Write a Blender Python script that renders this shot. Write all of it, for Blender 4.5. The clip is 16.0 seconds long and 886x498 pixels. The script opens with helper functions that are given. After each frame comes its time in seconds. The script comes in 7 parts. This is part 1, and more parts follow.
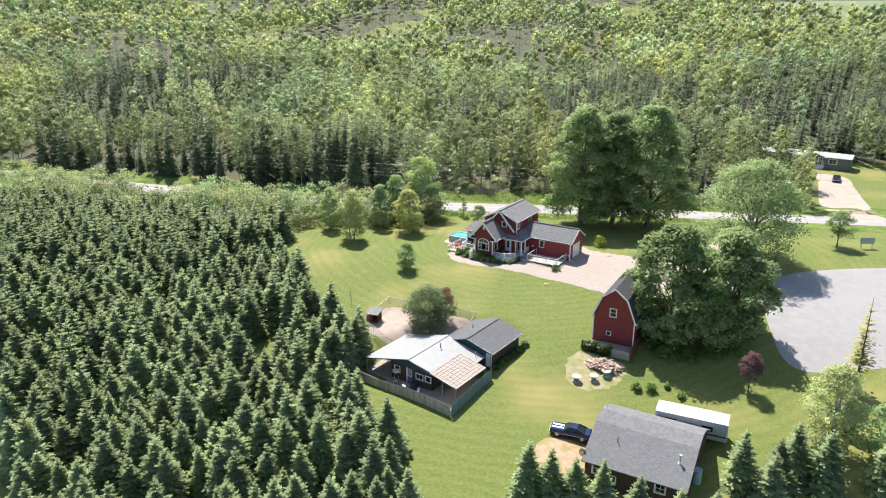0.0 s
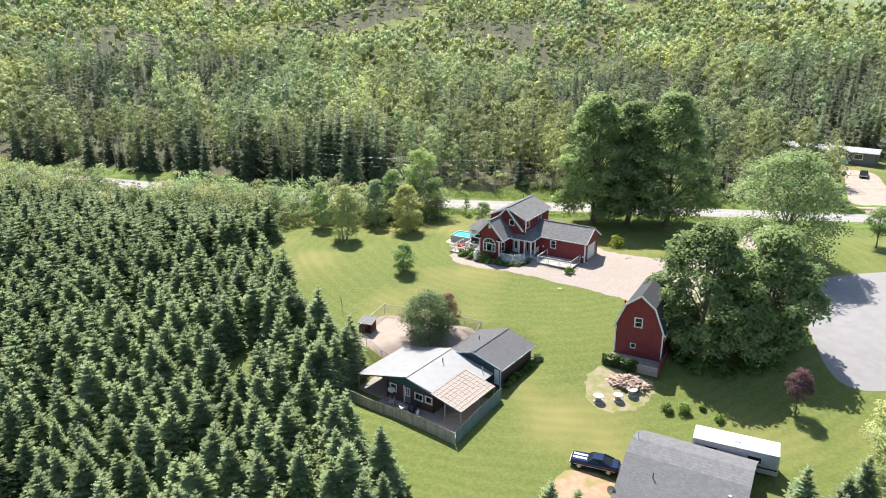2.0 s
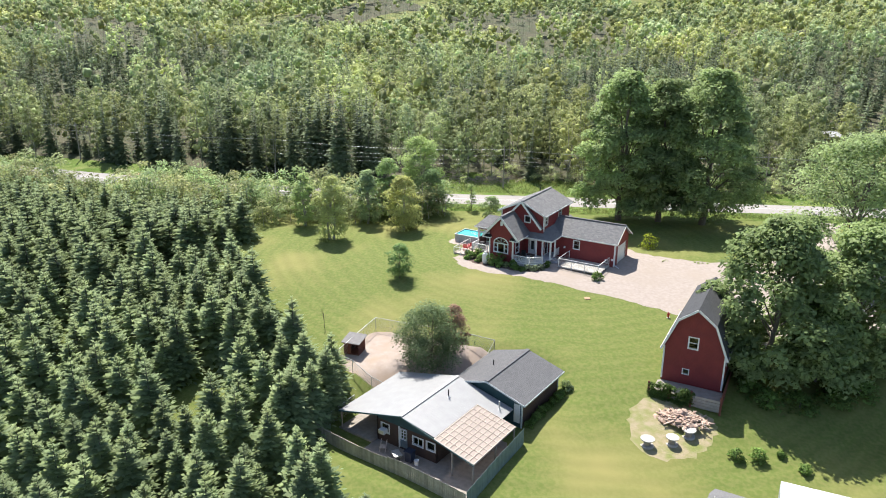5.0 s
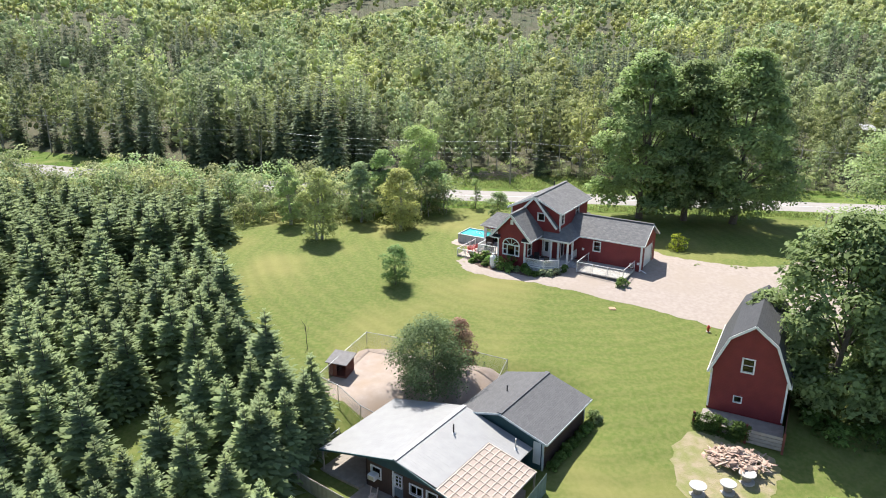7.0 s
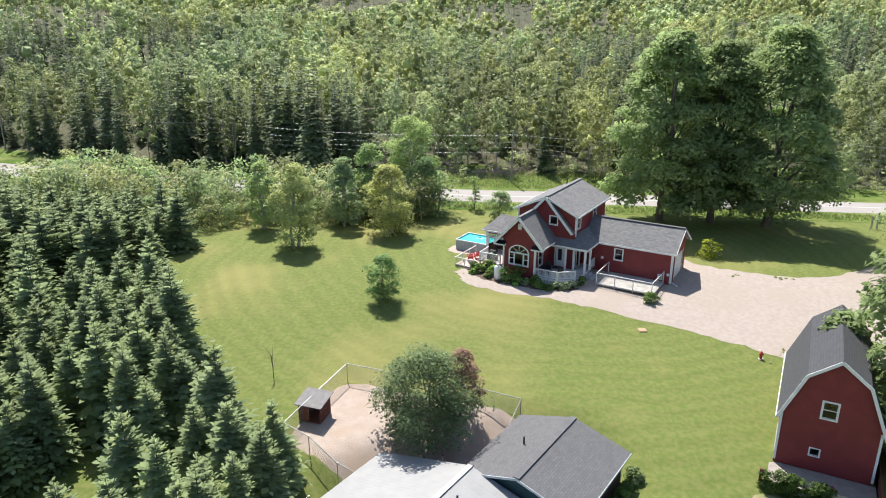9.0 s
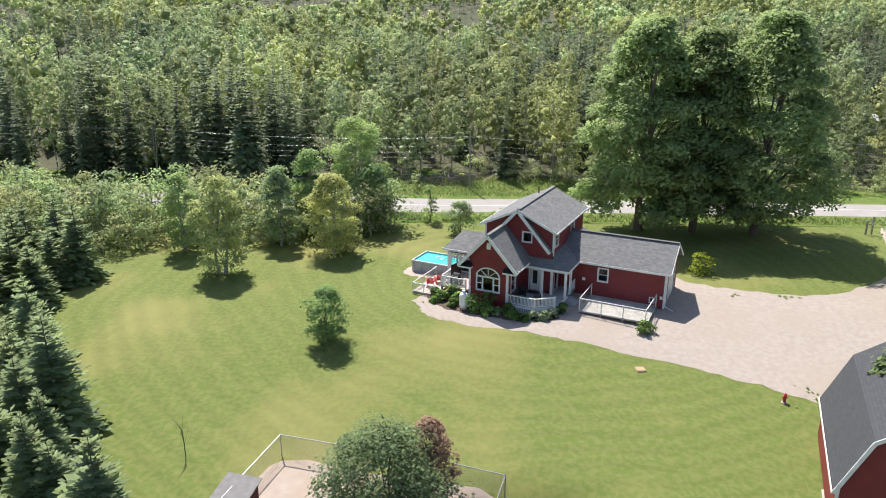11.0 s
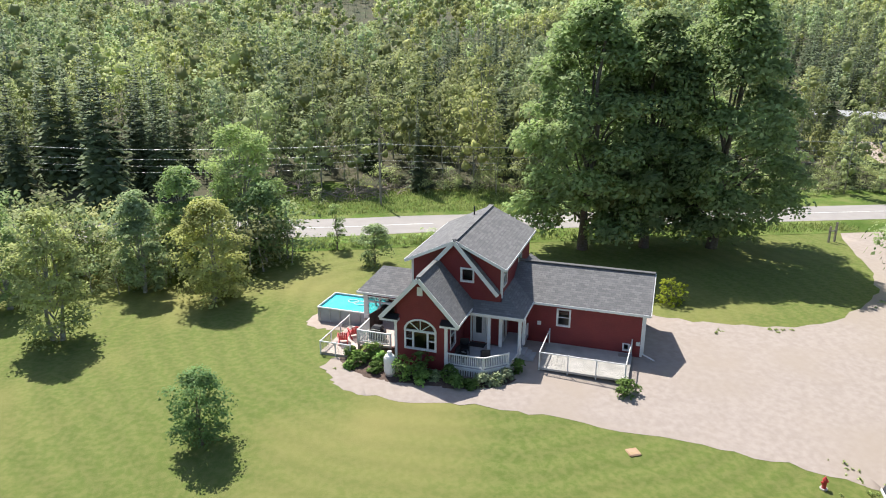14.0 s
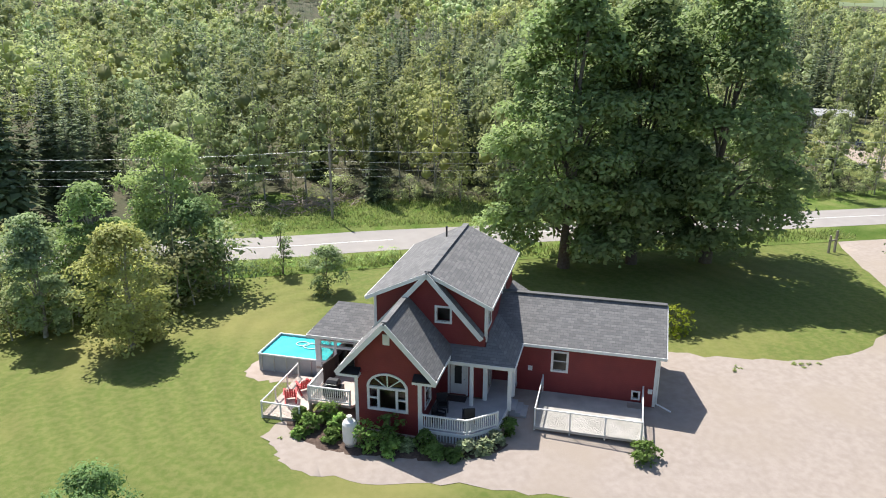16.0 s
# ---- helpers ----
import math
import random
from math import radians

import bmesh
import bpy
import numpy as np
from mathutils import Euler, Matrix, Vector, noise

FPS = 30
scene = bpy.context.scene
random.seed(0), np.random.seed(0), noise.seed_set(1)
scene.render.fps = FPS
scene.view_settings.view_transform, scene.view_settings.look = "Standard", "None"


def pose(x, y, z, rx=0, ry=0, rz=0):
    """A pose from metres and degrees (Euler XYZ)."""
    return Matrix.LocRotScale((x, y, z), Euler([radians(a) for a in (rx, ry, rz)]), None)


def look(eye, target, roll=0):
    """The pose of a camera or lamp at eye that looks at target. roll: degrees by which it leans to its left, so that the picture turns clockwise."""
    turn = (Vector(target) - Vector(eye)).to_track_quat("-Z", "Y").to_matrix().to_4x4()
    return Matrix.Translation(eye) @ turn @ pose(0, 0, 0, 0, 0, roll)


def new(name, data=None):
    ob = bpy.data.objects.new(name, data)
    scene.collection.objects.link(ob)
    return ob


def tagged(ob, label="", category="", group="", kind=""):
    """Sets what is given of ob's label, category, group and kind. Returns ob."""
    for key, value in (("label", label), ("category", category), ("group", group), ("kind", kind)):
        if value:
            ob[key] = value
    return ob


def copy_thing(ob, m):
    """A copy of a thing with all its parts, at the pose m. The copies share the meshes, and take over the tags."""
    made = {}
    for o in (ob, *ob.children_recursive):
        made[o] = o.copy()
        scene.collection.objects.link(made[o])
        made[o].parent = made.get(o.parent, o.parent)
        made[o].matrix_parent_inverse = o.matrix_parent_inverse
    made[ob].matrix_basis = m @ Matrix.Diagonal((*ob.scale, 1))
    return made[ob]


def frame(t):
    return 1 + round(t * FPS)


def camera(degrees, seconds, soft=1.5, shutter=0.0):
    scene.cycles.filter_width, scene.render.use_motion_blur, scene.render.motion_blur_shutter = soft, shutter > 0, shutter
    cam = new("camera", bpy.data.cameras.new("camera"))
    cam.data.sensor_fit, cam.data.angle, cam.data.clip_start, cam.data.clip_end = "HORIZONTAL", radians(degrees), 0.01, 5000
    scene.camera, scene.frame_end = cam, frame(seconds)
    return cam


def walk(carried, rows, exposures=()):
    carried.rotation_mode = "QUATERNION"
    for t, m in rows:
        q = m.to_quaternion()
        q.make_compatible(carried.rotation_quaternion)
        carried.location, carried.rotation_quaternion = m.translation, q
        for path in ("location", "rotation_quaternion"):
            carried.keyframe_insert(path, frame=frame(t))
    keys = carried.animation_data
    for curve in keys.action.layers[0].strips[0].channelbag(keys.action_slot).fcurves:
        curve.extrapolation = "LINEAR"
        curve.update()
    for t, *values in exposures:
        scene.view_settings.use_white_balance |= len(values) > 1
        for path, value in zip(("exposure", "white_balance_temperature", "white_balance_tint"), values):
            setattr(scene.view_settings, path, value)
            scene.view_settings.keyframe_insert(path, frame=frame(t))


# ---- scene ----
cam = camera(64.3, 16.0, soft=1.0)
METRES, EYE, TILT, LEAN, TURN = 88.0, 40.1, -18.3, 0.0, 0.0
ROWS = [
    (0.0, 0.0, 0.0, 0.0, -0.0, 0.0, 0.0),
    (0.5, -0.0012, 0.0328, 0.0007, -0.02, -0.01, 0.0),
    (1.0, -0.0026, 0.0645, 0.0008, -0.05, 0.0, -0.0),
    (1.5, -0.0036, 0.0973, 0.0011, -0.07, 0.01, -0.0),
    (2.0, -0.0049, 0.1302, 0.0014, -0.1, 0.01, 0.01),
    (2.5, -0.0061, 0.163, 0.0018, -0.12, 0.0, 0.01),
    (3.0, -0.0073, 0.1947, 0.0024, -0.14, 0.0, 0.02),
    (3.5, -0.0081, 0.2276, 0.0028, -0.16, 0.01, -0.0),
    (4.0, -0.0095, 0.2606, 0.0029, -0.2, 0.01, 0.02),
    (6.5, -0.0156, 0.4252, 0.0056, -0.34, -0.0, -0.06),
    (7.0, -0.0163, 0.4579, 0.0066, -0.36, -0.02, -0.06),
    (7.5, -0.0173, 0.4919, 0.0078, -0.38, -0.04, -0.03),
    (8.0, -0.0182, 0.5265, 0.0097, -0.41, -0.04, -0.05),
    (10.5, -0.0229, 0.6963, 0.0343, -3.81, -0.01, 1.17),
    (11.0, -0.0228, 0.7252, 0.0403, -5.15, -0.01, 1.6),
    (11.5, -0.0226, 0.7541, 0.0463, -6.54, -0.07, 2.07),
    (12.0, -0.0217, 0.782, 0.0523, -7.89, -0.12, 2.56),
    (12.5, -0.0205, 0.8098, 0.0579, -9.25, -0.17, 3.04),
    (13.0, -0.0191, 0.8363, 0.0629, -10.59, -0.18, 3.45),
    (13.5, -0.0171, 0.863, 0.0684, -11.93, -0.26, 3.91),
    (14.0, -0.015, 0.8892, 0.0734, -13.02, -0.29, 4.27),
    (14.5, -0.0123, 0.9156, 0.0783, -14.06, -0.33, 4.57),
    (15.0, -0.009, 0.9403, 0.0836, -15.03, -0.4, 4.91),
    (15.5, -0.0052, 0.9654, 0.0886, -16.0, -0.46, 5.23),
    (16.0, -0.0009, 0.9904, 0.094, -16.96, -0.55, 5.49),
]
walk(cam, [(t, pose(0, 0, EYE, TILT, LEAN, TURN) @ pose(METRES * x, METRES * y, METRES * z, 90 + pitch, roll, yaw)) for t, x, y, z, yaw, pitch, roll in ROWS],
     [(0.0, 0.86), (4.0, 0.82), (8.0, 0.74), (11.0, 0.62), (16.0, 0.56)])

# ---------------------------------------------------------------- light
SHADOW = Vector((0.17, -0.62, -1.0))          # the way the sunlight falls
sun_dir = -SHADOW.normalized()
sun_data = bpy.data.lights.new("sun", "SUN")
sun_data.energy, sun_data.angle, sun_data.color = 5.0, radians(0.5), (1.0, 0.955, 0.88)
sun = new("sun", sun_data)
sun.matrix_world = look((0, 100, 200), Vector((0, 100, 200)) + SHADOW)
world = bpy.data.worlds.new("sky")
scene.world = world
world.use_nodes = True
wn = world.node_tree
sky = wn.nodes.new("ShaderNodeTexSky")
sky.sky_type, sky.sun_disc = "NISHITA", False
sky.sun_elevation = math.asin(sun_dir.z)
sky.sun_rotation = math.atan2(sun_dir.x, sun_dir.y)
wn.links.new(sky.outputs[0], wn.nodes["Background"].inputs[0])
wn.nodes["Background"].inputs[1].default_value = 0.105
scene.view_settings.exposure = 0.66


# ---------------------------------------------------------------- materials
def material(name, colour, rough=0.8, second=None, scale=3.0, detail=6.0, spread=(0.35, 0.65), bump=0.0, bump_scale=30.0,
             metal=0.0, third=None, third_scale=0.3, third_spread=(0.45, 0.7), leaf=0.0, piece=0.0, stretch=(1, 1, 1), specular=0.5):
    """A surface of two colours mixed by fine noise, a third in large patches, and fine relief."""
    m = bpy.data.materials.new(name)
    m.use_nodes = True
    n, l = m.node_tree.nodes, m.node_tree.links
    b = n["Principled BSDF"]
    b.inputs["Roughness"].default_value = rough
    b.inputs["Metallic"].default_value = metal
    b.inputs["Specular IOR Level"].default_value = specular
    geo = n.new("ShaderNodeNewGeometry")
    shape = n.new("ShaderNodeVectorMath")
    shape.operation = "MULTIPLY"
    shape.inputs[1].default_value = stretch
    l.new(geo.outputs["Position"], shape.inputs[0])

    def noise_ramp(s, lohi, det):
        t = n.new("ShaderNodeTexNoise")
        t.inputs["Scale"].default_value, t.inputs["Detail"].default_value = s, det
        l.new(shape.outputs[0], t.inputs["Vector"])
        r = n.new("ShaderNodeMapRange")
        r.inputs["From Min"].default_value, r.inputs["From Max"].default_value = lohi
        l.new(t.outputs["Fac"], r.inputs["Value"])
        return r.outputs[0]

    def mix(fac, a, c):
        x = n.new("ShaderNodeMix")
        x.data_type = "RGBA"
        for sock, v in ((x.inputs[0], fac), (x.inputs[6], a), (x.inputs[7], c)):
            if isinstance(v, (tuple, list)):
                sock.default_value = (*v, 1)
            elif isinstance(v, float):
                sock.default_value = v
            else:
                l.new(v, sock)
        return x.outputs[2]

    col = tuple(colour)
    second = second or tuple(c * 0.8 for c in colour)
    col = mix(noise_ramp(scale, spread, detail), col, tuple(second))
    if third:
        col = mix(noise_ramp(third_scale, third_spread, 4.0), col, tuple(third))
    if leaf or piece:
        hue = n.new("ShaderNodeHueSaturation")
        r = n.new("ShaderNodeMapRange")
        r.inputs["To Min"].default_value, r.inputs["To Max"].default_value = 1 - (leaf or piece), 1 + (leaf or piece)
        if leaf:
            l.new(geo.outputs["Random Per Island"], r.inputs["Value"])
        else:
            info = n.new("ShaderNodeObjectInfo")
            l.new(info.outputs["Random"], r.inputs["Value"])
        l.new(r.outputs[0], hue.inputs["Value"])
        l.new(col, hue.inputs["Color"])
        col = hue.outputs[0]
    l.new(col, b.inputs["Base Color"])
    if bump:
        t = n.new("ShaderNodeTexNoise")
        t.inputs["Scale"].default_value, t.inputs["Detail"].default_value = bump_scale, 5.0
        l.new(shape.outputs[0], t.inputs["Vector"])
        u = n.new("ShaderNodeBump")
        u.inputs["Strength"].default_value, u.inputs["Distance"].default_value = bump, 1.0 / bump_scale
        l.new(t.outputs["Fac"], u.inputs["Height"])
        l.new(u.outputs[0], b.inputs["Normal"])
    return m


def foliage(name, colour, second, patch, leaf=0.35, glow=0.35, each=0.2):
    """Leaves: a tint for each tree from the mesh, a value for each leaf, and light that passes through."""
    m = material(name, colour, 0.55, second, scale=0.25, detail=3.0, third=patch, third_scale=0.6, leaf=leaf, specular=0.12)
    n, l = m.node_tree.nodes, m.node_tree.links
    b = n["Principled BSDF"]
    src = b.inputs["Base Color"].links[0].from_socket
    tint = n.new("ShaderNodeAttribute")
    tint.attribute_name = "tint"
    mul = n.new("ShaderNodeMix")
    mul.data_type, mul.blend_type = "RGBA", "MULTIPLY"
    mul.inputs[0].default_value = 1.0
    info, vary, hue = n.new("ShaderNodeObjectInfo"), n.new("ShaderNodeMapRange"), n.new("ShaderNodeHueSaturation")
    vary.inputs["To Min"].default_value, vary.inputs["To Max"].default_value = 1 - each, 1 + each
    l.new(info.outputs["Random"], vary.inputs["Value"])
    l.new(vary.outputs[0], hue.inputs["Value"])
    l.new(src, hue.inputs["Color"])
    l.new(hue.outputs[0], mul.inputs[6])
    l.new(tint.outputs["Color"], mul.inputs[7])
    l.new(mul.outputs[2], b.inputs["Base Color"])
    tr = n.new("ShaderNodeBsdfTranslucent")
    l.new(mul.outputs[2], tr.inputs["Color"])
    add = n.new("ShaderNodeMixShader")
    add.inputs[0].default_value = glow
    l.new(b.outputs[0], add.inputs[1])
    l.new(tr.outputs[0], add.inputs[2])
    l.new(add.outputs[0], n["Material Output"].inputs["Surface"])
    return m


M_LAWN = material("lawn", (0.118, 0.156, 0.036), 0.9, (0.165, 0.185, 0.056), scale=2.6, detail=9.0, spread=(0.38, 0.62), bump=0.6, bump_scale=22, third=(0.255, 0.235, 0.085), third_scale=0.07, third_spread=(0.48, 0.75), specular=0.2)


def mown(m, centre, pitch):
    """Faint mowing rings round a point, broken up by noise."""
    n, l = m.node_tree.nodes, m.node_tree.links
    b = n["Principled BSDF"]
    src = b.inputs["Base Color"].links[0].from_socket
    geo = n.new("ShaderNodeNewGeometry")
    dist = n.new("ShaderNodeVectorMath")
    dist.operation = "DISTANCE"
    dist.inputs[1].default_value = centre
    wob = n.new("ShaderNodeTexNoise")
    wob.inputs["Scale"].default_value, wob.inputs["Detail"].default_value = 0.06, 2.0
    l.new(geo.outputs["Position"], dist.inputs[0])
    l.new(geo.outputs["Position"], wob.inputs["Vector"])

    def op(kind, x, y=0.0):
        o = n.new("ShaderNodeMath")
        o.operation = kind
        for s, v in zip(o.inputs, (x, y)):
            if isinstance(v, (int, float)):
                s.default_value = v
            else:
                l.new(v, s)
        return o.outputs[0]
    ring = op("SINE", op("MULTIPLY", op("ADD", dist.outputs["Value"], op("MULTIPLY", wob.outputs["Fac"], 6.0)), 6.283 / pitch))
    patch = n.new("ShaderNodeTexNoise")
    patch.inputs["Scale"].default_value = 0.05
    l.new(geo.outputs["Position"], patch.inputs["Vector"])
    val = op("ADD", 1.0, op("MULTIPLY", op("MULTIPLY", ring, patch.outputs["Fac"]), 0.10))
    hue = n.new("ShaderNodeHueSaturation")
    l.new(src, hue.inputs["Color"])
    l.new(val, hue.inputs["Value"])
    l.new(hue.outputs[0], b.inputs["Base Color"])


mown(M_LAWN, (12.0, 126.0, 0.0), 1.7)
M_ROUGH = material("rough_grass", (0.10, 0.17, 0.03), 0.95, (0.19, 0.22, 0.07), scale=0.5, bump=0.8, bump_scale=4, third=(0.07, 0.12, 0.02), third_scale=0.15, specular=0.15)
M_GRAVEL = material("gravel", (0.335, 0.285, 0.252), 0.95, (0.39, 0.335, 0.30), scale=2.4, detail=9.0, bump=0.4, bump_scale=25, third=(0.35, 0.295, 0.25), third_scale=0.18, specular=0.2)
M_ROAD = material("road_asphalt", (0.315, 0.292, 0.28), 0.9, (0.35, 0.325, 0.31), scale=0.7, bump=0.2, bump_scale=30, third=(0.31, 0.29, 0.28), third_scale=0.2, specular=0.3)
M_LOT = material("lot_asphalt", (0.26, 0.25, 0.25), 0.9, (0.30, 0.285, 0.285), scale=0.8, bump=0.2, bump_scale=30, third=(0.29, 0.28, 0.28), third_scale=0.15)
M_SAND = material("sandy_earth", (0.37, 0.30, 0.255), 0.95, (0.42, 0.345, 0.30), scale=1.5, bump=0.4, bump_scale=12, third=(0.38, 0.29, 0.22), third_scale=0.4)
M_CLAY = material("red_earth", (0.42, 0.24, 0.15), 0.95, (0.48, 0.32, 0.22), scale=1.5, bump=0.4, bump_scale=12, third=(0.24, 0.24, 0.08), third_scale=0.6)
M_SPARSE = material("sparse_grass", (0.27, 0.25, 0.12), 0.95, (0.36, 0.30, 0.20), scale=1.5, bump=0.5, bump_scale=8, third=(0.20, 0.23, 0.07), third_scale=0.7, specular=0.2)
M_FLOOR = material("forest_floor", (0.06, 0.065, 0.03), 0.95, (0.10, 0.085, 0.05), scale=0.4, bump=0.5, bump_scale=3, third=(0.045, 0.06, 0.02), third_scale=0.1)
M_FIELD = material("far_crop_field", (0.17, 0.215, 0.10), 0.95, (0.19, 0.235, 0.12), scale=0.05, third=(0.155, 0.20, 0.09), third_scale=0.01)
M_RED = material("red_siding", (0.195, 0.026, 0.026), 0.6, (0.165, 0.022, 0.023), scale=1.3, bump=0.1, bump_scale=40)
M_WHITE = material("white_trim", (0.80, 0.80, 0.79), 0.5, (0.72, 0.72, 0.71), scale=2.0)
M_SHINGLE = material("grey_shingle", (0.155, 0.155, 0.165), 0.9, (0.21, 0.205, 0.21), scale=5.0, bump=0.3, bump_scale=40, piece=0.22)
M_DARKROOF = material("charcoal_shingle", (0.13, 0.13, 0.14), 0.9, (0.165, 0.165, 0.17), scale=4.0, bump=0.3, bump_scale=40, piece=0.12)
M_BARK = material("bark", (0.12, 0.095, 0.075), 0.95, (0.18, 0.155, 0.13), scale=6.0, bump=0.6, bump_scale=10)
M_BIRCHBARK = material("pale_bark", (0.5, 0.48, 0.44), 0.9, (0.22, 0.2, 0.18), scale=4.0, bump=0.4, bump_scale=10)
M_SPRUCE = foliage("spruce_needles", (0.212, 0.275, 0.140), (0.26, 0.325, 0.162), (0.26, 0.315, 0.135), leaf=0.2, glow=0.42)
M_LEAF = foliage("broad_leaves", (0.33, 0.405, 0.18), (0.40, 0.475, 0.215), (0.29, 0.355, 0.16), leaf=0.22, glow=0.46)
# wood leaves paler and greyer than foliage is: distant haze mixed into the colour
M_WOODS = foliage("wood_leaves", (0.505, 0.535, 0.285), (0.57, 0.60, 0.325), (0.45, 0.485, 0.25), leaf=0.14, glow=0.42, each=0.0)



# ---------------------------------------------------------------- the lie of the land
KNOT_Y = [-300, 40, 60, 72, 90, 112, 118, 150, 158, 250, 450, 600, 800, 960, 1090, 1300, 3000]
KNOT_Z = [-14, -8.6, -6.4, -5.0, -2.7, -0.35, 0, -0.3, 0, 5, 17, 24, 38, 60, 66, 56, 50]


def height(x, y):
    """Height of the ground, for numbers or arrays."""
    s = np.clip((95 - y) / 17, 0, 1)
    s = s * s * (3 - 2 * s)
    z = np.interp(y, KNOT_Y, KNOT_Z) - 0.05 * np.clip(x, 0, 22) * s
    for cx, cy, r0, r1, level in ((-2.5, 82.0, 7.0, 11.0, -4.5), (5.4, 88.0, 4.5, 8.0, -3.9)):
        k = np.clip((r1 - np.hypot(x - cx, y - cy)) / (r1 - r0), 0, 1)
        k = k * k * (3 - 2 * k)
        z = np.where(z > level, z + (level - z) * k, z)
    # low ridges and hollows in the woods
    far = np.clip((y - 230) / 170, 0, 1) * np.clip((1300 - y) / 300, 0, 1)
    z = z - 15 * np.clip((x - 300) / 110, 0, 1) * np.exp(-((y - 735) / 75) ** 2)
    return z + far * (5.5 * np.sin(x / 62 + y / 105 + 0.9) + 3.5 * np.sin(x / 37 - y / 71 + 2.0))


def part(name, bm, mat, parent=None, label=""):
    """One bmesh as one mesh object under a thing or a part."""
    me = bpy.data.meshes.new(name)
    bm.to_mesh(me)
    bm.free()
    me.materials.append(mat)
    ob = new(name, me)
    ob.parent = parent
    if label:
        ob["label"] = label
    return ob


def mesh_from(name, v, f, mat, tint=None, smooth=False, normals=None):
    me = bpy.data.meshes.new(name)
    v, f = np.asarray(v, np.float32), np.asarray(f, np.int32)
    me.vertices.add(len(v))
    me.vertices.foreach_set("co", v.ravel())
    me.loops.add(f.size)
    me.loops.foreach_set("vertex_index", f.ravel())
    me.polygons.add(len(f))
    me.polygons.foreach_set("loop_start", np.arange(0, f.size, f.shape[1], dtype=np.int32))
    me.update(calc_edges=True)
    if tint is not None:
        a = me.attributes.new("tint", "FLOAT_COLOR", "POINT")
        a.data.foreach_set("color", np.concatenate([tint, np.ones((len(v), 1))], 1).astype(np.float32).ravel())
    if smooth:
        me.polygons.foreach_set("use_smooth", np.ones(len(f), bool))
    if normals is not None:
        me.normals_split_custom_set_from_vertices(np.asarray(normals, np.float32))
    me.materials.append(mat)
    return me


def empty(name, m=None, label="", category="", group=""):
    ob = new(name)
    ob.empty_display_size = 0.2
    if m is not None:
        ob.matrix_world = m
    return tagged(ob, label, category, group)


def axis_steps(fine_lo, fine_hi, step, lo, hi):
    out = list(np.arange(fine_lo, fine_hi + 0.1, step))
    d, x = step, fine_lo
    while x > lo:
        d *= 1.25
        x -= d
        out.insert(0, x)
    d, x = step, out[-1]
    while x < hi:
        d *= 1.25
        x += d
        out.append(x)
    return np.array(out)


gx, gy = axis_steps(-70, 120, 1.25, -2500, 2500), axis_steps(20, 200, 1.25, -800, 3000)
XX, YY = np.meshgrid(gx, gy)
VV = np.stack([XX, YY, height(XX, YY)], -1).reshape(-1, 3)
I = np.arange(len(gx) * len(gy)).reshape(len(gy), len(gx))
FF = np.stack([I[:-1, :-1], I[:-1, 1:], I[1:, 1:], I[1:, :-1]], -1).reshape(-1, 4)
ground = tagged(new("ground", mesh_from("ground", VV, FF, M_LAWN, smooth=True)), "mown green lawn sloping up to the road with woods beyond", "ground", kind="structure")


def smooth_outline(pts, per=6):
    out, n = [], len(pts)
    for i in range(n):
        p0, p1, p2, p3 = (np.array(pts[(i + k) % n], float) for k in (-1, 0, 1, 2))
        for k in range(per):
            t = k / per
            out.append(0.5 * (2 * p1 + (p2 - p0) * t + (2 * p0 - 5 * p1 + 4 * p2 - p3) * t * t + (3 * p1 - p0 - 3 * p2 + p3) * t ** 3))
    return out


def drape(name, pts, lift, mat, label, category, cell=2.0, per=6, ragged=0.0):
    """A thin sheet that follows the ground inside an outline."""
    from mathutils.geometry import delaunay_2d_cdt
    rng = random.Random(name)
    line = [Vector((p[0] + rng.uniform(-ragged, ragged), p[1] + rng.uniform(-ragged, ragged))) for p in (smooth_outline(pts, per) if per > 1 else pts)]
    xs, ys = [p.x for p in line], [p.y for p in line]
    inner = [Vector((x + 0.01 * rng.random(), y)) for x in np.arange(min(xs) + cell, max(xs), cell) for y in np.arange(min(ys) + cell, max(ys), cell)]
    n = len(line)
    v, e, f, source = delaunay_2d_cdt(line + inner, [], [list(range(n))], 1, 1e-4)[:4]
    co = [(p.x, p.y, float(height(p.x, p.y)) + (min(lift, 0.012) if any(k < n for k in s) else lift)) for p, s in zip(v, source)]
    me = bpy.data.meshes.new(name)
    me.from_pydata(co, [], f)
    me.polygons.foreach_set("use_smooth", [True] * len(me.polygons))
    me.materials.append(mat)
    return tagged(new(name, me), label, category, kind="structure")


def strip(name, centre, width, lift, mat, label, category, offset=0.0):
    """A ribbon along a centre line, offset to its right."""
    c = [np.array(p, float) for p in smooth_outline(centre, 8)[:-8 * 1]]
    v, f = [], []
    for i, p in enumerate(c):
        d = c[min(i + 1, len(c) - 1)] - c[max(i - 1, 0)]
        d /= np.linalg.norm(d)
        nrm = np.array((d[1], -d[0]))
        for s in (-0.5, -0.17, 0.17, 0.5):
            q = p + nrm * (offset + s * width)
            v.append((q[0], q[1], float(height(*q)) + lift + (0.04 if abs(s) < 0.3 and width > 3 else 0)))
    for i in range(len(c) - 1):
        for k in range(3):
            a = i * 4 + k
            f.append((a, a + 4, a + 5, a + 1))
    return tagged(new(name, mesh_from(name, v, f, mat, smooth=True)), label, category, kind="structure")


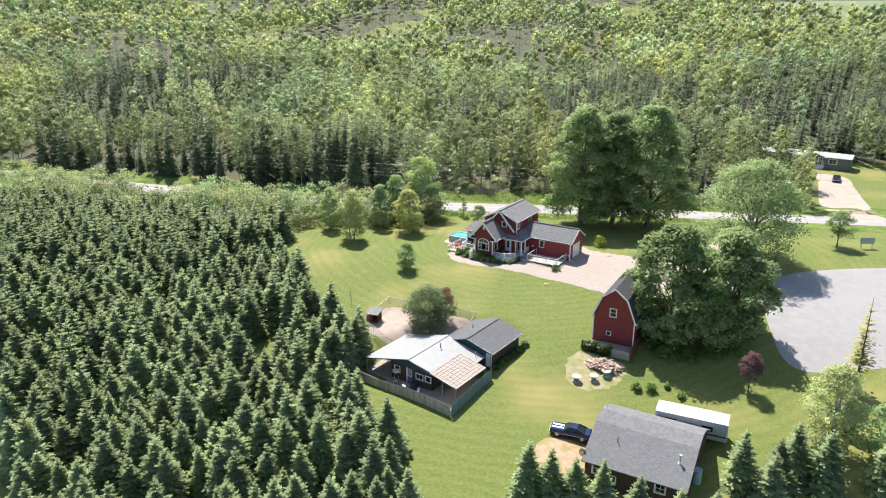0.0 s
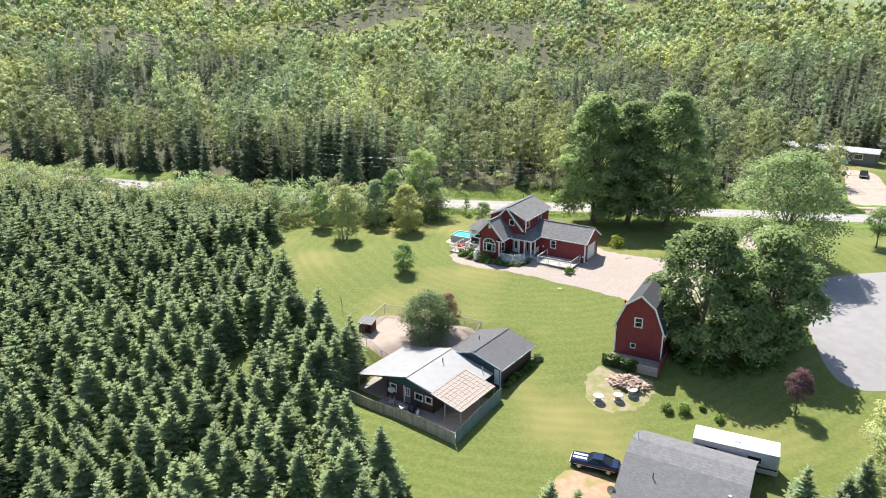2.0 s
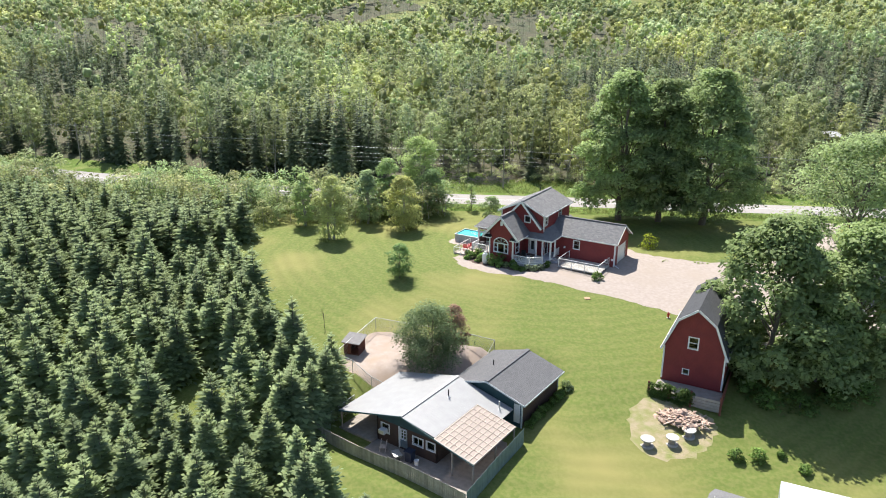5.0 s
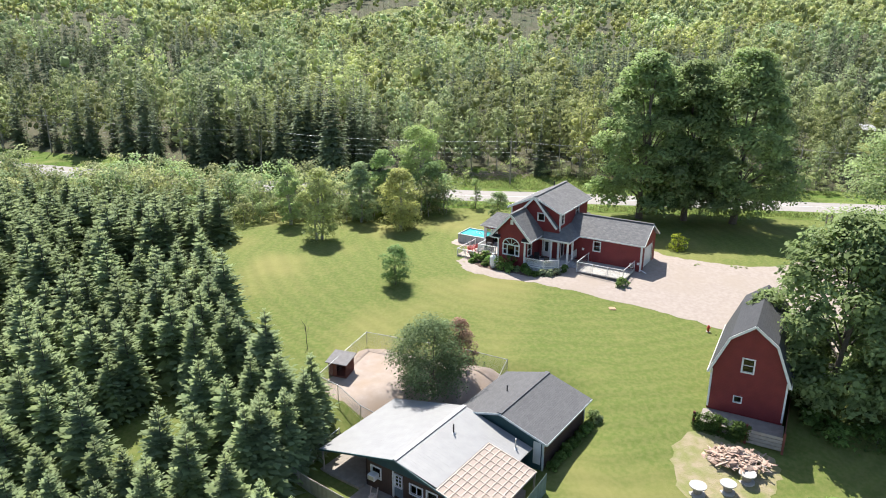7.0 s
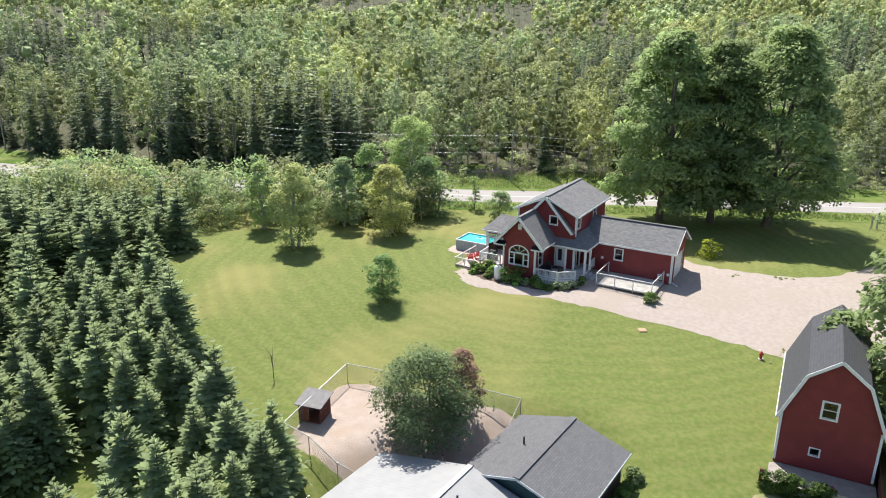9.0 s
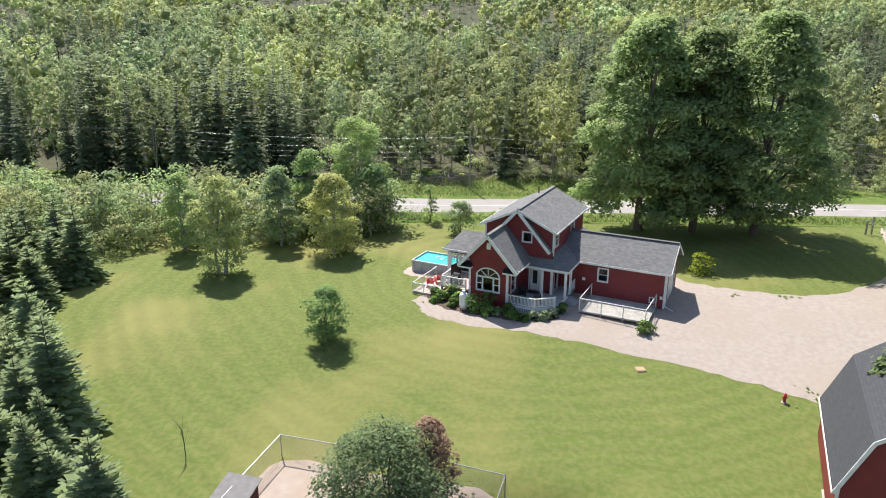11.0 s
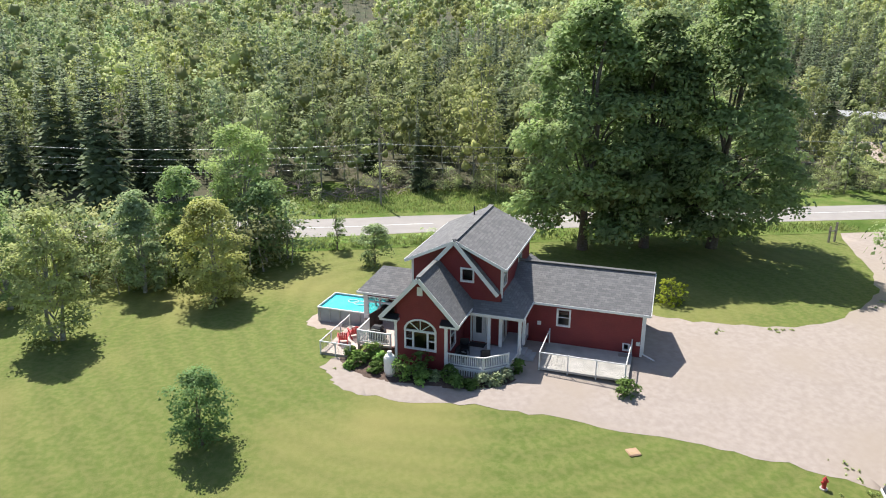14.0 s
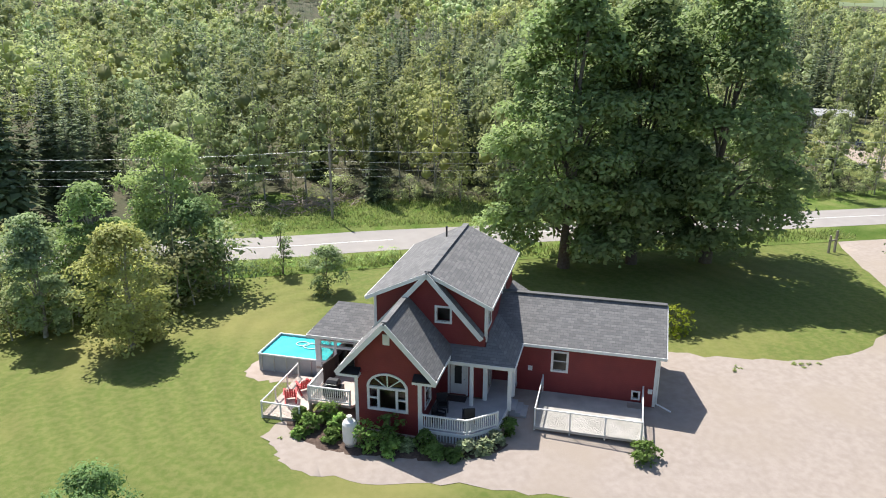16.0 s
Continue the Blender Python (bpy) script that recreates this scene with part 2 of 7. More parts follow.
ROAD_LINE = [(-260, 222), (-130, 184), (-67, 165.5), (-30, 157), (2.5, 151.8), (18, 150.2), (57, 144.6), (90, 139.2), (150, 128), (260, 106)]
road = strip("road", ROAD_LINE + [(300, 99)], 6.4, 0.05, M_ROAD, "pale worn asphalt country road", "road")
drive = drape("driveway", [(1.5, 119.4), (1.2, 117.4), (1.9, 115.5), (5.1, 113.5), (9.2, 112.0), (14.0, 109.7), (20, 106.4), (24.5, 103.6), (29, 100), (34, 97), (44, 99), (52, 100), (56, 109), (56, 120), (58, 128), (64, 136.5), (60, 140), (53.6, 131), (49.5, 124), (44.9, 119.7), (37.6, 116.6), (31, 118), (26.4, 121), (24, 126), (16, 126), (10, 122)], 0.025, M_GRAVEL, "pale pinkish gravel driveway in front of the house", "driveway", cell=1.25, ragged=0.22)
lot = drape("parking_lot", [(46.3, 84.6), (52, 83), (70, 86), (95, 92), (96, 110), (75, 112), (57, 109.5), (50, 101), (47, 93)], 0.04, M_LOT, "worn grey asphalt parking area", "pavement", cell=1.25)
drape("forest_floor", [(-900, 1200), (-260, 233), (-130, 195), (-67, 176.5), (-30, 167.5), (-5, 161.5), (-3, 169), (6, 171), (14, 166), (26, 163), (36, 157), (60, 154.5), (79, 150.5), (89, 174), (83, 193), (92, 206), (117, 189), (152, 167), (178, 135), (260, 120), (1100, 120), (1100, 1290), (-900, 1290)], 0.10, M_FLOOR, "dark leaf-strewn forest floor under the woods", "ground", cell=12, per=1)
FIELD_EAST, FIELD_WEST = [(355, 800), (395, 980), (1000, 980), (1000, 690), (560, 745)], [(-640, 880), (-560, 1000), (-480, 960), (-500, 870)]
drape("far_field", FIELD_EAST, 0.35, M_FIELD, "pale green crop field beyond the woods", "field", cell=20, per=1)
drape("far_field", FIELD_WEST, 0.35, M_FIELD, "pale green distant field among the woods", "field", cell=20, per=1)


# ---------------------------------------------------------------- trees
class Cloud:
    """Vertices, quads, tints and shading normals gathered for one mesh; a zero normal means the face's own."""

    def __init__(self):
        self.v, self.f, self.t, self.m, self.n = [], [], [], [], 0

    def add(self, v, f, tint, nrm=None):
        self.v.append(v)
        self.f.append(f + self.n)
        self.t.append(np.broadcast_to(tint, v.shape).copy())
        self.m.append(np.zeros(v.shape) if nrm is None else nrm)
        self.n += len(v)

    def arrays(self):
        return np.concatenate(self.v), np.concatenate(self.f), np.concatenate(self.t), np.concatenate(self.m)

    def mesh(self, name, mat):
        v, f, t, m = self.arrays()
        return mesh_from(name, v, f, mat, t, normals=m if np.any(m) else None)


def unit(a):
    return a / np.maximum(np.linalg.norm(a, axis=-1, keepdims=True), 1e-6)


def leaf_quads(rng, centres, radii, count, size, flat=0.75, out=0.6, up=0.6, rough=0.42, own=0.5, inner=0.55):
    """Leaf sprays on the shells of many clumps: small bent quads; the mass is shaded as a soft rounded clump."""
    n = len(centres) * count
    c = np.repeat(centres, count, 0)
    r = np.repeat(radii, count, 0)[:, None]
    d = unit(rng.normal(size=(n, 3)))
    d[:, 2] = np.where(d[:, 2] < -0.35, -d[:, 2], d[:, 2])
    p = c + d * r * rng.uniform(inner, 1.12, (n, 1)) * np.array([1, 1, flat])
    nrm = unit(d * out + rng.normal(size=(n, 3)) * rough + np.array([-0.05, 0.4 * up, up]))
    a = unit(np.cross(nrm, rng.normal(size=(n, 3))))
    b = np.cross(nrm, a)
    s = size * rng.uniform(0.55, 1.35, (n, 1))
    w = s * rng.uniform(0.45, 0.8, (n, 1))
    q = np.stack([p - a * s, p - b * w - nrm * 0.15 * s, p + a * s, p + b * w - nrm * 0.15 * s], 1)
    soft = unit(nrm * own + d * (1 - own) + np.array([0, 0, 0.15]))
    return q.reshape(-1, 3), np.arange(4 * n).reshape(n, 4), np.repeat(soft, 4, 0)


CUBE_V = np.array([(x, y, z) for x in (-1, 1) for y in (-1, 1) for z in (-1, 1)], float) / math.sqrt(3)
CUBE_F = np.array([(0, 1, 3, 2), (4, 6, 7, 5), (0, 4, 5, 1), (2, 3, 7, 6), (0, 2, 6, 4), (1, 5, 7, 3)])


def core(rng, c, r):
    """The dense inside of a leaf clump: a rough lump."""
    turn = np.array(Euler(rng.uniform(0, 6.28, 3)).to_matrix())
    v = (CUBE_V * rng.uniform(0.75, 1.15, (8, 1))) @ turn
    return c + v * r, CUBE_F, unit(v + np.array([0, 0, 0.2]))


def tube(p, q, r0, r1, sides=6):
    p, q = np.array(p, float), np.array(q, float)
    d = (q - p) / np.linalg.norm(q - p)
    a = np.cross(d, (0.3, 0.9, 0.2))
    a /= np.linalg.norm(a)
    b = np.cross(d, a)
    ang = np.linspace(0, 2 * np.pi, sides, endpoint=False)
    ring = np.cos(ang)[:, None] * a + np.sin(ang)[:, None] * b
    v = np.concatenate([p + ring * r0, q + ring * r1])
    k = np.arange(sides)
    return v, np.stack([k, (k + 1) % sides, (k + 1) % sides + sides, k + sides], 1)


def broad_template(seed, tall, wide, clumps, count, size, bare=0.25, limbs=6, trunk=0.02, lean=0.03, stems=1, shape=1.0, clump_size=0.2, plain=False):
    """A broad-leaved tree: tapered trunk, limbs to the clumps, and a crown of leaf sprays with gaps. Unit: metres."""
    rng = np.random.default_rng(seed)
    wood, crown = Cloud(), Cloud()
    cs, rs = [], []
    low, top = tall * bare, tall
    for i in range(clumps):
        h = rng.uniform(0.02, 1) ** (0.85 if shape < 1.3 else 1.2)
        prof = (math.sin(math.pi * min(1, 0.12 + 0.88 * h) ** (1.0 / shape)) ** 0.6) if h < 0.97 else 0.25
        ang = i * 2.399 + rng.uniform(-0.5, 0.5)
        rad = wide / 2 * prof * (rng.uniform(0.25, 1.0) ** 0.5) * (0.86 + 0.14 * math.sin(2.7 * ang + seed))
        r = wide * clump_size * rng.uniform(0.6, 1.25)
        z = low + (top - low) * h - 0.5 * r
        cs.append((rad * math.cos(ang), rad * math.sin(ang), z))
        rs.append(r)
    cs, rs = np.array(cs), np.array(rs)
    v, f, m = leaf_quads(rng, cs, rs, count, size)
    whole = unit((v - np.array([0, 0, 0.45 * tall])) / np.array([wide, wide, tall]))
    tint = np.repeat(rng.uniform(0.82, 1.18, (clumps, 1)), count * 4, 0) * np.ones(3)
    crown.add(v, f, tint, unit(m + 0.35 * whole))
    if plain:
        wood.add(*tube((0, 0, -0.4), (0, 0, tall * 0.85), tall * trunk, 0.04, 3), 1.0)
        return wood, crown
    for s in range(stems):
        off = np.array([rng.uniform(-1, 1), rng.uniform(-1, 1), 0]) * (0.25 * wide * 0.3 if stems > 1 else 0)
        p, r = off.copy(), tall * trunk
        for k in range(5):
            q = p + np.array([rng.uniform(-lean, lean) * tall, rng.uniform(-lean, lean) * tall, tall * 0.17])
            wood.add(*tube(p - (0, 0, 0.4 if k == 0 else 0), q, r * (1.5 if k == 0 else 1), r * 0.8, 7), 1.0)
            p, r = q, r * 0.8
    for i in rng.permutation(clumps)[: limbs * 3]:
        c = cs[i]
        z0 = max(low * 0.6, c[2] * 0.55)
        base = np.array([0, 0, z0])
        mid = base + (c - base) * 0.5 + np.array([0, 0, 0.06 * tall])
        r = tall * trunk * 0.3
        wood.add(*tube(base, mid, r, r * 0.6, 5), 1.0)
        wood.add(*tube(mid, c, r * 0.6, r * 0.2, 5), 1.0)
    return wood, crown


def wood_template(seed, tall, wide, clumps, count, size, trunk=0.008, stems=1, sides=3, low=0.25, solid=0.78):
    """A tree of the woods: overlapping rounded leaf masses up a slim trunk, the outline uneven."""
    rng = np.random.default_rng(seed)
    wood, crown = Cloud(), Cloud()
    cs, rs = [], []
    for i in range(clumps):
        h = (i + 0.5 + rng.uniform(-0.3, 0.3)) / clumps
        prof = math.sin(math.pi * (0.20 + 0.72 * h)) ** 0.7
        r = wide * 0.5 * (0.40 + 0.5 * prof) * rng.uniform(0.6, 0.85) * (1.0 if h < 0.85 else 0.75)
        ang = i * 2.4 + rng.uniform(-0.6, 0.6)
        off = wide * 0.5 * prof * rng.uniform(0.3, 0.62) * (1.0 if h < 0.85 else 0.3)
        cs.append((off * math.cos(ang), off * math.sin(ang), tall * (low + (0.97 - low) * h) - 0.3 * r))
        rs.append(r)
    shade = rng.uniform(0.88, 1.12, (clumps, 1))
    v, f, m = leaf_quads(rng, np.array(cs), np.array(rs), count, size, flat=1.1, out=1.0, up=0.3, rough=0.3, own=0.2, inner=0.82)
    crown.add(v, f, np.repeat(shade, count * 4, 0) * np.ones(3), m)
    for c, r, k in zip(cs, rs, shade):
        v, f, m = core(rng, np.array(c), r * solid)
        crown.add(v, f, k * np.ones(3), m)
    for k in range(stems):
        lean = rng.uniform(-0.06, 0.06, 2) * tall
        wood.add(*tube((0, 0, -0.4), (lean[0], lean[1], tall * 0.85), tall * trunk, 0.04, sides), 1.0)
    return wood, crown


def spruce_template(seed, tall, wide, whorls=17, arms=8, sprigs=4, skirt=0.04, fat=0.30, stem=0.014, hang=(0.02, 0.34), taper=0.85):
    """A spruce: arms at every height that carry pointed drooping sprays, thinner to a leader at the tip."""
    rng = np.random.default_rng(seed)
    wood, crown = Cloud(), Cloud()
    wood.add(*tube((0, 0, -0.4), (0, 0, tall * 0.97), tall * stem + 0.02, 0.01, 6 if stem > 0.01 else 3), 1.0)
    vs, ts, ns = [], [], []
    for w in range(whorls):
        h0 = (w + 0.5) / whorls
        k = max(4, round(arms * (1 - 0.4 * h0)))
        for j in range(k):
            h = min(max(h0 + rng.uniform(-0.6, 0.6) / whorls, 0), 0.985)
            z = tall * (skirt + (1 - skirt) * h)
            reach = wide / 2 * (1 - h) ** taper + 0.09
            ang = 2 * math.pi * (j + rng.uniform(-0.35, 0.35)) / k + w * 1.3
            ln = reach * rng.uniform(0.7, 1.2)
            droop = rng.uniform(*hang) * (1 - h) - 0.45 * h
            d = np.array([math.cos(ang), math.sin(ang), 0.0])
            s = np.array([-d[1], d[0], 0.0])
            shade = rng.uniform(0.85, 1.15)
            for m in range(sprigs):
                u = 0.28 + 0.72 * m / (sprigs - 1) if sprigs > 1 else 0.6
                root = d * ln * (u - 0.28) + (0, 0, z - droop * ln * (u - 0.28))
                for side in ((-1, 1) if m < sprigs - 1 else (0,)):
                    tipd = d * 0.75 + s * side * 0.75
                    le = ln * (0.50 - 0.16 * u) if side else ln * 0.32
                    tip = root + tipd * le + (0, 0, -droop * le * 1.2 + rng.uniform(-0.05, 0.06) * ln)
                    wv = np.cross(tipd, (0, 0, 1)) * le * fat
                    mid = root + (tip - root) * 0.45 + (0, 0, 0.05 * ln)
                    vs.append((root, mid + wv, tip, mid - wv - (0, 0, 0.12 * le)))
                    ts.append(shade * (0.9 + 0.2 * u))
                    ns.append(d * 0.45 + s * side * 0.3 + np.array([0, 0.12, 0.95]) + rng.normal(size=3) * 0.22)
    v = np.array(vs).reshape(-1, 3)
    crown.add(v, np.arange(len(v)).reshape(-1, 4), np.repeat(np.array(ts), 4)[:, None] * np.ones(3), np.repeat(unit(np.array(ns)), 4, 0))
    return wood, crown


def tree_thing(name, template, mats, at, label, category="tree", turn=0.0, size=1.0, tint=None, group="", crown_name="crown"):
    wood, crown = template
    t = empty(name, Matrix.Translation((at[0], at[1], float(height(*at)))) @ pose(0, 0, 0, 0, 0, turn) @ Matrix.Scale(size, 4), label, category, group)
    for nm, cl, mat in (("trunk", wood, mats[0]), (crown_name, crown, mats[1])):
        v, f, c, nr = cl.arrays()
        me = mesh_from(nm, v, f, mat, c * (tint if tint is not None and nm != "trunk" else 1.0), normals=nr if np.any(nr) else None)
        ob = new(nm, me)
        ob.parent = t
    return t


def plant_field(name, templates, places, mat_crown, mat_wood, label, category, seed):
    """Many trees as one crown mesh and one trunk mesh under one object."""
    rng = np.random.default_rng(seed)
    crown, wood = Cloud(), Cloud()
    pre = [(w.arrays(), c.arrays()) for w, c in templates]
    for x, y, kind, size, tint in places:
        (wv, wf, wt, _), (cv, cf, ct, cn) = pre[kind]
        a = rng.uniform(0, 6.283)
        spin = np.array([[math.cos(a), math.sin(a), 0], [-math.sin(a), math.cos(a), 0], [0, 0, 1]])
        ca, sa = math.cos(a) * size, math.sin(a) * size
        rot = np.array([[ca, sa, 0], [-sa, ca, 0], [0, 0, size * rng.uniform(0.88, 1.15)]])
        o = np.array([x, y, float(height(x, y))])
        crown.add(cv @ rot + o, cf, ct * np.array(tint), cn @ spin)
        wood.add(wv @ rot + o, wf, wt)
    top = tagged(new(name, crown.mesh(name, mat_crown)), label, category, kind="stuff")
    w = new("trunk", wood.mesh("trunk", mat_wood))
    w.parent = top
    return top


def inside(p, poly):
    x, y, c = p[0], p[1], False
    for i in range(len(poly)):
        (x1, y1), (x2, y2) = poly[i - 1], poly[i]
        if (y1 > y) != (y2 > y) and x < (x2 - x1) * (y - y1) / (y2 - y1) + x1:
            c = not c
    return c


# -- the spruce plantation
PLANTATION = [(0.0, 40), (-1.6, 52), (-2.6, 61), (-6, 67.5), (-9.5, 73), (-14.5, 79), (-12.8, 83.5), (-12.6, 88.5), (-16.5, 94), (-19.5, 99), (-21.5, 105.5), (-27, 111.5), (-31, 119), (-29.5, 128), (-45, 133), (-70, 141), (-100, 147), (-100, 36), (-40, 30)]
GAP = [(-27.5, 83.5), (-24.5, 80.0), (-19.5, 80.5), (-19.0, 84), (-21.5, 89.5), (-27, 88.5)]
LANE = [(-24, 117.5), (-31, 118.5), (-38, 109), (-43, 99), (-39.5, 97.5), (-34.5, 106.5), (-29.5, 113)]
rng = np.random.default_rng(5)
spruces = [spruce_template(100 + i, 7.6, 5.2 + 0.35 * (i % 3), 19, 9, 4, fat=0.34, taper=0.8, hang=(0.05, 0.4)) for i in range(6)]
spots = []
for i in range(-60, 60):
    for j in range(-60, 60):
        x = -30 + 3.0 * (i * 0.82 + j * 0.57) + rng.uniform(-0.7, 0.7)
        y = 90 + 3.0 * (-i * 0.57 + j * 0.82) + rng.uniform(-0.7, 0.7)
        if inside((x, y), PLANTATION) and not inside((x, y), GAP) and not inside((x, y), LANE) and x > -0.63 * y - 5 and rng.random() > 0.03:
            spots.append((x, y))
spots.sort(key=lambda p: (p[0] + 8) ** 2 * 0.6 + (p[1] - 80) ** 2)
mothers = []
for k, tpl in enumerate(spruces):
    t = tree_thing("spruce_tree", tpl, (M_BARK, M_SPRUCE), spots[k], "young dark green spruce in a dense plantation", "tree", size=0.95, group="plantation spruces", crown_name="needles")
    mothers.append(t)
for k, (x, y) in enumerate(spots[6:280]):
    m = Matrix.Translation((x, y, float(height(x, y)))) @ pose(0, 0, 0, rng.uniform(-2, 2), rng.uniform(-2, 2), rng.uniform(0, 360))
    c = copy_thing(mothers[k % 6], m)
    s = rng.uniform(0.72, 1.12)
    c.scale = (s * rng.uniform(0.9, 1.1), s * rng.uniform(0.9, 1.1), s)
plant_field("spruce_plantation", spruces, [(x, y, int(rng.integers(6)), rng.uniform(0.7, 1.1), (1, 1, 1)) for x, y in spots[280:]], M_SPRUCE, M_BARK, "dense rows of young dark green spruces", "woods", 9)

# -- the woods beyond the road
def in_view(x, y):
    return x > -0.66 * (y + 15) - 4 and x < 1.25 * (y - 80) + 30


def beyond_road(x, y, margin):
    ys = np.interp(x, [p[0] for p in ROAD_LINE], [p[1] for p in ROAD_LINE])
    return y > ys + margin


CLEARING = [(-2, 150), (-3, 166), (6, 168), (14, 163), (26, 160), (32, 158), (30, 150)]
HOME_YARD = [(80, 143), (90, 174), (84, 193), (92, 204), (116, 187), (150, 165), (160, 120)]
FAR_FIELDS = [FIELD_EAST, FIELD_WEST]
near_t = [wood_template(20 + i, 12.0, 5.0 + 0.5 * i, 11, 66, 0.175, 0.006, 2, 4, solid=0.38) for i in range(5)] + [spruce_template(60 + i, 13.0, 5.0, 24, 9, 3, fat=0.36, stem=0.004, hang=(0.25, 0.7)) for i in range(2)]
mid_t = [wood_template(40 + i, 11.5, 5.0 + 0.5 * i, 7, 23, 0.32, 0.005, solid=0.52) for i in range(5)] + [spruce_template(70 + i, 13.0, 5.0, 16, 7, 2, fat=0.45, stem=0.003, hang=(0.25, 0.7)) for i in range(2)]
far_t = [wood_template(50 + i, 11.5, 5.4 + 0.5 * i, 4, 9, 0.55, 0.004, low=0.35, solid=0.72) for i in range(5)] + [spruce_template(80 + i, 14.0, 5.2, 9, 5, 1, fat=0.6, stem=0.002, hang=(0.3, 0.8)) for i in range(2)]
near_p, mid_p, far_p = [], [], []
for y0, y1, step, store in ((150, 200, 4.6, near_p), (200, 370, 5.9, mid_p), (370, 640, 7.8, far_p), (640, 1210, 11.0, far_p)):
    for y in np.arange(y0, y1, step):
        for x in np.arange(-0.66 * (y + 15) - 6, min(1.25 * (y - 80) + 30, 0.78 * y + 40), step):
            px, py = x + rng.uniform(-0.45, 0.45) * step, y + rng.uniform(-0.45, 0.45) * step
            if not beyond_road(px, py, 9.0) or inside((px, py), CLEARING) or inside((px, py), HOME_YARD) or any(inside((px, py), fl) for fl in FAR_FIELDS):
                continue
            stand = noise.noise((px / 75, py / 95, 0.3)) + 0.15 * (py > 500)
            fine = noise.noise((px / 14, py / 14, 4.0))
            conifer = rng.random() < (0.8 if px < -4 and py < 190 and fine > -0.3 else 0.12 if py < 190 else 0.88 if stand > 0.12 else 0.25 if stand > -0.1 else 0.06)
            if rng.random() < 0.07:
                continue
            kind = 5 + int(rng.integers(2)) if conifer else int(rng.integers(5))
            size = rng.uniform(0.7, 1.25) * (1.0 + 0.4 * fine) * (0.85 if py < 165 else 1.6 if py > 640 else 1.06)
            if conifer:
                tint = np.array([0.48, 0.56, 0.58]) * rng.uniform(0.5, 1.0)
            else:
                warm = min(1.0, max(0.0, 0.45 + 0.9 * noise.noise((px / 40, py / 50, 9.0)) + rng.uniform(-0.3, 0.3)))
                # near rows tinted darker, so farther trees keep the haze-paled colour in full
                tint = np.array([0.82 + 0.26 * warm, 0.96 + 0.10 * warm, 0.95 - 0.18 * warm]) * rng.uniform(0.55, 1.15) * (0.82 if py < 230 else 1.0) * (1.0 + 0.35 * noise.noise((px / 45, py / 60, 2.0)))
            store.append((px, py, kind, size, tint))
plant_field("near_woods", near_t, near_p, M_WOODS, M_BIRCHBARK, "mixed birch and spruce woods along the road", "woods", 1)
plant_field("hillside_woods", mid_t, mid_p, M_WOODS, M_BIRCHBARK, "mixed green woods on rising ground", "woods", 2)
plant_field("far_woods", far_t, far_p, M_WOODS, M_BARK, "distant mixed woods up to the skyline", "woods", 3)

# -- trees that stand alone
oak = lambda seed, tall, wide, clumps, count, size, **k: broad_template(seed, tall, wide, clumps, count, size, **k)
DARK = np.array([0.88, 0.94, 0.88])
BROAD = (M_BARK, M_LEAF)
for k, (x, y, tall, wide) in enumerate([(28.0, 138.0, 23.5, 15.5), (34.2, 137.0, 22.5, 14.0), (40.6, 135.2, 24.0, 17.0)]):
    tree_thing("maple_tree", oak(200 + k, tall, wide, 160, 235, 0.235, bare=0.13, trunk=0.017, limbs=5, clump_size=0.11, shape=1.45), BROAD, (x, y), "tall mature dark green maple in the roadside clump", "tree", group="roadside maples", tint=DARK * (1.08, 1.07, 1.08))
tree_thing("maple_tree", oak(210, 16.0, 14.0, 130, 210, 0.25, bare=0.10, trunk=0.02, limbs=5, clump_size=0.115, shape=1.3), BROAD, (32.0, 91.2), "broad spreading dark green tree beside the barn", "tree", tint=DARK)
tree_thing("maple_tree", oak(211, 14.5, 13.5, 120, 210, 0.25, bare=0.03, trunk=0.018, limbs=5, clump_size=0.12, shape=1.3), BROAD, (40.5, 92.6), "rounded green tree behind the spreading tree", "tree", tint=DARK * 0.95)
tree_thing("ash_tree", oak(212, 17.5, 18.5, 130, 190, 0.19, bare=0.08, trunk=0.02, limbs=10, clump_size=0.13), BROAD, (53.0, 116.0), "light green spreading tree by the parking area", "tree", tint=np.array([1.2, 1.25, 1.3]))
tree_thing("maple_tree", oak(213, 8.0, 8.0, 50, 120, 0.22, bare=0.02, trunk=0.018, limbs=4, clump_size=0.16), BROAD, (36.2, 89.6), "low bushy green tree under the spreading trees", "tree", tint=DARK * 0.95)
for k, (x, y, sc) in enumerate([(-11.4, 85.0, 0.95), (-11.3, 87.6, 0.85), (-13.6, 80.6, 1.0), (-12.4, 82.8, 0.9)]):
    c = copy_thing(mothers[k], Matrix.Translation((x, y, float(height(x, y)))) @ pose(0, 0, 0, 0, 0, 77 * k))
    c.scale = (sc, sc, sc)


# ---------------------------------------------------------------- building kit
def object_coord(m, axis_u, axis_w, ku=1.0, kw=1.0):
    """A vector of two of the object's own axes, in metres."""
    n, l = m.node_tree.nodes, m.node_tree.links
    tc, sp, cb = n.new("ShaderNodeTexCoord"), n.new("ShaderNodeSeparateXYZ"), n.new("ShaderNodeCombineXYZ")
    l.new(tc.outputs["Object"], sp.inputs[0])
    for i, (a, k) in enumerate(((axis_u, ku), (axis_w, kw))):
        mu = n.new("ShaderNodeMath")
        mu.operation = "MULTIPLY"
        mu.inputs[1].default_value = k
        l.new(sp.outputs["XYZ".index(a)], mu.inputs[0])
        l.new(mu.outputs[0], cb.inputs[i])
    return cb.outputs[0]


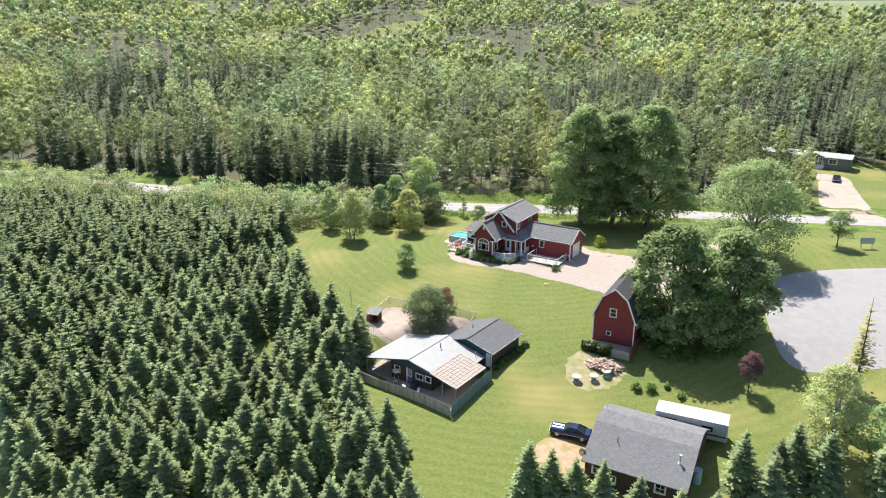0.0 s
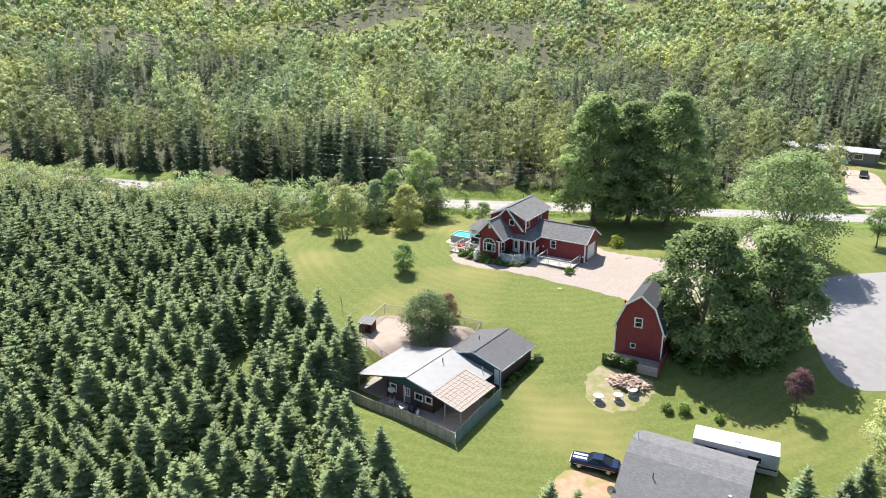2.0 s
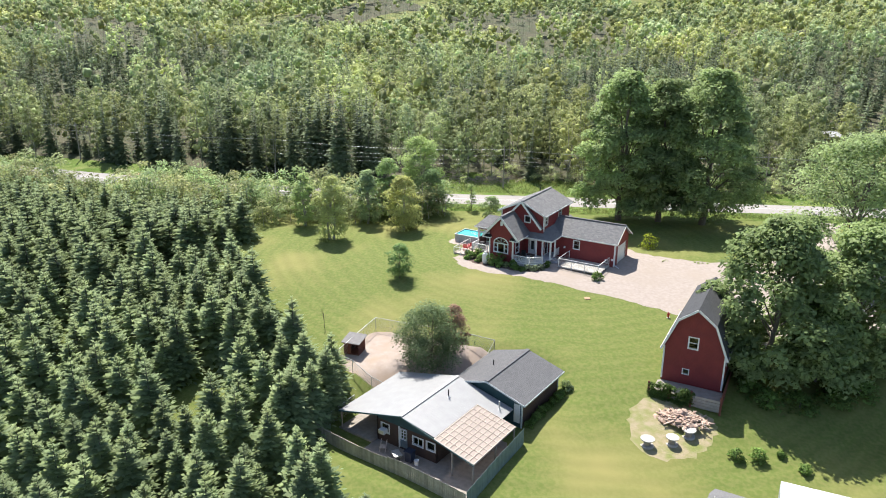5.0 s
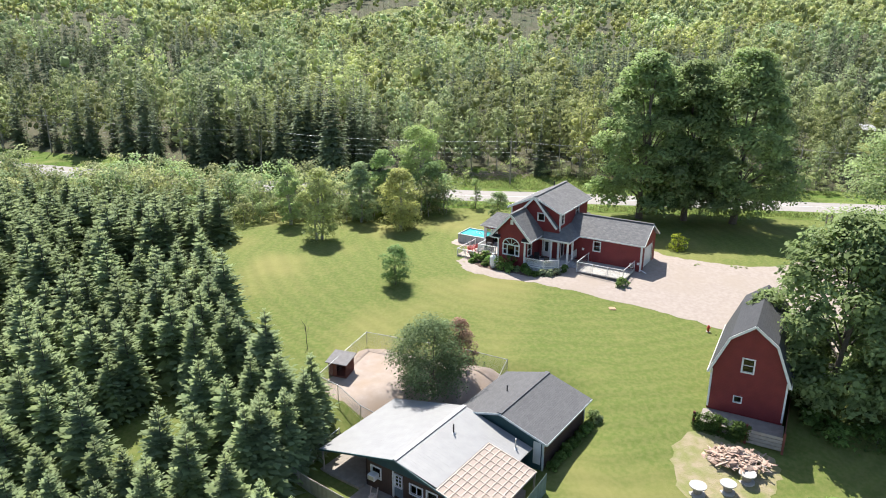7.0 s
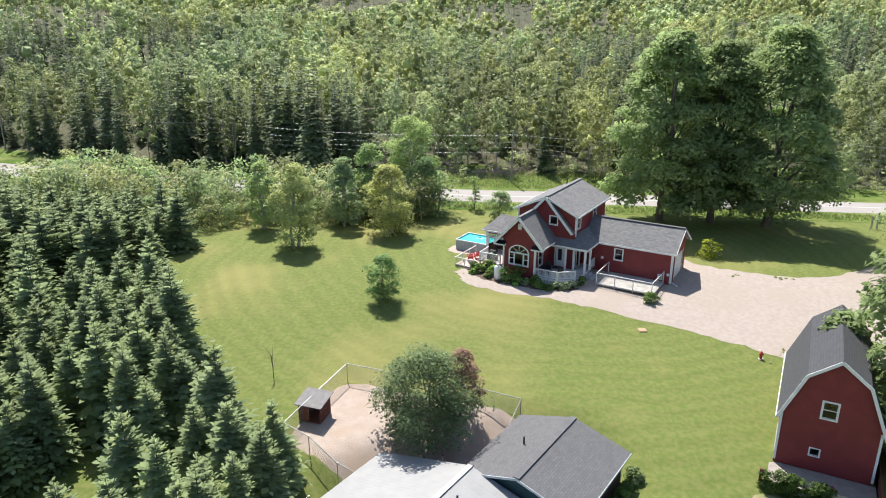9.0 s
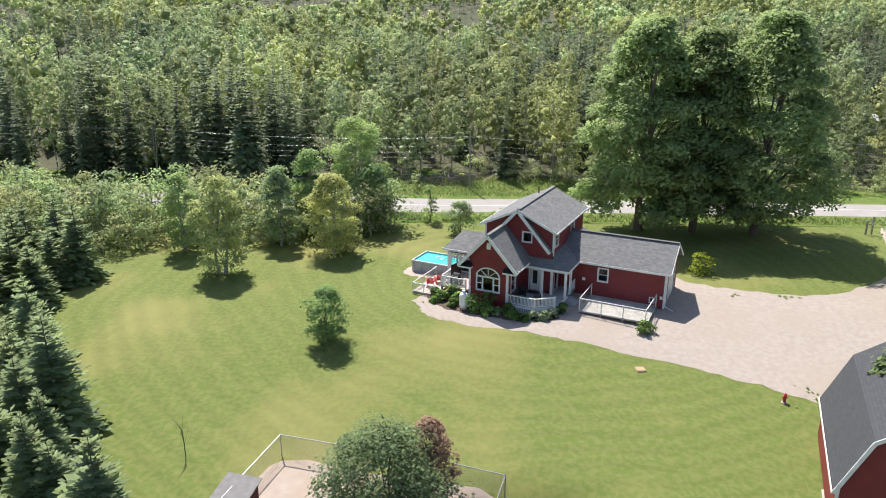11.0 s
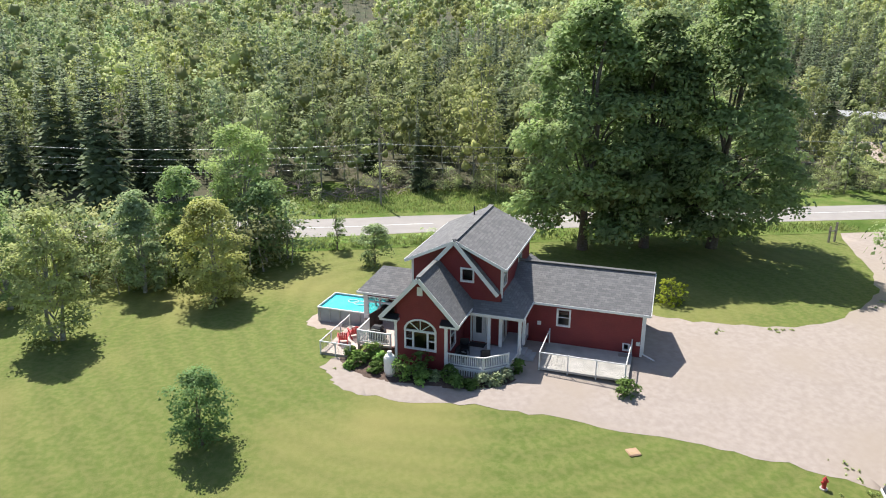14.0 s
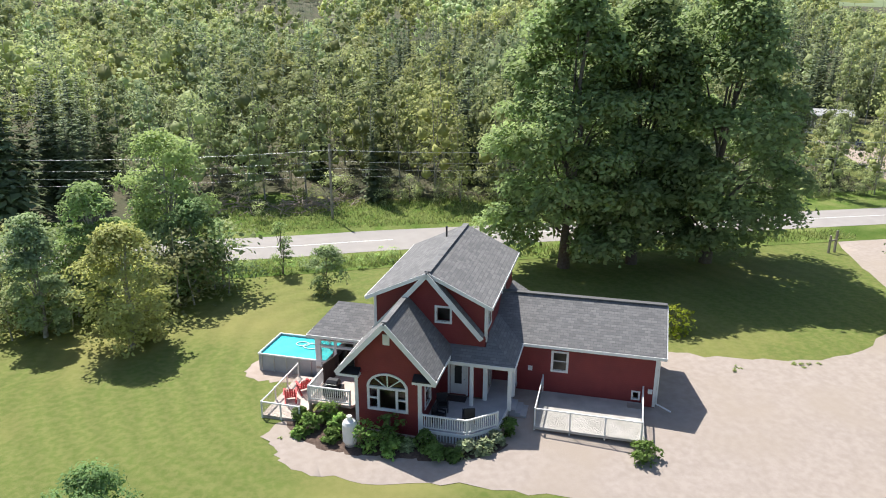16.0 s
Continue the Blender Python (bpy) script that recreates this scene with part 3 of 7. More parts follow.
def shingles(name, along, rise, dark, mid, light):
    """Asphalt shingle courses; along: the axis of the courses; rise: metres of slope for a metre of height."""
    m = material(name, mid, 0.92, tuple(c * 0.9 for c in mid), scale=1.2)
    n, l = m.node_tree.nodes, m.node_tree.links
    b = n["Principled BSDF"]
    v = object_coord(m, along, "Z", 1.0, rise)
    br = n.new("ShaderNodeTexBrick")
    br.inputs["Scale"].default_value = 1.0
    br.inputs["Brick Width"].default_value, br.inputs["Row Height"].default_value = 0.34, 0.15
    br.inputs["Mortar Size"].default_value, br.inputs["Mortar Smooth"].default_value = 0.010, 0.3
    br.inputs["Color1"].default_value, br.inputs["Color2"].default_value, br.inputs["Mortar"].default_value = (*dark, 1), (*light, 1), (*[c * 0.5 for c in dark], 1)
    l.new(v, br.inputs["Vector"])
    old = b.inputs["Base Color"].links[0].from_socket
    mx = n.new("ShaderNodeMix")
    mx.data_type = "RGBA"
    mx.inputs[0].default_value = 0.5
    l.new(old, mx.inputs[6])
    l.new(br.outputs["Color"], mx.inputs[7])
    l.new(mx.outputs[2], b.inputs["Base Color"])
    bu = n.new("ShaderNodeBump")
    bu.inputs["Strength"].default_value, bu.inputs["Distance"].default_value = 0.6, 0.02
    bu.invert = True
    l.new(br.outputs["Fac"], bu.inputs["Height"])
    l.new(bu.outputs[0], b.inputs["Normal"])
    return m


def boards(name, colour, second, axis, pitch, depth=0.012, rough=0.6, scale=1.3, metal=0.0):
    """Lapped or upright boarding: a saw-tooth relief every pitch metres along one of the object's axes."""
    m = material(name, colour, rough, second, scale=scale, metal=metal)
    n, l = m.node_tree.nodes, m.node_tree.links
    tc, sp = n.new("ShaderNodeTexCoord"), n.new("ShaderNodeSeparateXYZ")
    l.new(tc.outputs["Object"], sp.inputs[0])
    d, fr = n.new("ShaderNodeMath"), n.new("ShaderNodeMath")
    d.operation, fr.operation = "DIVIDE", "FRACT"
    d.inputs[1].default_value = pitch
    l.new(sp.outputs["XYZ".index(axis)], d.inputs[0])
    l.new(d.outputs[0], fr.inputs[0])
    bu = n.new("ShaderNodeBump")
    bu.inputs["Strength"].default_value, bu.inputs["Distance"].default_value = 0.8, depth
    bu.invert = axis == "Z"
    l.new(fr.outputs[0], bu.inputs["Height"])
    l.new(bu.outputs[0], n["Principled BSDF"].inputs["Normal"])
    return m


def glass(name):
    m = bpy.data.materials.new(name)
    m.use_nodes = True
    n, l = m.node_tree.nodes, m.node_tree.links
    n.remove(n["Principled BSDF"])
    fr, tr, gl, mx = n.new("ShaderNodeFresnel"), n.new("ShaderNodeBsdfTransparent"), n.new("ShaderNodeBsdfGlossy"), n.new("ShaderNodeMixShader")
    fr.inputs["IOR"].default_value = 1.6
    tr.inputs["Color"].default_value = (0.72, 0.78, 0.76, 1)
    gl.inputs["Roughness"].default_value = 0.02
    l.new(fr.outputs[0], mx.inputs[0])
    l.new(tr.outputs[0], mx.inputs[1])
    l.new(gl.outputs[0], mx.inputs[2])
    l.new(mx.outputs[0], n["Material Output"].inputs["Surface"])
    return m


def wire(name, colour, cover, pitch):
    """Chain link: crossed wires every pitch metres, open between."""
    m = material(name, colour, 0.5, metal=0.6)
    n, l = m.node_tree.nodes, m.node_tree.links
    tc, sp = n.new("ShaderNodeTexCoord"), n.new("ShaderNodeSeparateXYZ")
    l.new(tc.outputs["Object"], sp.inputs[0])

    def op(kind, a, c=None):
        o = n.new("ShaderNodeMath")
        o.operation = kind
        for i, s in enumerate((a, c)):
            if s is None:
                continue
            if isinstance(s, float):
                o.inputs[i].default_value = s
            else:
                l.new(s, o.inputs[i])
        return o.outputs[0]
    run = op("ADD", sp.outputs[0], sp.outputs[1])
    hits = []
    for sign in ("ADD", "SUBTRACT"):
        f = op("FRACT", op("DIVIDE", op(sign, run, sp.outputs[2]), pitch))
        hits.append(op("LESS_THAN", f, cover))
    both = op("MAXIMUM", hits[0], hits[1])
    tr, mx = n.new("ShaderNodeBsdfTransparent"), n.new("ShaderNodeMixShader")
    l.new(both, mx.inputs[0])
    l.new(tr.outputs[0], mx.inputs[1])
    l.new(n["Principled BSDF"].outputs[0], mx.inputs[2])
    l.new(mx.outputs[0], n["Material Output"].inputs["Surface"])
    return m


M_RED = boards("red_clapboard", (0.215, 0.027, 0.028), (0.185, 0.023, 0.025), "Z", 0.13)
M_SHX = shingles("shingle_courses_x", "X", 1.6, (0.115, 0.115, 0.122), (0.19, 0.188, 0.19), (0.25, 0.245, 0.245))
M_SHY = shingles("shingle_courses_y", "Y", 1.6, (0.115, 0.115, 0.122), (0.19, 0.188, 0.19), (0.25, 0.245, 0.245))
M_GLASS = glass("window_glass")
M_INSIDE = material("interior_floor", (0.16, 0.12, 0.09), 0.7)
M_DECK = material("grey_deck_boards", (0.42, 0.43, 0.45), 0.7, (0.36, 0.37, 0.40), scale=2.0)
M_WOOD = material("weathered_boards", (0.34, 0.30, 0.26), 0.85, (0.27, 0.24, 0.21), scale=2.5, bump=0.3, bump_scale=12)
M_FRESH = material("pale_decking", (0.55, 0.47, 0.42), 0.8, (0.48, 0.40, 0.35), scale=2.0)
M_STEEL = material("galvanised_pipe", (0.55, 0.56, 0.56), 0.45, metal=0.7)
M_BLACK = material("black_plastic", (0.02, 0.02, 0.022), 0.5)
M_LINK = wire("chain_link", (0.5, 0.5, 0.5), 0.13, 0.07)
M_CONC = material("concrete", (0.50, 0.48, 0.45), 0.9, (0.42, 0.40, 0.37), scale=1.2, bump=0.15, bump_scale=20, third=(0.35, 0.33, 0.30), third_scale=0.8)
M_METALDARK = material("dark_metal", (0.04, 0.04, 0.045), 0.45, metal=0.5)


def bx(bm, x0, x1, y0, y1, z0, z1, bevel=0.0):
    r = bmesh.ops.create_cube(bm, size=1, matrix=Matrix.Translation(((x0 + x1) / 2, (y0 + y1) / 2, (z0 + z1) / 2)) @ Matrix.Diagonal((x1 - x0, y1 - y0, z1 - z0, 1)))
    if bevel:
        bmesh.ops.bevel(bm, geom=list({e for v in r["verts"] for e in v.link_edges}), offset=bevel, segments=1, affect="EDGES")
    return bm


def box(name, lo, hi, mat, parent, label="", bevel=0.0):
    bm = bmesh.new()
    bx(bm, *(v for ab in zip(lo, hi) for v in ab), bevel)
    return part(name, bm, mat, parent, label)


def prism(bm, pts, shift):
    """A flat outline pushed along shift."""
    a = [bm.verts.new(p) for p in pts]
    b = [bm.verts.new(Vector(p) + Vector(shift)) for p in pts]
    bm.faces.new(a)
    bm.faces.new(list(reversed(b)))
    n = len(a)
    for i in range(n):
        bm.faces.new((a[i], b[i], b[(i + 1) % n], a[(i + 1) % n]))
    bmesh.ops.recalc_face_normals(bm, faces=bm.faces[:])
    return bm


def slab(name, pts, mat, parent, thick=0.14, label=""):
    return part(name, prism(bmesh.new(), pts, (0, 0, -thick)), mat, parent, label)


def beam(bm, p, q, w=0.12, h=0.12):
    """A bar with a square section from p to q; w across, h upright."""
    p, q = Vector(p), Vector(q)
    d = (q - p).normalized()
    side = d.cross(Vector((0, 0, 1))) if abs(d.z) < 0.98 else Vector((1, 0, 0))
    side.normalize()
    up = side.cross(d).normalized()
    vs = [bm.verts.new(c + side * sx * w / 2 + up * sy * h / 2) for c in (p, q) for sx, sy in ((-1, -1), (1, -1), (1, 1), (-1, 1))]
    for f in ((0, 1, 2, 3), (7, 6, 5, 4), (0, 4, 5, 1), (1, 5, 6, 2), (2, 6, 7, 3), (3, 7, 4, 0)):
        bm.faces.new([vs[i] for i in f])
    return bm


def bar(name, p, q, mat, parent, w=0.12, h=0.12, label=""):
    return part(name, beam(bmesh.new(), p, q, w, h), mat, parent, label)


def rod(name, p, q, r, mat, parent, sides=8, r1=None, label=""):
    v, f = tube(p, q, r, r if r1 is None else r1, sides)
    bm = bmesh.new()
    vs = [bm.verts.new(c) for c in v]
    for q4 in f:
        bm.faces.new([vs[i] for i in q4])
    bm.faces.new(vs[sides:])
    bm.faces.new(list(reversed(vs[:sides])))
    return part(name, bm, mat, parent, label)


def wall(name, plane, u0, u1, w0, w1, holes, mat, parent, thick=0.18, top=None, label=""):
    """A wall with openings through it. plane(u, w, d): u along, w up, d inward. top: a gable's further outline points from (u1, w1) to (u0, w1)."""
    bm = bmesh.new()
    us = sorted({u0, u1, *(h[0] for h in holes), *(h[1] for h in holes)})
    ws = sorted({w0, w1, *(h[2] for h in holes), *(h[3] for h in holes)})
    for a, b in zip(us, us[1:]):
        runs = []
        for c, d in zip(ws, ws[1:]):
            if any(h[0] < (a + b) / 2 < h[1] and h[2] < (c + d) / 2 < h[3] for h in holes):
                continue
            if runs and runs[-1][1] == c:
                runs[-1][1] = d
            else:
                runs.append([c, d])
        for c, d in runs:
            prism(bm, [plane(a, c, 0), plane(b, c, 0), plane(b, d, 0), plane(a, d, 0)], Vector(plane(0, 0, thick)) - Vector(plane(0, 0, 0)))
    if top:
        prism(bm, [plane(u0, w1, 0), plane(u1, w1, 0)] + [plane(u, w, 0) for u, w in top], Vector(plane(0, 0, thick)) - Vector(plane(0, 0, 0)))
    bmesh.ops.remove_doubles(bm, verts=bm.verts[:], dist=1e-4)
    return part(name, bm, mat, parent, label)


def window(plane, u0, u1, w0, w1, parent, trim=0.11, cols=1, rows=2, mat=None, name="window"):
    """A window in an opening: outer trim, sash bars and panes of glass."""
    mat = mat or M_WHITE
    bm = bmesh.new()

    def block(a, b, c, d, e0, e1):
        prism(bm, [plane(a, c, e0), plane(b, c, e0), plane(b, d, e0), plane(a, d, e0)], Vector(plane(0, 0, e1)) - Vector(plane(0, 0, e0)))
    t = trim
    block(u0 - t, u1 + t, w0 - t, w0, -0.04, 0.1)
    block(u0 - t, u1 + t, w1, w1 + t, -0.04, 0.1)
    block(u0 - t, u0, w0, w1, -0.04, 0.1)
    block(u1, u1 + t, w0, w1, -0.04, 0.1)
    frame_ob = part(name, bm, mat, parent)
    bm = bmesh.new()
    s = 0.05
    for i in range(cols + 1):
        c = u0 + (u1 - u0) * i / cols
        block(max(u0, c - s / 2), min(u1, c + s / 2), w0, w1, 0.03, 0.09)
    for j in range(rows + 1):
        c = w0 + (w1 - w0) * j / rows
        block(u0, u1, max(w0, c - s / 2), min(w1, c + s / 2), 0.035, 0.085)
    part("sash", bm, mat, frame_ob)
    for i in range(cols):
        for j in range(rows):
            a, b = u0 + (u1 - u0) * i / cols, u0 + (u1 - u0) * (i + 1) / cols
            c, d = w0 + (w1 - w0) * j / rows, w0 + (w1 - w0) * (j + 1) / rows
            bm = bmesh.new()
            bm.faces.new([bm.verts.new(plane(*p, 0.06)) for p in ((a, c), (b, c), (b, d), (a, d))])
            g = part("pane", bm, M_GLASS, frame_ob)
            g.visible_shadow = False
    return frame_ob


def px_plane(y, sign=1):
    return lambda u, w, d: (u, y + sign * d, w)


def py_plane(x, sign=1):
    return lambda u, w, d: (x + sign * d, u, w)


def railing(parent, pts, z0, high, mat, step=0.12, name="railing", post=0.1):
    """White balustrade along points: posts, a top and a bottom rail, and balusters."""
    top = empty(name)
    top.parent = parent
    for p in pts:
        box("post", (p[0] - post / 2, p[1] - post / 2, z0), (p[0] + post / 2, p[1] + post / 2, z0 + high + 0.06), mat, top)
    for a, b in zip(pts, pts[1:]):
        A, B = Vector((*a, 0)), Vector((*b, 0))
        bar("rail", A + Vector((0, 0, z0 + high)), B + Vector((0, 0, z0 + high)), mat, top, 0.09, 0.07)
        bar("rail", A + Vector((0, 0, z0 + 0.12)), B + Vector((0, 0, z0 + 0.12)), mat, top, 0.06, 0.06)
        n = max(1, int((B - A).length / step))
        base = None
        for i in range(1, n):
            p = A.lerp(B, i / n)
            if base is None:
                base = bar("baluster", (0, 0, z0 + 0.12), (0, 0, z0 + high), mat, top, 0.04, 0.04)
                base.location = p
            else:
                c = new("baluster", base.data)
                c.parent, c.location = top, p
    return top


# ---------------------------------------------------------------- the red house
HOUSE = pose(21.88, 114.94, 0.0, 0, 0, -32)
house = empty("house", HOUSE, "red clapboard house with grey shingle roofs and white trim", "house")
# garage part
gf, gr_, gb = px_plane(0), py_plane(0, -1), px_plane(5.5, -1)
wall("garage_front_wall", gf, -9.2, 0, -0.3, 3.12, [(-5.75, -4.98, 1.5, 2.6), (-1.22, -0.90, 0.30, 0.70)], M_RED, house)
window(gf, -5.75, -4.98, 1.5, 2.6, house)
pet = window(gf, -1.22, -0.90, 0.30, 0.70, house, trim=0.08, rows=1, name="pet_door")
wall("garage_gable_wall", gr_, 0.0, 5.5, -0.3, 3.12, [(1.2, 4.3, -0.3, 2.4)], M_RED, house, top=[(2.75, 4.88)])
wall("garage_back_wall", gb, -9.2, 0, -0.3, 3.12, [], M_RED, house)
bm = bmesh.new()
for k in range(4):
    bx(bm, -0.09, -0.05, 1.2, 4.3, 0.02 + 0.595 * k, 0.6 + 0.595 * k)
part("garage_door", bm, M_WHITE, house, "white sectional garage door")
for a in (1.12, 4.3):
    box("door_trim", (-0.05, a, 0), (0.03, a + 0.08, 2.5), M_WHITE, house)
box("garage_vent", (0.0, 2.55, 3.75), (0.05, 2.95, 4.2), M_WHITE, house)
slab("garage_roof", [(-9.3, -0.38, 3.16), (0.38, -0.38, 3.16), (0.38, 2.75, 5.02), (-9.3, 2.75, 5.02)], M_SHX, house)
slab("garage_roof", [(-9.3, 5.88, 3.16), (-9.3, 2.75, 5.02), (0.38, 2.75, 5.02), (0.38, 5.88, 3.16)], M_SHX, house)
bar("ridge_cap", (-9.2, 2.75, 5.04), (0.38, 2.75, 5.04), M_SHX, house, 0.35, 0.05)
bar("fascia", (-7.5, -0.40, 3.06), (0.38, -0.40, 3.06), M_WHITE, house, 0.05, 0.17)
bar("fascia", (0.40, -0.38, 3.05), (0.40, 2.75, 4.91), M_WHITE, house, 0.05, 0.17)
bar("fascia", (0.40, 5.88, 3.05), (0.40, 2.75, 4.91), M_WHITE, house, 0.05, 0.17)
box("corner_board", (-0.14, -0.025, -0.1), (0.025, 0.14, 3.05), M_WHITE, house)
rod("downspout", (0.07, -0.06, 3.0), (0.07, -0.06, 0.15), 0.045, M_WHITE, house)
rod("downspout", (0.07, -0.06, 0.15), (0.85, -0.55, 0.04), 0.045, M_WHITE, house)
box("wall_light", (-0.42, -0.08, 0.72), (-0.18, 0.0, 0.98), M_WHITE, house)
box("meter_box", (-7.15, -0.10, 1.35), (-6.9, 0.0, 1.6), M_WHITE, house)
# main part
mf, mr, ml, mb = px_plane(-2.3), py_plane(-9.2, -1), py_plane(-15.6, 1), px_plane(6.5, -1)
steep = lambda x: 7.72 - 1.13 * abs(x + 12.4)
wall("front_wall", mf, -15.6, -9.2, -0.3, 6.15, [(-11.25, -10.3, 0.5, 2.55), (-11.95, -11.2, 4.95, 5.75)], M_RED, house, top=[(-12.4, 7.6)])
gable = bmesh.new()
for a, b, c, d in ((-15.2, -11.95, 4.1, None), (-11.95, -11.2, None, 4.95), (-11.2, -9.25, 4.1, None)):
    lo = 3.4
    if d:
        prism(gable, [(a, -2.5, lo), (b, -2.5, lo), (b, -2.5, d), (a, -2.5, d)], (0, 0.2, 0))
        prism(gable, [(a, -2.5, 5.75), (b, -2.5, 5.75), (b, -2.5, steep(b)), (a, -2.5, steep(a))], (0, 0.2, 0))
    elif b < -11:
        prism(gable, [(a, -2.5, lo), (b, -2.5, lo), (b, -2.5, steep(b)), (-12.4, -2.5, 7.7), (a, -2.5, steep(a))], (0, 0.2, 0))
    else:
        prism(gable, [(a, -2.5, lo), (b, -2.5, lo), (b, -2.5, steep(b)), (a, -2.5, steep(a))], (0, 0.2, 0))
part("steep_gable", gable, M_RED, house)
window(px_plane(-2.5), -11.95, -11.2, 4.95, 5.75, house, rows=1)
wall("right_wall", mr, -2.3, 6.5, -0.3, 6.2, [(-1.95, -1.15, 4.65, 5.85), (2.6, 3.5, 4.75, 5.75), (-1.7, -0.8, 0.5, 2.5)], M_RED, house)
window(mr, -1.95, -1.15, 4.65, 5.85, house)
window(mr, 2.6, 3.5, 4.75, 5.75, house)
window(mr, -1.7, -0.8, 0.5, 2.5, house, rows=1, name="side_door")
wall("left_wall", ml, -2.3, 6.5, -0.3, 6.2, [(-1.6, -0.7, 4.7, 5.8)], M_RED, house)
window(ml, -1.6, -0.7, 4.7, 5.8, house)
wall("back_wall", mb, -15.6, -9.2, -0.3, 6.15, [], M_RED, house, top=[(-12.4, 7.6)])
box("inner_floor", (-15.5, -6.0, 0.3), (-9.3, 6.4, 0.45), M_INSIDE, house)
box("upper_floor", (-15.5, -2.2, 3.5), (-9.3, 6.4, 3.65), M_INSIDE, house)
slab("main_roof", [(-12.4, -2.75, 7.80), (-12.4, 6.9, 7.80), (-8.85, 6.9, 6.13), (-8.85, -2.75, 6.13)], M_SHY, house)
slab("main_roof", [(-12.4, 6.9, 7.80), (-12.4, -2.75, 7.80), (-15.95, -2.75, 6.13), (-15.95, 6.9, 6.13)], M_SHY, house)
bar("ridge_cap", (-12.4, -2.7, 7.82), (-12.4, 6.9, 7.82), M_SHY, house, 0.35, 0.05)
for s in (-1, 1):
    bar("fascia", (-12.4, -2.77, 7.68), (-12.4 + 3.55 * s, -2.77, 6.01), M_WHITE, house, 0.05, 0.2)
    bar("fascia", (-12.4 + 3.57 * s, -2.75, 6.04), (-12.4 + 3.57 * s, 6.9, 6.04), M_WHITE, house, 0.05, 0.16)
    # steep rake that stands proud of the gable
    x1 = -12.4 + 3.05 * s
    bm = prism(bmesh.new(), [(-12.4, -2.95, 7.86), (x1, -2.95, steep(x1) + 0.12), (x1, -2.95, steep(x1) - 0.05), (-12.4, -2.95, 7.66)], (0, 0.62, 0))
    part("rake_roof", bm, M_SHY, house)
    bar("rake_board", (-12.4, -2.975, 7.70), (x1, -2.975, steep(x1)), M_WHITE, house, 0.05, 0.26)
box("corner_board", (-9.33, -2.325, 3.9), (-9.175, -2.17, 6.05), M_WHITE, house)
box("corner_board", (-15.625, -2.325, 0), (-15.47, -2.17, 6.05), M_WHITE, house)
rod("vent_pipe", (-13.3, 5.2, 7.2), (-13.3, 5.2, 8.05), 0.06, M_METALDARK, house)
# low roof over the porch
slab("porch_roof", [(-11.3, -3.45, 3.12), (-7.45, -3.45, 3.12), (-9.2, -1.70, 4.15), (-9.2, -2.5, 3.68), (-11.3, -2.5, 3.68)], M_SHX, house)
slab("porch_roof", [(-7.45, -3.45, 3.12), (-7.45, 7.0, 3.12), (-9.2, 7.0, 4.15), (-9.2, -1.70, 4.15)], M_SHY, house)
bar("fascia", (-11.2, -3.47, 3.03), (-7.45, -3.47, 3.03), M_WHITE, house, 0.05, 0.16)
bar("fascia", (-7.43, -3.47, 3.03), (-7.43, -0.4, 3.03), M_WHITE, house, 0.05, 0.16)
bar("gutter", (-7.38, 5.9, 3.05), (-7.38, 7.1, 3.05), M_WHITE, house, 0.12, 0.12)
box("porch_ceiling", (-11.8, -3.4, 2.86), (-7.5, -0.02, 2.9), M_WHITE, house)
# bay
bf = px_plane(-6.1)
ridge, eave, half, slope = 6.32, 3.42, 2.66, 1.09
wall("bay_front_wall", bf, -15.4, -11.85, -0.3, 4.35, [(-14.62, -12.66, 1.3, 3.2)], M_RED, house, top=[(-13.63, 6.2)])
wall("bay_right_wall", py_plane(-11.85, -1), -6.1, -2.3, -0.3, 4.3, [(-5.3, -4.3, 1.2, 2.7)], M_RED, house)
wall("bay_left_wall", py_plane(-15.4, 1), -6.1, -2.3, -0.3, 4.3, [], M_RED, house)
window(py_plane(-11.85, -1), -5.3, -4.3, 1.2, 2.7, house)
for s in (-1, 1):
    e = -13.63 + half * s
    pts = [(-13.63, -6.5, ridge), (-13.63, -2.4, ridge), (e, -2.4, eave), (e, -6.5, eave)]
    slab("bay_roof", pts if s > 0 else pts[::-1], M_SHY, house)
    bar("rake_board", (-13.63, -6.52, ridge - 0.14), (e, -6.52, eave - 0.14), M_WHITE, house, 0.05, 0.27)
    bar("fascia", (e + 0.02 * s, -6.5, eave - 0.1), (e + 0.02 * s, -3.4 if s > 0 else -2.4, eave - 0.1), M_WHITE, house, 0.05, 0.16)
    c = -13.63 + 1.78 * s
    ret = bmesh.new()
    x0, x1 = sorted((c - 0.35 * s, e))
    prism(ret, [(x0, -6.5, 3.32), (x1, -6.5, 3.32), (x1, -6.1, 3.55), (x0, -6.1, 3.55)], (0, 0, -0.06))
    part("cornice_return", ret, M_METALDARK, house)
    box("cornice_board", (x0, -6.52, 3.14), (x1, -6.1, 3.27), M_WHITE, house)
    x0, x1 = sorted((c - 0.16 * s, c + 0.025 * s))
    box("corner_board", (x0, -6.125, -0.1), (x1, -5.95, 3.2), M_WHITE, house)
bar("ridge_cap", (-13.63, -6.4, ridge + 0.02), (-13.63, -2.5, ridge + 0.02), M_SHY, house, 0.3, 0.05)
box("gable_vent", (-13.82, -6.15, 4.98), (-13.46, -6.1, 5.55), M_WHITE, house)
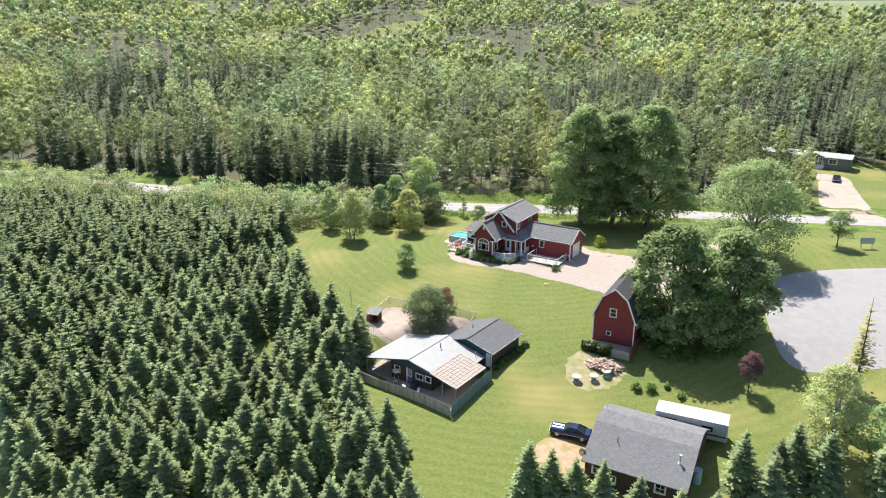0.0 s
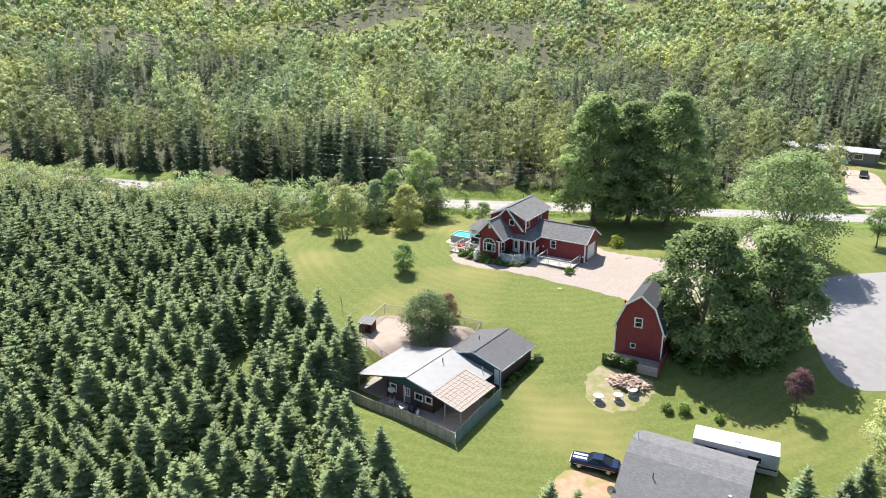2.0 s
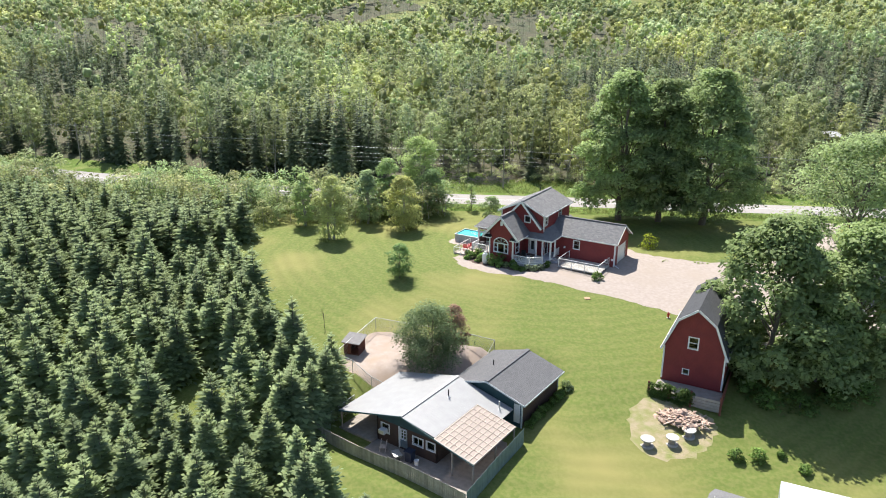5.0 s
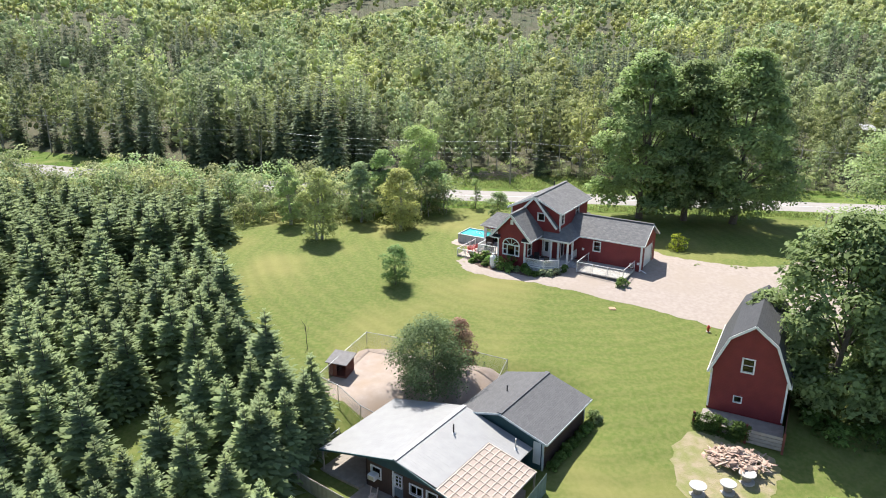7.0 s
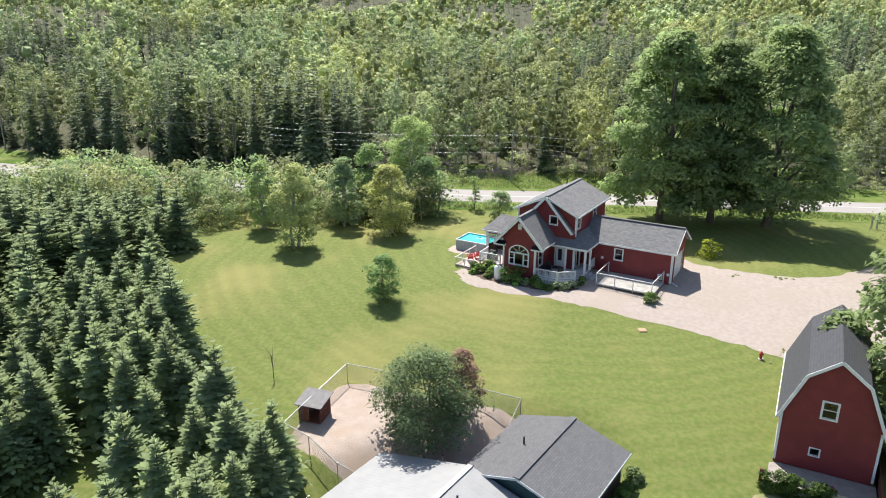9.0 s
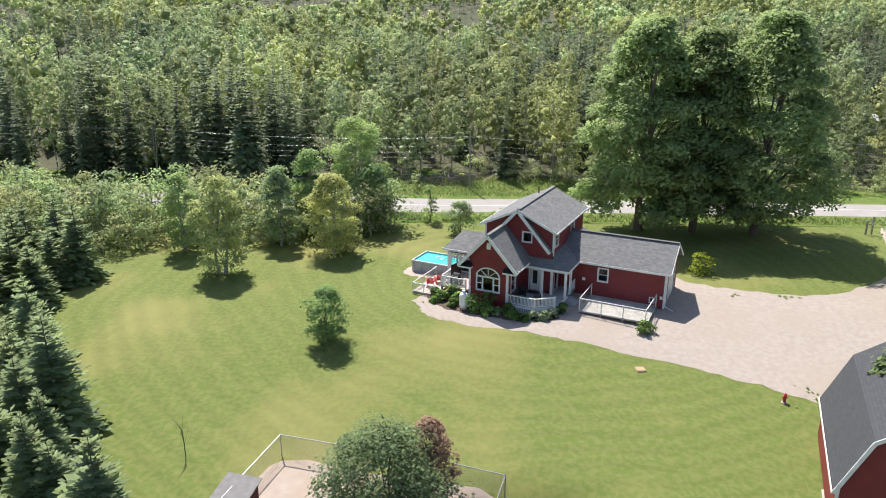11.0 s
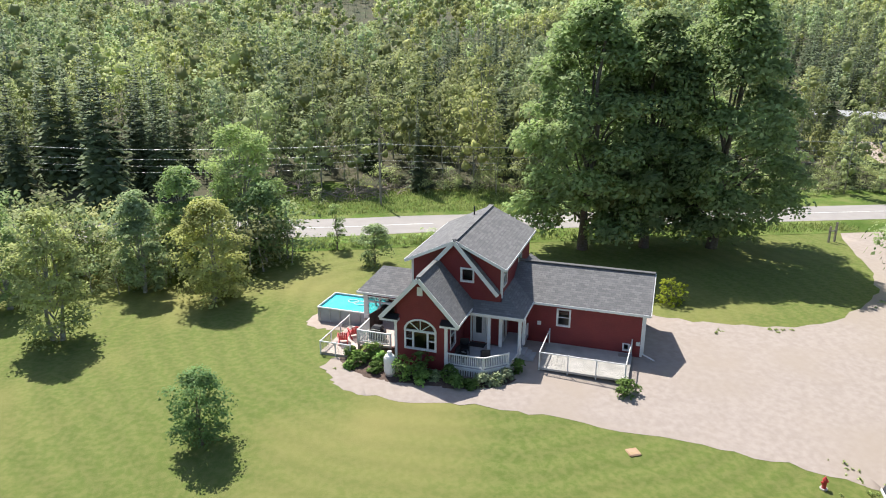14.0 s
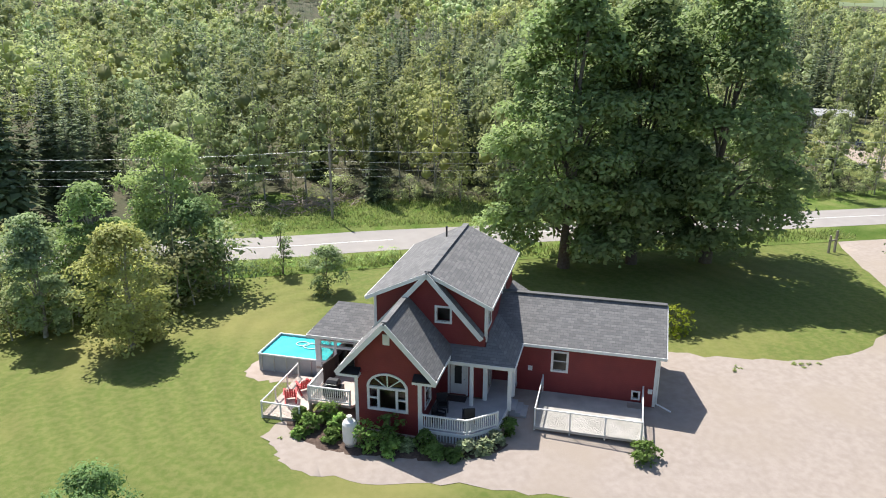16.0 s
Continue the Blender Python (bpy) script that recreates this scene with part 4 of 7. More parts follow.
# arched window of the bay
arch = empty("arched_window")
arch.parent = house
cx, sz, rw, rh = -13.64, 2.5, 1.06, 0.82
spandrel, ring, fan = bmesh.new(), bmesh.new(), bmesh.new()
N = 16
for k in range(N):
    a0, a1 = math.pi * k / N, math.pi * (k + 1) / N
    pt = lambda a, f, y: (cx + rw * f * math.cos(a), y, sz + rh * f * math.sin(a))
    prism(ring, [pt(a0, 0.93, -6.16), pt(a1, 0.93, -6.16), pt(a1, 1.06, -6.16), pt(a0, 1.06, -6.16)], (0, 0.1, 0))
    p0, p1 = pt(a0, 1.0, -6.112), pt(a1, 1.0, -6.112)
    prism(spandrel, [p0, p1, (p1[0], -6.112, 3.36), (p0[0], -6.112, 3.36)], (0, 0.16, 0))
part("arch_trim", ring, M_WHITE, arch)
part("spandrel", spandrel, M_RED, arch)
for a in (0.25, 0.5, 0.75):
    beam(fan, (cx, -6.1, sz), (cx + rw * math.cos(a * math.pi), -6.1, sz + rh * math.sin(a * math.pi)), 0.05, 0.05)
part("fan_bars", fan, M_WHITE, arch)
fr = bmesh.new()
for x0, x1, z0, z1 in ((-14.75, -12.53, 1.18, 1.32), (-14.75, -14.62, 1.3, 2.5), (-12.66, -12.53, 1.3, 2.5), (-14.66, -12.6, 2.44, 2.56), (-14.2, -14.08, 1.3, 2.5), (-13.2, -13.08, 1.3, 2.5), (-14.62, -14.2, 1.86, 1.92), (-13.08, -12.66, 1.86, 1.92)):
    bx(fr, x0, x1, -6.15, -6.03, z0, z1)
part("frame", fr, M_WHITE, arch)
bm = bmesh.new()
bm.faces.new([bm.verts.new((cx + rw * math.cos(a), -6.05, sz + rh * math.sin(a))) for a in [math.pi * k / N for k in range(N + 1)]])
part("pane", bm, M_GLASS, arch).visible_shadow = False
for a, b in ((-14.62, -14.2), (-14.08, -13.2), (-13.08, -12.66)):
    bm = bmesh.new()
    bm.faces.new([bm.verts.new(p) for p in ((a, -6.05, 1.3), (b, -6.05, 1.3), (b, -6.05, 2.5), (a, -6.05, 2.5))])
    part("pane", bm, M_GLASS, arch).visible_shadow = False
# front door
fd = empty("front_door")
fd.parent = house
box("leaf", (-11.22, -2.27, 0.5), (-10.33, -2.22, 2.52), M_WHITE, fd)
box("door_glass", (-10.98, -2.285, 1.15), (-10.57, -2.272, 2.35), M_BLACK, fd, "dark glazed panel")
for a in (-11.36, -10.3):
    box("casing", (a, -2.34, 0.48), (a + 0.11, -2.26, 2.66), M_WHITE, fd)
box("casing", (-11.36, -2.34, 2.55), (-10.19, -2.26, 2.68), M_WHITE, fd)
rod("handle", (-10.42, -2.27, 1.45), (-10.42, -2.34, 1.45), 0.03, M_STEEL, fd)
# left wing with its glazed front
wf_, wl_, wb_ = px_plane(-1.5), py_plane(-19.7, 1), px_plane(2.5, -1)
wall("wing_front_wall", wf_, -19.7, -15.6, -0.3, 2.85, [(-19.45, -16.2, 0.75, 2.5)], M_RED, house)
wall("wing_left_wall", wl_, -1.5, 2.5, -0.3, 2.85, [(-1.2, 2.2, 0.75, 2.5)], M_RED, house)
wall("wing_back_wall", wb_, -19.7, -15.6, -0.3, 2.85, [], M_RED, house)
for a, b, c in ((-19.45, -18.45, 1), (-18.45, -17.2, 1), (-17.2, -16.2, 1)):
    window(wf_, a + 0.06, b - 0.06, 0.8, 2.02, house, trim=0.06, rows=1, name="patio_window")
    window(wf_, a + 0.06, b - 0.06, 2.14, 2.45, house, trim=0.06, rows=1, name="transom_window")
for a in (-1.2, 0.5):
    window(wl_, a + 0.06, a + 1.64, 0.8, 2.45, house, trim=0.06, rows=1, name="patio_window")
box("corner_board", (-19.725, -1.53, -0.2), (-19.4, -1.4, 2.55), M_WHITE, house)
zr, zl = 4.22, 2.93
slab("wing_roof", [(-20.05, -1.88, zl), (-15.5, -1.88, zl), (-15.5, 0.5, zr), (-18.95, 0.5, zr)], M_SHX, house)
slab("wing_roof", [(-20.05, 2.88, zl), (-18.95, 0.5, zr), (-15.5, 0.5, zr), (-15.5, 2.88, zl)], M_SHX, house)
slab("wing_roof", [(-20.05, -1.88, zl), (-18.95, 0.5, zr), (-20.05, 2.88, zl)], M_SHY, house)
bar("fascia", (-20.07, -1.9, 2.84), (-15.5, -1.9, 2.84), M_WHITE, house, 0.05, 0.17)
bar("fascia", (-20.07, -1.9, 2.84), (-20.07, 2.9, 2.84), M_WHITE, house, 0.05, 0.17)
box("inner_floor", (-19.6, -1.4, 0.4), (-15.6, 2.4, 0.55), M_INSIDE, house)
# porch deck
deck_pts = [(-11.83, -6.25), (-9.4, -6.25), (-8.0, -5.0), (-7.75, -2.3), (-7.75, -0.02), (-9.19, -0.02), (-9.19, -2.49), (-11.83, -2.49)]
slab("porch_deck", [(x, y, 0.46) for x, y in deck_pts], M_DECK, house, 0.12, "grey painted deck boards")
for a, b in ((0, 1), (1, 2), (2, 3)):
    A, B = Vector((*deck_pts[a], 0)), Vector((*deck_pts[b], 0))
    n = int((B - A).length / 0.16)
    bm = bmesh.new()
    for i in range(n):
        p = A.lerp(B, (i + 0.5) / n)
        beam(bm, (p.x, p.y, -0.1), (p.x, p.y, 0.33), 0.09, 0.03)
    part("skirting", bm, M_WHITE, house)
    bar("deck_edge", (A.x, A.y, 0.38), (B.x, B.y, 0.38), M_WHITE, house, 0.05, 0.18)
railing(house, [(-11.78, -6.18), (-9.42, -6.18), (-8.05, -4.97)], 0.46, 0.82, M_WHITE, name="porch_railing")
railing(house, [(-7.83, -1.5), (-7.83, -0.08)], 0.46, 0.82, M_WHITE, name="porch_railing")
for x, y in ((-9.8, -3.28), (-7.72, -3.28), (-7.75, -1.7)):
    box("porch_post", (x - 0.1, y - 0.1, 0.46), (x + 0.1, y + 0.1, 2.9), M_WHITE, house, bevel=0.015)
box("porch_post", (-9.3, -2.6, 0.46), (-9.08, -2.4, 2.9), M_WHITE, house)
for k in range(3):
    box("step", (-7.75 + 0.3 * k, -3.0, -0.05), (-7.42 + 0.3 * k, -1.8, 0.34 - 0.14 * k), M_DECK, house)
# upper deck by the wing
slab("side_deck", [(-19.7, -5.4, 0.72), (-16.0, -5.4, 0.72), (-15.45, -4.6, 0.72), (-15.45, -1.55, 0.72), (-19.7, -1.55, 0.72)][1:] + [(-18.5, -1.55, 0.72), (-18.5, -5.4, 0.72)], M_FRESH, house, 0.14, "pale wooden deck")
for x, y in ((-18.4, -5.3), (-16.9, -5.3), (-18.4, -3.4)):
    box("deck_leg", (x - 0.07, y - 0.07, -0.1), (x + 0.07, y + 0.07, 0.6), M_WOOD, house)
railing(house, [(-18.45, -1.7), (-18.45, -5.35), (-16.05, -5.35)], 0.72, 0.88, M_WHITE, name="deck_railing")


# ---------------------------------------------------------------- round the house
def at_house(x, y, z=0.0, turn=0.0):
    return HOUSE @ pose(x, y, z, 0, 0, turn)


def link_fence(name, m, pts, high, label, rail_mat, top_rail=True, post_r=0.035, category="fence", zs=None):
    """Pipe posts, a top rail and a chain-link mesh along points."""
    f = empty(name, m, label, category)
    zs = zs or [0.0] * len(pts)
    for (x, y), z in zip(pts, zs):
        rod("post", (x, y, z - 0.2), (x, y, z + high + 0.05), post_r, rail_mat, f)
    for (a, za), (b, zb) in zip(zip(pts, zs), zip(pts[1:], zs[1:])):
        if top_rail:
            rod("top_rail", (*a, za + high), (*b, zb + high), post_r * 0.9, rail_mat, f)
        bm = bmesh.new()
        bm.faces.new([bm.verts.new(p) for p in ((*a, za + 0.05), (*b, zb + 0.05), (*b, zb + high), (*a, za + high))])
        part("mesh", bm, M_LINK, f)
    return f


link_fence("dog_pen", HOUSE, [(-6.25, -0.1), (-6.25, -3.85), (-4.4, -3.86), (-2.6, -3.88), (-0.78, -3.9), (-0.68, -0.1)], 1.12, "white-railed chain-link dog pen against the garage wall", M_WHITE, post_r=0.045)
pad = tagged(box("concrete_pad", (-6.3, -3.95, -0.05), (-0.6, -0.03, 0.09), M_CONC, None), "pale stained concrete pad inside the pen", "slab")
pad.matrix_world = HOUSE
mat_ = tagged(box("door_mat", (-1.5, -0.75, 0.09), (-0.75, -0.25, 0.13), M_WOOD, None, bevel=0.01), "flat grey board under the pet door", "mat")
mat_.matrix_world = HOUSE

# lower patio with its white fence and the red chairs
patio = tagged(box("patio", (-20.75, -6.5, -0.1), (-18.5, -1.9, 0.16), M_FRESH, None), "pale wooden patio floor beside the house", "patio")
patio.matrix_world = HOUSE
link_fence("patio_fence", HOUSE, [(-18.5, -6.5), (-19.6, -6.5), (-20.72, -6.5), (-20.72, -4.9), (-20.72, -3.4), (-20.72, -1.95)], 0.95, "low white patio fence with mesh panels", M_WHITE, post_r=0.05)
M_CHAIR = material("red_plastic", (0.55, 0.05, 0.05), 0.45)


def red_chair(x, y, turn):
    c = empty("garden_chair", at_house(x, y, 0.16, turn), "red slatted garden chair on the patio", "chair", "patio chairs")
    for k in range(5):
        bar("back_slat", (-0.24 + 0.12 * k, 0.22, 0.28), (-0.26 + 0.13 * k, 0.52, 1.0 - 0.03 * abs(k - 2)), M_CHAIR, c, 0.1, 0.025)
    for k in range(4):
        bar("seat_slat", (-0.28, -0.25 + 0.13 * k, 0.36 - 0.03 * k), (0.28, -0.25 + 0.13 * k, 0.36 - 0.03 * k), M_CHAIR, c, 0.11, 0.025)
    for s in (-0.33, 0.33):
        bar("arm", (s, -0.35, 0.58), (s, 0.35, 0.56), M_CHAIR, c, 0.12, 0.03)
        bar("leg", (s * 0.9, -0.3, 0), (s * 0.9, -0.3, 0.57), M_CHAIR, c, 0.08, 0.05)
        bar("leg", (s * 0.9, -0.3, 0.33), (s * 0.9, 0.5, 0.02), M_CHAIR, c, 0.09, 0.05)


red_chair(-19.9, -4.7, 205)
red_chair(-19.6, -3.6, 225)

# the framed pool
M_POOLWATER = material("pool_water", (0.05, 0.52, 0.56), 0.12, (0.09, 0.60, 0.62), scale=0.6, bump=0.15, bump_scale=3)
M_POOLWALL = material("grey_pool_liner", (0.42, 0.43, 0.45), 0.6, (0.36, 0.37, 0.39), scale=1.5)
pool = empty("swimming_pool", at_house(-21.3, 0.0), "above-ground framed pool with turquoise water", "pool")
PX, PY = 2.25, 1.5
for nm, lo, hi in (("side", (-PX, -PY, -0.1), (PX, -PY + 0.04, 1.06)), ("side", (-PX, PY - 0.04, -0.1), (PX, PY, 1.06)), ("side", (-PX, -PY, -0.1), (-PX + 0.04, PY, 1.06)), ("side", (PX - 0.04, -PY, -0.1), (PX, PY, 1.06))):
    box(nm, lo, hi, M_POOLWALL, pool)
box("water", (-PX + 0.04, -PY + 0.04, 0.2), (PX - 0.04, PY - 0.04, 0.96), M_POOLWATER, pool, "clear turquoise water")
for p, q in (((-PX, -PY), (PX, -PY)), ((PX, -PY), (PX, PY)), ((PX, PY), (-PX, PY)), ((-PX, PY), (-PX, -PY))):
    rod("rim", (*p, 1.08), (*q, 1.08), 0.06, M_WHITE, pool)
for k in range(6):
    x = -PX + 0.2 + (2 * PX - 0.4) * k / 5
    for y in (-PY - 0.03, PY + 0.03):
        rod("brace", (x, y, -0.05), (x, y, 1.05), 0.035, M_STEEL, pool)
hose = empty("float_ring", at_house(-21.2, 0.4, 0.97), "pale hose loops floating on the pool", "float")
for cx_, cy_, r_ in ((-0.35, 0.15, 0.42), (0.3, -0.05, 0.5)):
    bm = bmesh.new()
    n = 20
    for k in range(n):
        a0, a1 = 2 * math.pi * k / n, 2 * math.pi * (k + 1) / n
        beam(bm, (cx_ + r_ * math.cos(a0), cy_ + 0.7 * r_ * math.sin(a0), 0.02), (cx_ + r_ * math.cos(a1), cy_ + 0.7 * r_ * math.sin(a1), 0.02), 0.06, 0.05)
    part("loop", bm, material("pale_float", (0.6, 0.85, 0.85), 0.5), hose)

# things on the decks
grill = empty("barbecue", at_house(-17.3, -4.6, 0.72), "black covered barbecue on the side deck", "barbecue")
box("cart", (-0.55, -0.25, 0.05), (0.55, 0.25, 0.7), M_BLACK, grill, bevel=0.02)
bm = bmesh.new()
bx(bm, -0.4, 0.4, -0.27, 0.27, 0.7, 1.05, 0.12)
part("hood", bm, M_BLACK, grill)
bar("handle", (-0.3, -0.31, 0.85), (0.3, -0.31, 0.85), M_STEEL, grill, 0.03, 0.03)
screen = empty("folding_screen", at_house(-18.15, -2.9, 0.72, 78), "dark brown privacy screen on the side deck", "screen")
for k in range(9):
    box("slat", (-0.75 + 0.17 * k, -0.02, 0.05), (-0.60 + 0.17 * k, 0.02, 1.35), material("dark_brown_wood", (0.05, 0.035, 0.03), 0.7) if k == 0 else bpy.data.materials["dark_brown_wood"], screen)
for z in (0.2, 1.2):
    bar("batten", (-0.75, 0.04, z), (0.76, 0.04, z), bpy.data.materials["dark_brown_wood"], screen, 0.04, 0.08)
tank = empty("propane_tank", at_house(-15.15, -7.7), "white upright propane tank in the flower bed", "tank")
bm = bmesh.new()
prof = [(0.0, 1.45), (0.12, 1.44), (0.3, 1.34), (0.38, 1.18), (0.38, 0.22), (0.3, 0.08), (0.0, 0.0)]
n = 16
rings = [[bm.verts.new((r * math.cos(2 * math.pi * k / n), r * math.sin(2 * math.pi * k / n), z)) for k in range(n)] for r, z in prof[1:-1]]
for a, b in zip(rings, rings[1:]):
    for k in range(n):
        bm.faces.new((a[k], b[k], b[(k + 1) % n], a[(k + 1) % n]))
bm.faces.new(rings[0])
bm.faces.new(rings[-1][::-1])
bmesh.ops.recalc_face_normals(bm, faces=bm.faces[:])
part("vessel", bm, M_WHITE, tank)
rod("valve_cap", (0, 0, 1.42), (0, 0, 1.62), 0.14, M_WHITE, tank, 12)
rod("foot", (0, 0, -0.05), (0, 0, 0.12), 0.3, M_STEEL, tank, 12)

# porch furniture in the shade
for x, y, turn in ((-11.2, -4.2, 20), (-11.1, -5.3, 80), (-9.6, -4.9, 200)):
    c = empty("porch_chair", at_house(x, y, 0.46, turn), "dark wicker porch chair with arms", "chair", "porch chairs")
    box("seat", (-0.3, -0.3, 0.3), (0.3, 0.3, 0.42), M_METALDARK, c, bevel=0.03)
    box("backrest", (-0.3, 0.24, 0.42), (0.3, 0.32, 0.95), M_METALDARK, c, bevel=0.03)
    for s in (-0.27, 0.27):
        box("arm", (s - 0.04, -0.28, 0.55), (s + 0.04, 0.3, 0.62), M_METALDARK, c)
        for yy in (-0.25, 0.25):
            box("leg", (s - 0.03, yy - 0.03, 0), (s + 0.03, yy + 0.03, 0.56), M_METALDARK, c)
rug = tagged(box("door_mat", (-11.3, -3.1, 0.465), (-10.2, -2.5, 0.49), material("dark_mat", (0.06, 0.05, 0.05), 0.95), None), "dark mat before the front door", "mat")
rug.matrix_world = HOUSE

# flower bed with shrubs
M_MULCH = material("dark_mulch", (0.07, 0.045, 0.035), 0.95, (0.13, 0.09, 0.07), scale=6, bump=0.6, bump_scale=12)


def house_xy(x, y):
    p = HOUSE @ Vector((x, y, 0))
    return (p.x, p.y)


drape("flower_bed", [house_xy(*p) for p in [(-19.0, -5.6), (-19.3, -7.0), (-17.5, -8.2), (-15.3, -8.6), (-12.5, -8.2), (-10, -7.7), (-8.3, -7.0), (-7.2, -5.4), (-7.7, -4.6), (-9.2, -6.2), (-12, -6.2), (-15.6, -6.0), (-17, -5.2)]], 0.06, M_MULCH, "dark mulched flower bed along the house front", "flower bed", cell=0.8)
M_SHRUB = foliage("shrub_leaves", (0.17, 0.28, 0.07), (0.23, 0.34, 0.09), (0.14, 0.22, 0.06), glow=0.45)
M_PALEBLOOM = foliage("pale_bloom_leaves", (0.30, 0.36, 0.18), (0.42, 0.46, 0.30), (0.16, 0.24, 0.07))


def shrub(x, y, tall, wide, label, mat=None, tint=1.0, seed=0, at=None, size=0.11, category="shrub"):
    t = broad_template(300 + seed, tall, wide, 16, 34, size, bare=0.05, limbs=2, trunk=0.03, clump_size=0.26)
    p = at or house_xy(x, y)
    return tree_thing("shrub", t, (M_BARK, mat or M_SHRUB), p, label, category, tint=np.array([1.0, 1.0, 1.0]) * tint, crown_name="leaves")


SHRUBS = [(-18.6, -6.3, 0.8, 1.0, 0), (-17.7, -7.0, 0.9, 1.1, 0), (-17.0, -6.2, 1.3, 1.2, 0), (-16.2, -7.6, 0.7, 0.9, 0), (-16.4, -6.5, 1.1, 1.0, 1), (-14.3, -7.6, 1.5, 1.7, 1), (-13.3, -6.9, 1.6, 1.5, 0), (-13.0, -7.8, 0.9, 1.0, 1), (-12.3, -7.2, 0.6, 0.8, 2), (-11.4, -6.9, 1.0, 1.2, 0), (-10.8, -7.5, 0.8, 1.1, 0), (-9.9, -7.3, 0.6, 0.9, 0), (-9.3, -6.7, 0.75, 1.1, 2), (-8.5, -6.4, 0.75, 1.0, 2), (-8.0, -5.6, 0.7, 0.9, 2), (-7.45, -4.6, 0.9, 0.9, 0), (-18.0, -7.7, 0.5, 0.7, 1)]
for k, (x, y, tall, wide, kind) in enumerate(SHRUBS):
    shrub(x, y, tall, wide, ("leafy green shrub in the flower bed", "bright green rounded shrub in the flower bed", "pale flowering hydrangea shrub by the porch")[kind], (M_SHRUB, M_SHRUB, M_PALEBLOOM)[kind], (1.0, 1.55, 1.0)[kind], k)
shrub(-0.7, -4.7, 0.9, 1.5, "leafy plant at the corner of the dog pen", None, 0.9, 40)
shrub(0, 0, 2.1, 2.3, "rounded lime green bush on the lawn", foliage("lime_leaves", (0.40, 0.46, 0.05), (0.46, 0.52, 0.06), (0.36, 0.42, 0.05), glow=0.5), 1.0, 41, at=(28.7, 122.9), size=0.13)


# ---------------------------------------------------------------- workshop with the white metal roof
M_BROWN = boards("brown_boards", (0.085, 0.050, 0.038), (0.065, 0.04, 0.03), "X", 0.2, rough=0.8)
M_TEAL = boards("teal_boards", (0.035, 0.085, 0.095), (0.03, 0.07, 0.08), "X", 0.25, rough=0.7)
M_TIN = boards("white_ribbed_metal", (0.305, 0.305, 0.308), (0.275, 0.275, 0.28), "Y", 0.3, 0.03, rough=0.5)
M_PLANK = material("grey_weathered_plank", (0.40, 0.37, 0.33), 0.9, (0.31, 0.29, 0.26), scale=3.0, bump=0.3, bump_scale=10, piece=0.18)
M_TEALPLANK = material("faded_teal_plank", (0.17, 0.23, 0.22), 0.85, (0.13, 0.19, 0.19), scale=3.0, piece=0.12)
M_CLEAR = bpy.data.materials.new("corrugated_clear_plastic")
M_CLEAR.use_nodes = True
_n, _l = M_CLEAR.node_tree.nodes, M_CLEAR.node_tree.links
_n["Principled BSDF"].inputs["Base Color"].default_value = (0.50, 0.415, 0.355, 1)
_n["Principled BSDF"].inputs["Roughness"].default_value = 0.4
_tr, _mx = _n.new("ShaderNodeBsdfTransparent"), _n.new("ShaderNodeMixShader")
_tr.inputs["Color"].default_value = (0.85, 0.78, 0.7, 1)
_mx.inputs[0].default_value = 0.28
_l.new(_n["Principled BSDF"].outputs[0], _mx.inputs[1])
_l.new(_tr.outputs[0], _mx.inputs[2])
_l.new(_mx.outputs[0], _n["Material Output"].inputs["Surface"])

M_PALEWOOD = material("pale_batten", (0.52, 0.44, 0.38), 0.7)
WS = pose(-4.15, 79.76, -4.6, 0, 0, -35.5)
ws = empty("workshop", WS, "brown boarded workshop with a white metal roof and open porches", "workshop")
zroof = lambda x: 3.72 - 0.235 * abs(x + 0.2)
wsf = px_plane(0.3)
wall("front_wall", wsf, -3.3, 3.2, -0.2, 2.3, [(-2.75, -1.95, 1.15, 1.95), (-0.75, 0.1, 0.25, 2.2), (0.75, 1.75, 1.15, 1.85), (2.2, 3.0, 1.2, 1.9)], M_BROWN, ws)
wall("gable_wall", wsf, -3.3, 3.2, 2.3, 2.9, [], M_TEAL, ws, top=[(3.2, zroof(3.2) - 0.1), (-0.2, 3.6), (-3.3, zroof(-3.3) - 0.1)])
window(wsf, -2.75, -1.95, 1.15, 1.95, ws, rows=1)
window(wsf, 0.75, 1.75, 1.15, 1.85, ws, cols=2, rows=1)
window(wsf, 2.2, 3.0, 1.2, 1.9, ws, rows=1)
window(wsf, -0.62, -0.05, 1.15, 2.05, ws, cols=2, rows=3, trim=0.06, name="door_light")
box("door", (-0.75, 0.36, 0.25), (0.1, 0.42, 1.1), material("slate_blue_paint", (0.16, 0.21, 0.25), 0.6), ws, "slate blue panelled door")
box("door_jamb", (-0.83, 0.24, 0.2), (-0.72, 0.4, 2.3), M_WHITE, ws)
wall("left_wall", py_plane(-3.3, 1), 0.3, 8.2, -0.2, 2.95, [], M_BROWN, ws)
wall("right_wall", py_plane(3.2, -1), 0.3, 8.2, -0.2, 2.9, [], M_BROWN, ws)
wall("back_wall", px_plane(8.2, -1), -3.3, 3.2, -0.2, 2.9, [], M_BROWN, ws, top=[(-0.2, 3.6)])
slab("metal_roof", [(-0.2, -0.25, 3.74), (-0.2, 8.5, 3.74), (-7.1, 8.3, 2.12), (-7.1, -0.55, 2.12)], M_TIN, ws, 0.06, "white ribbed metal roof")
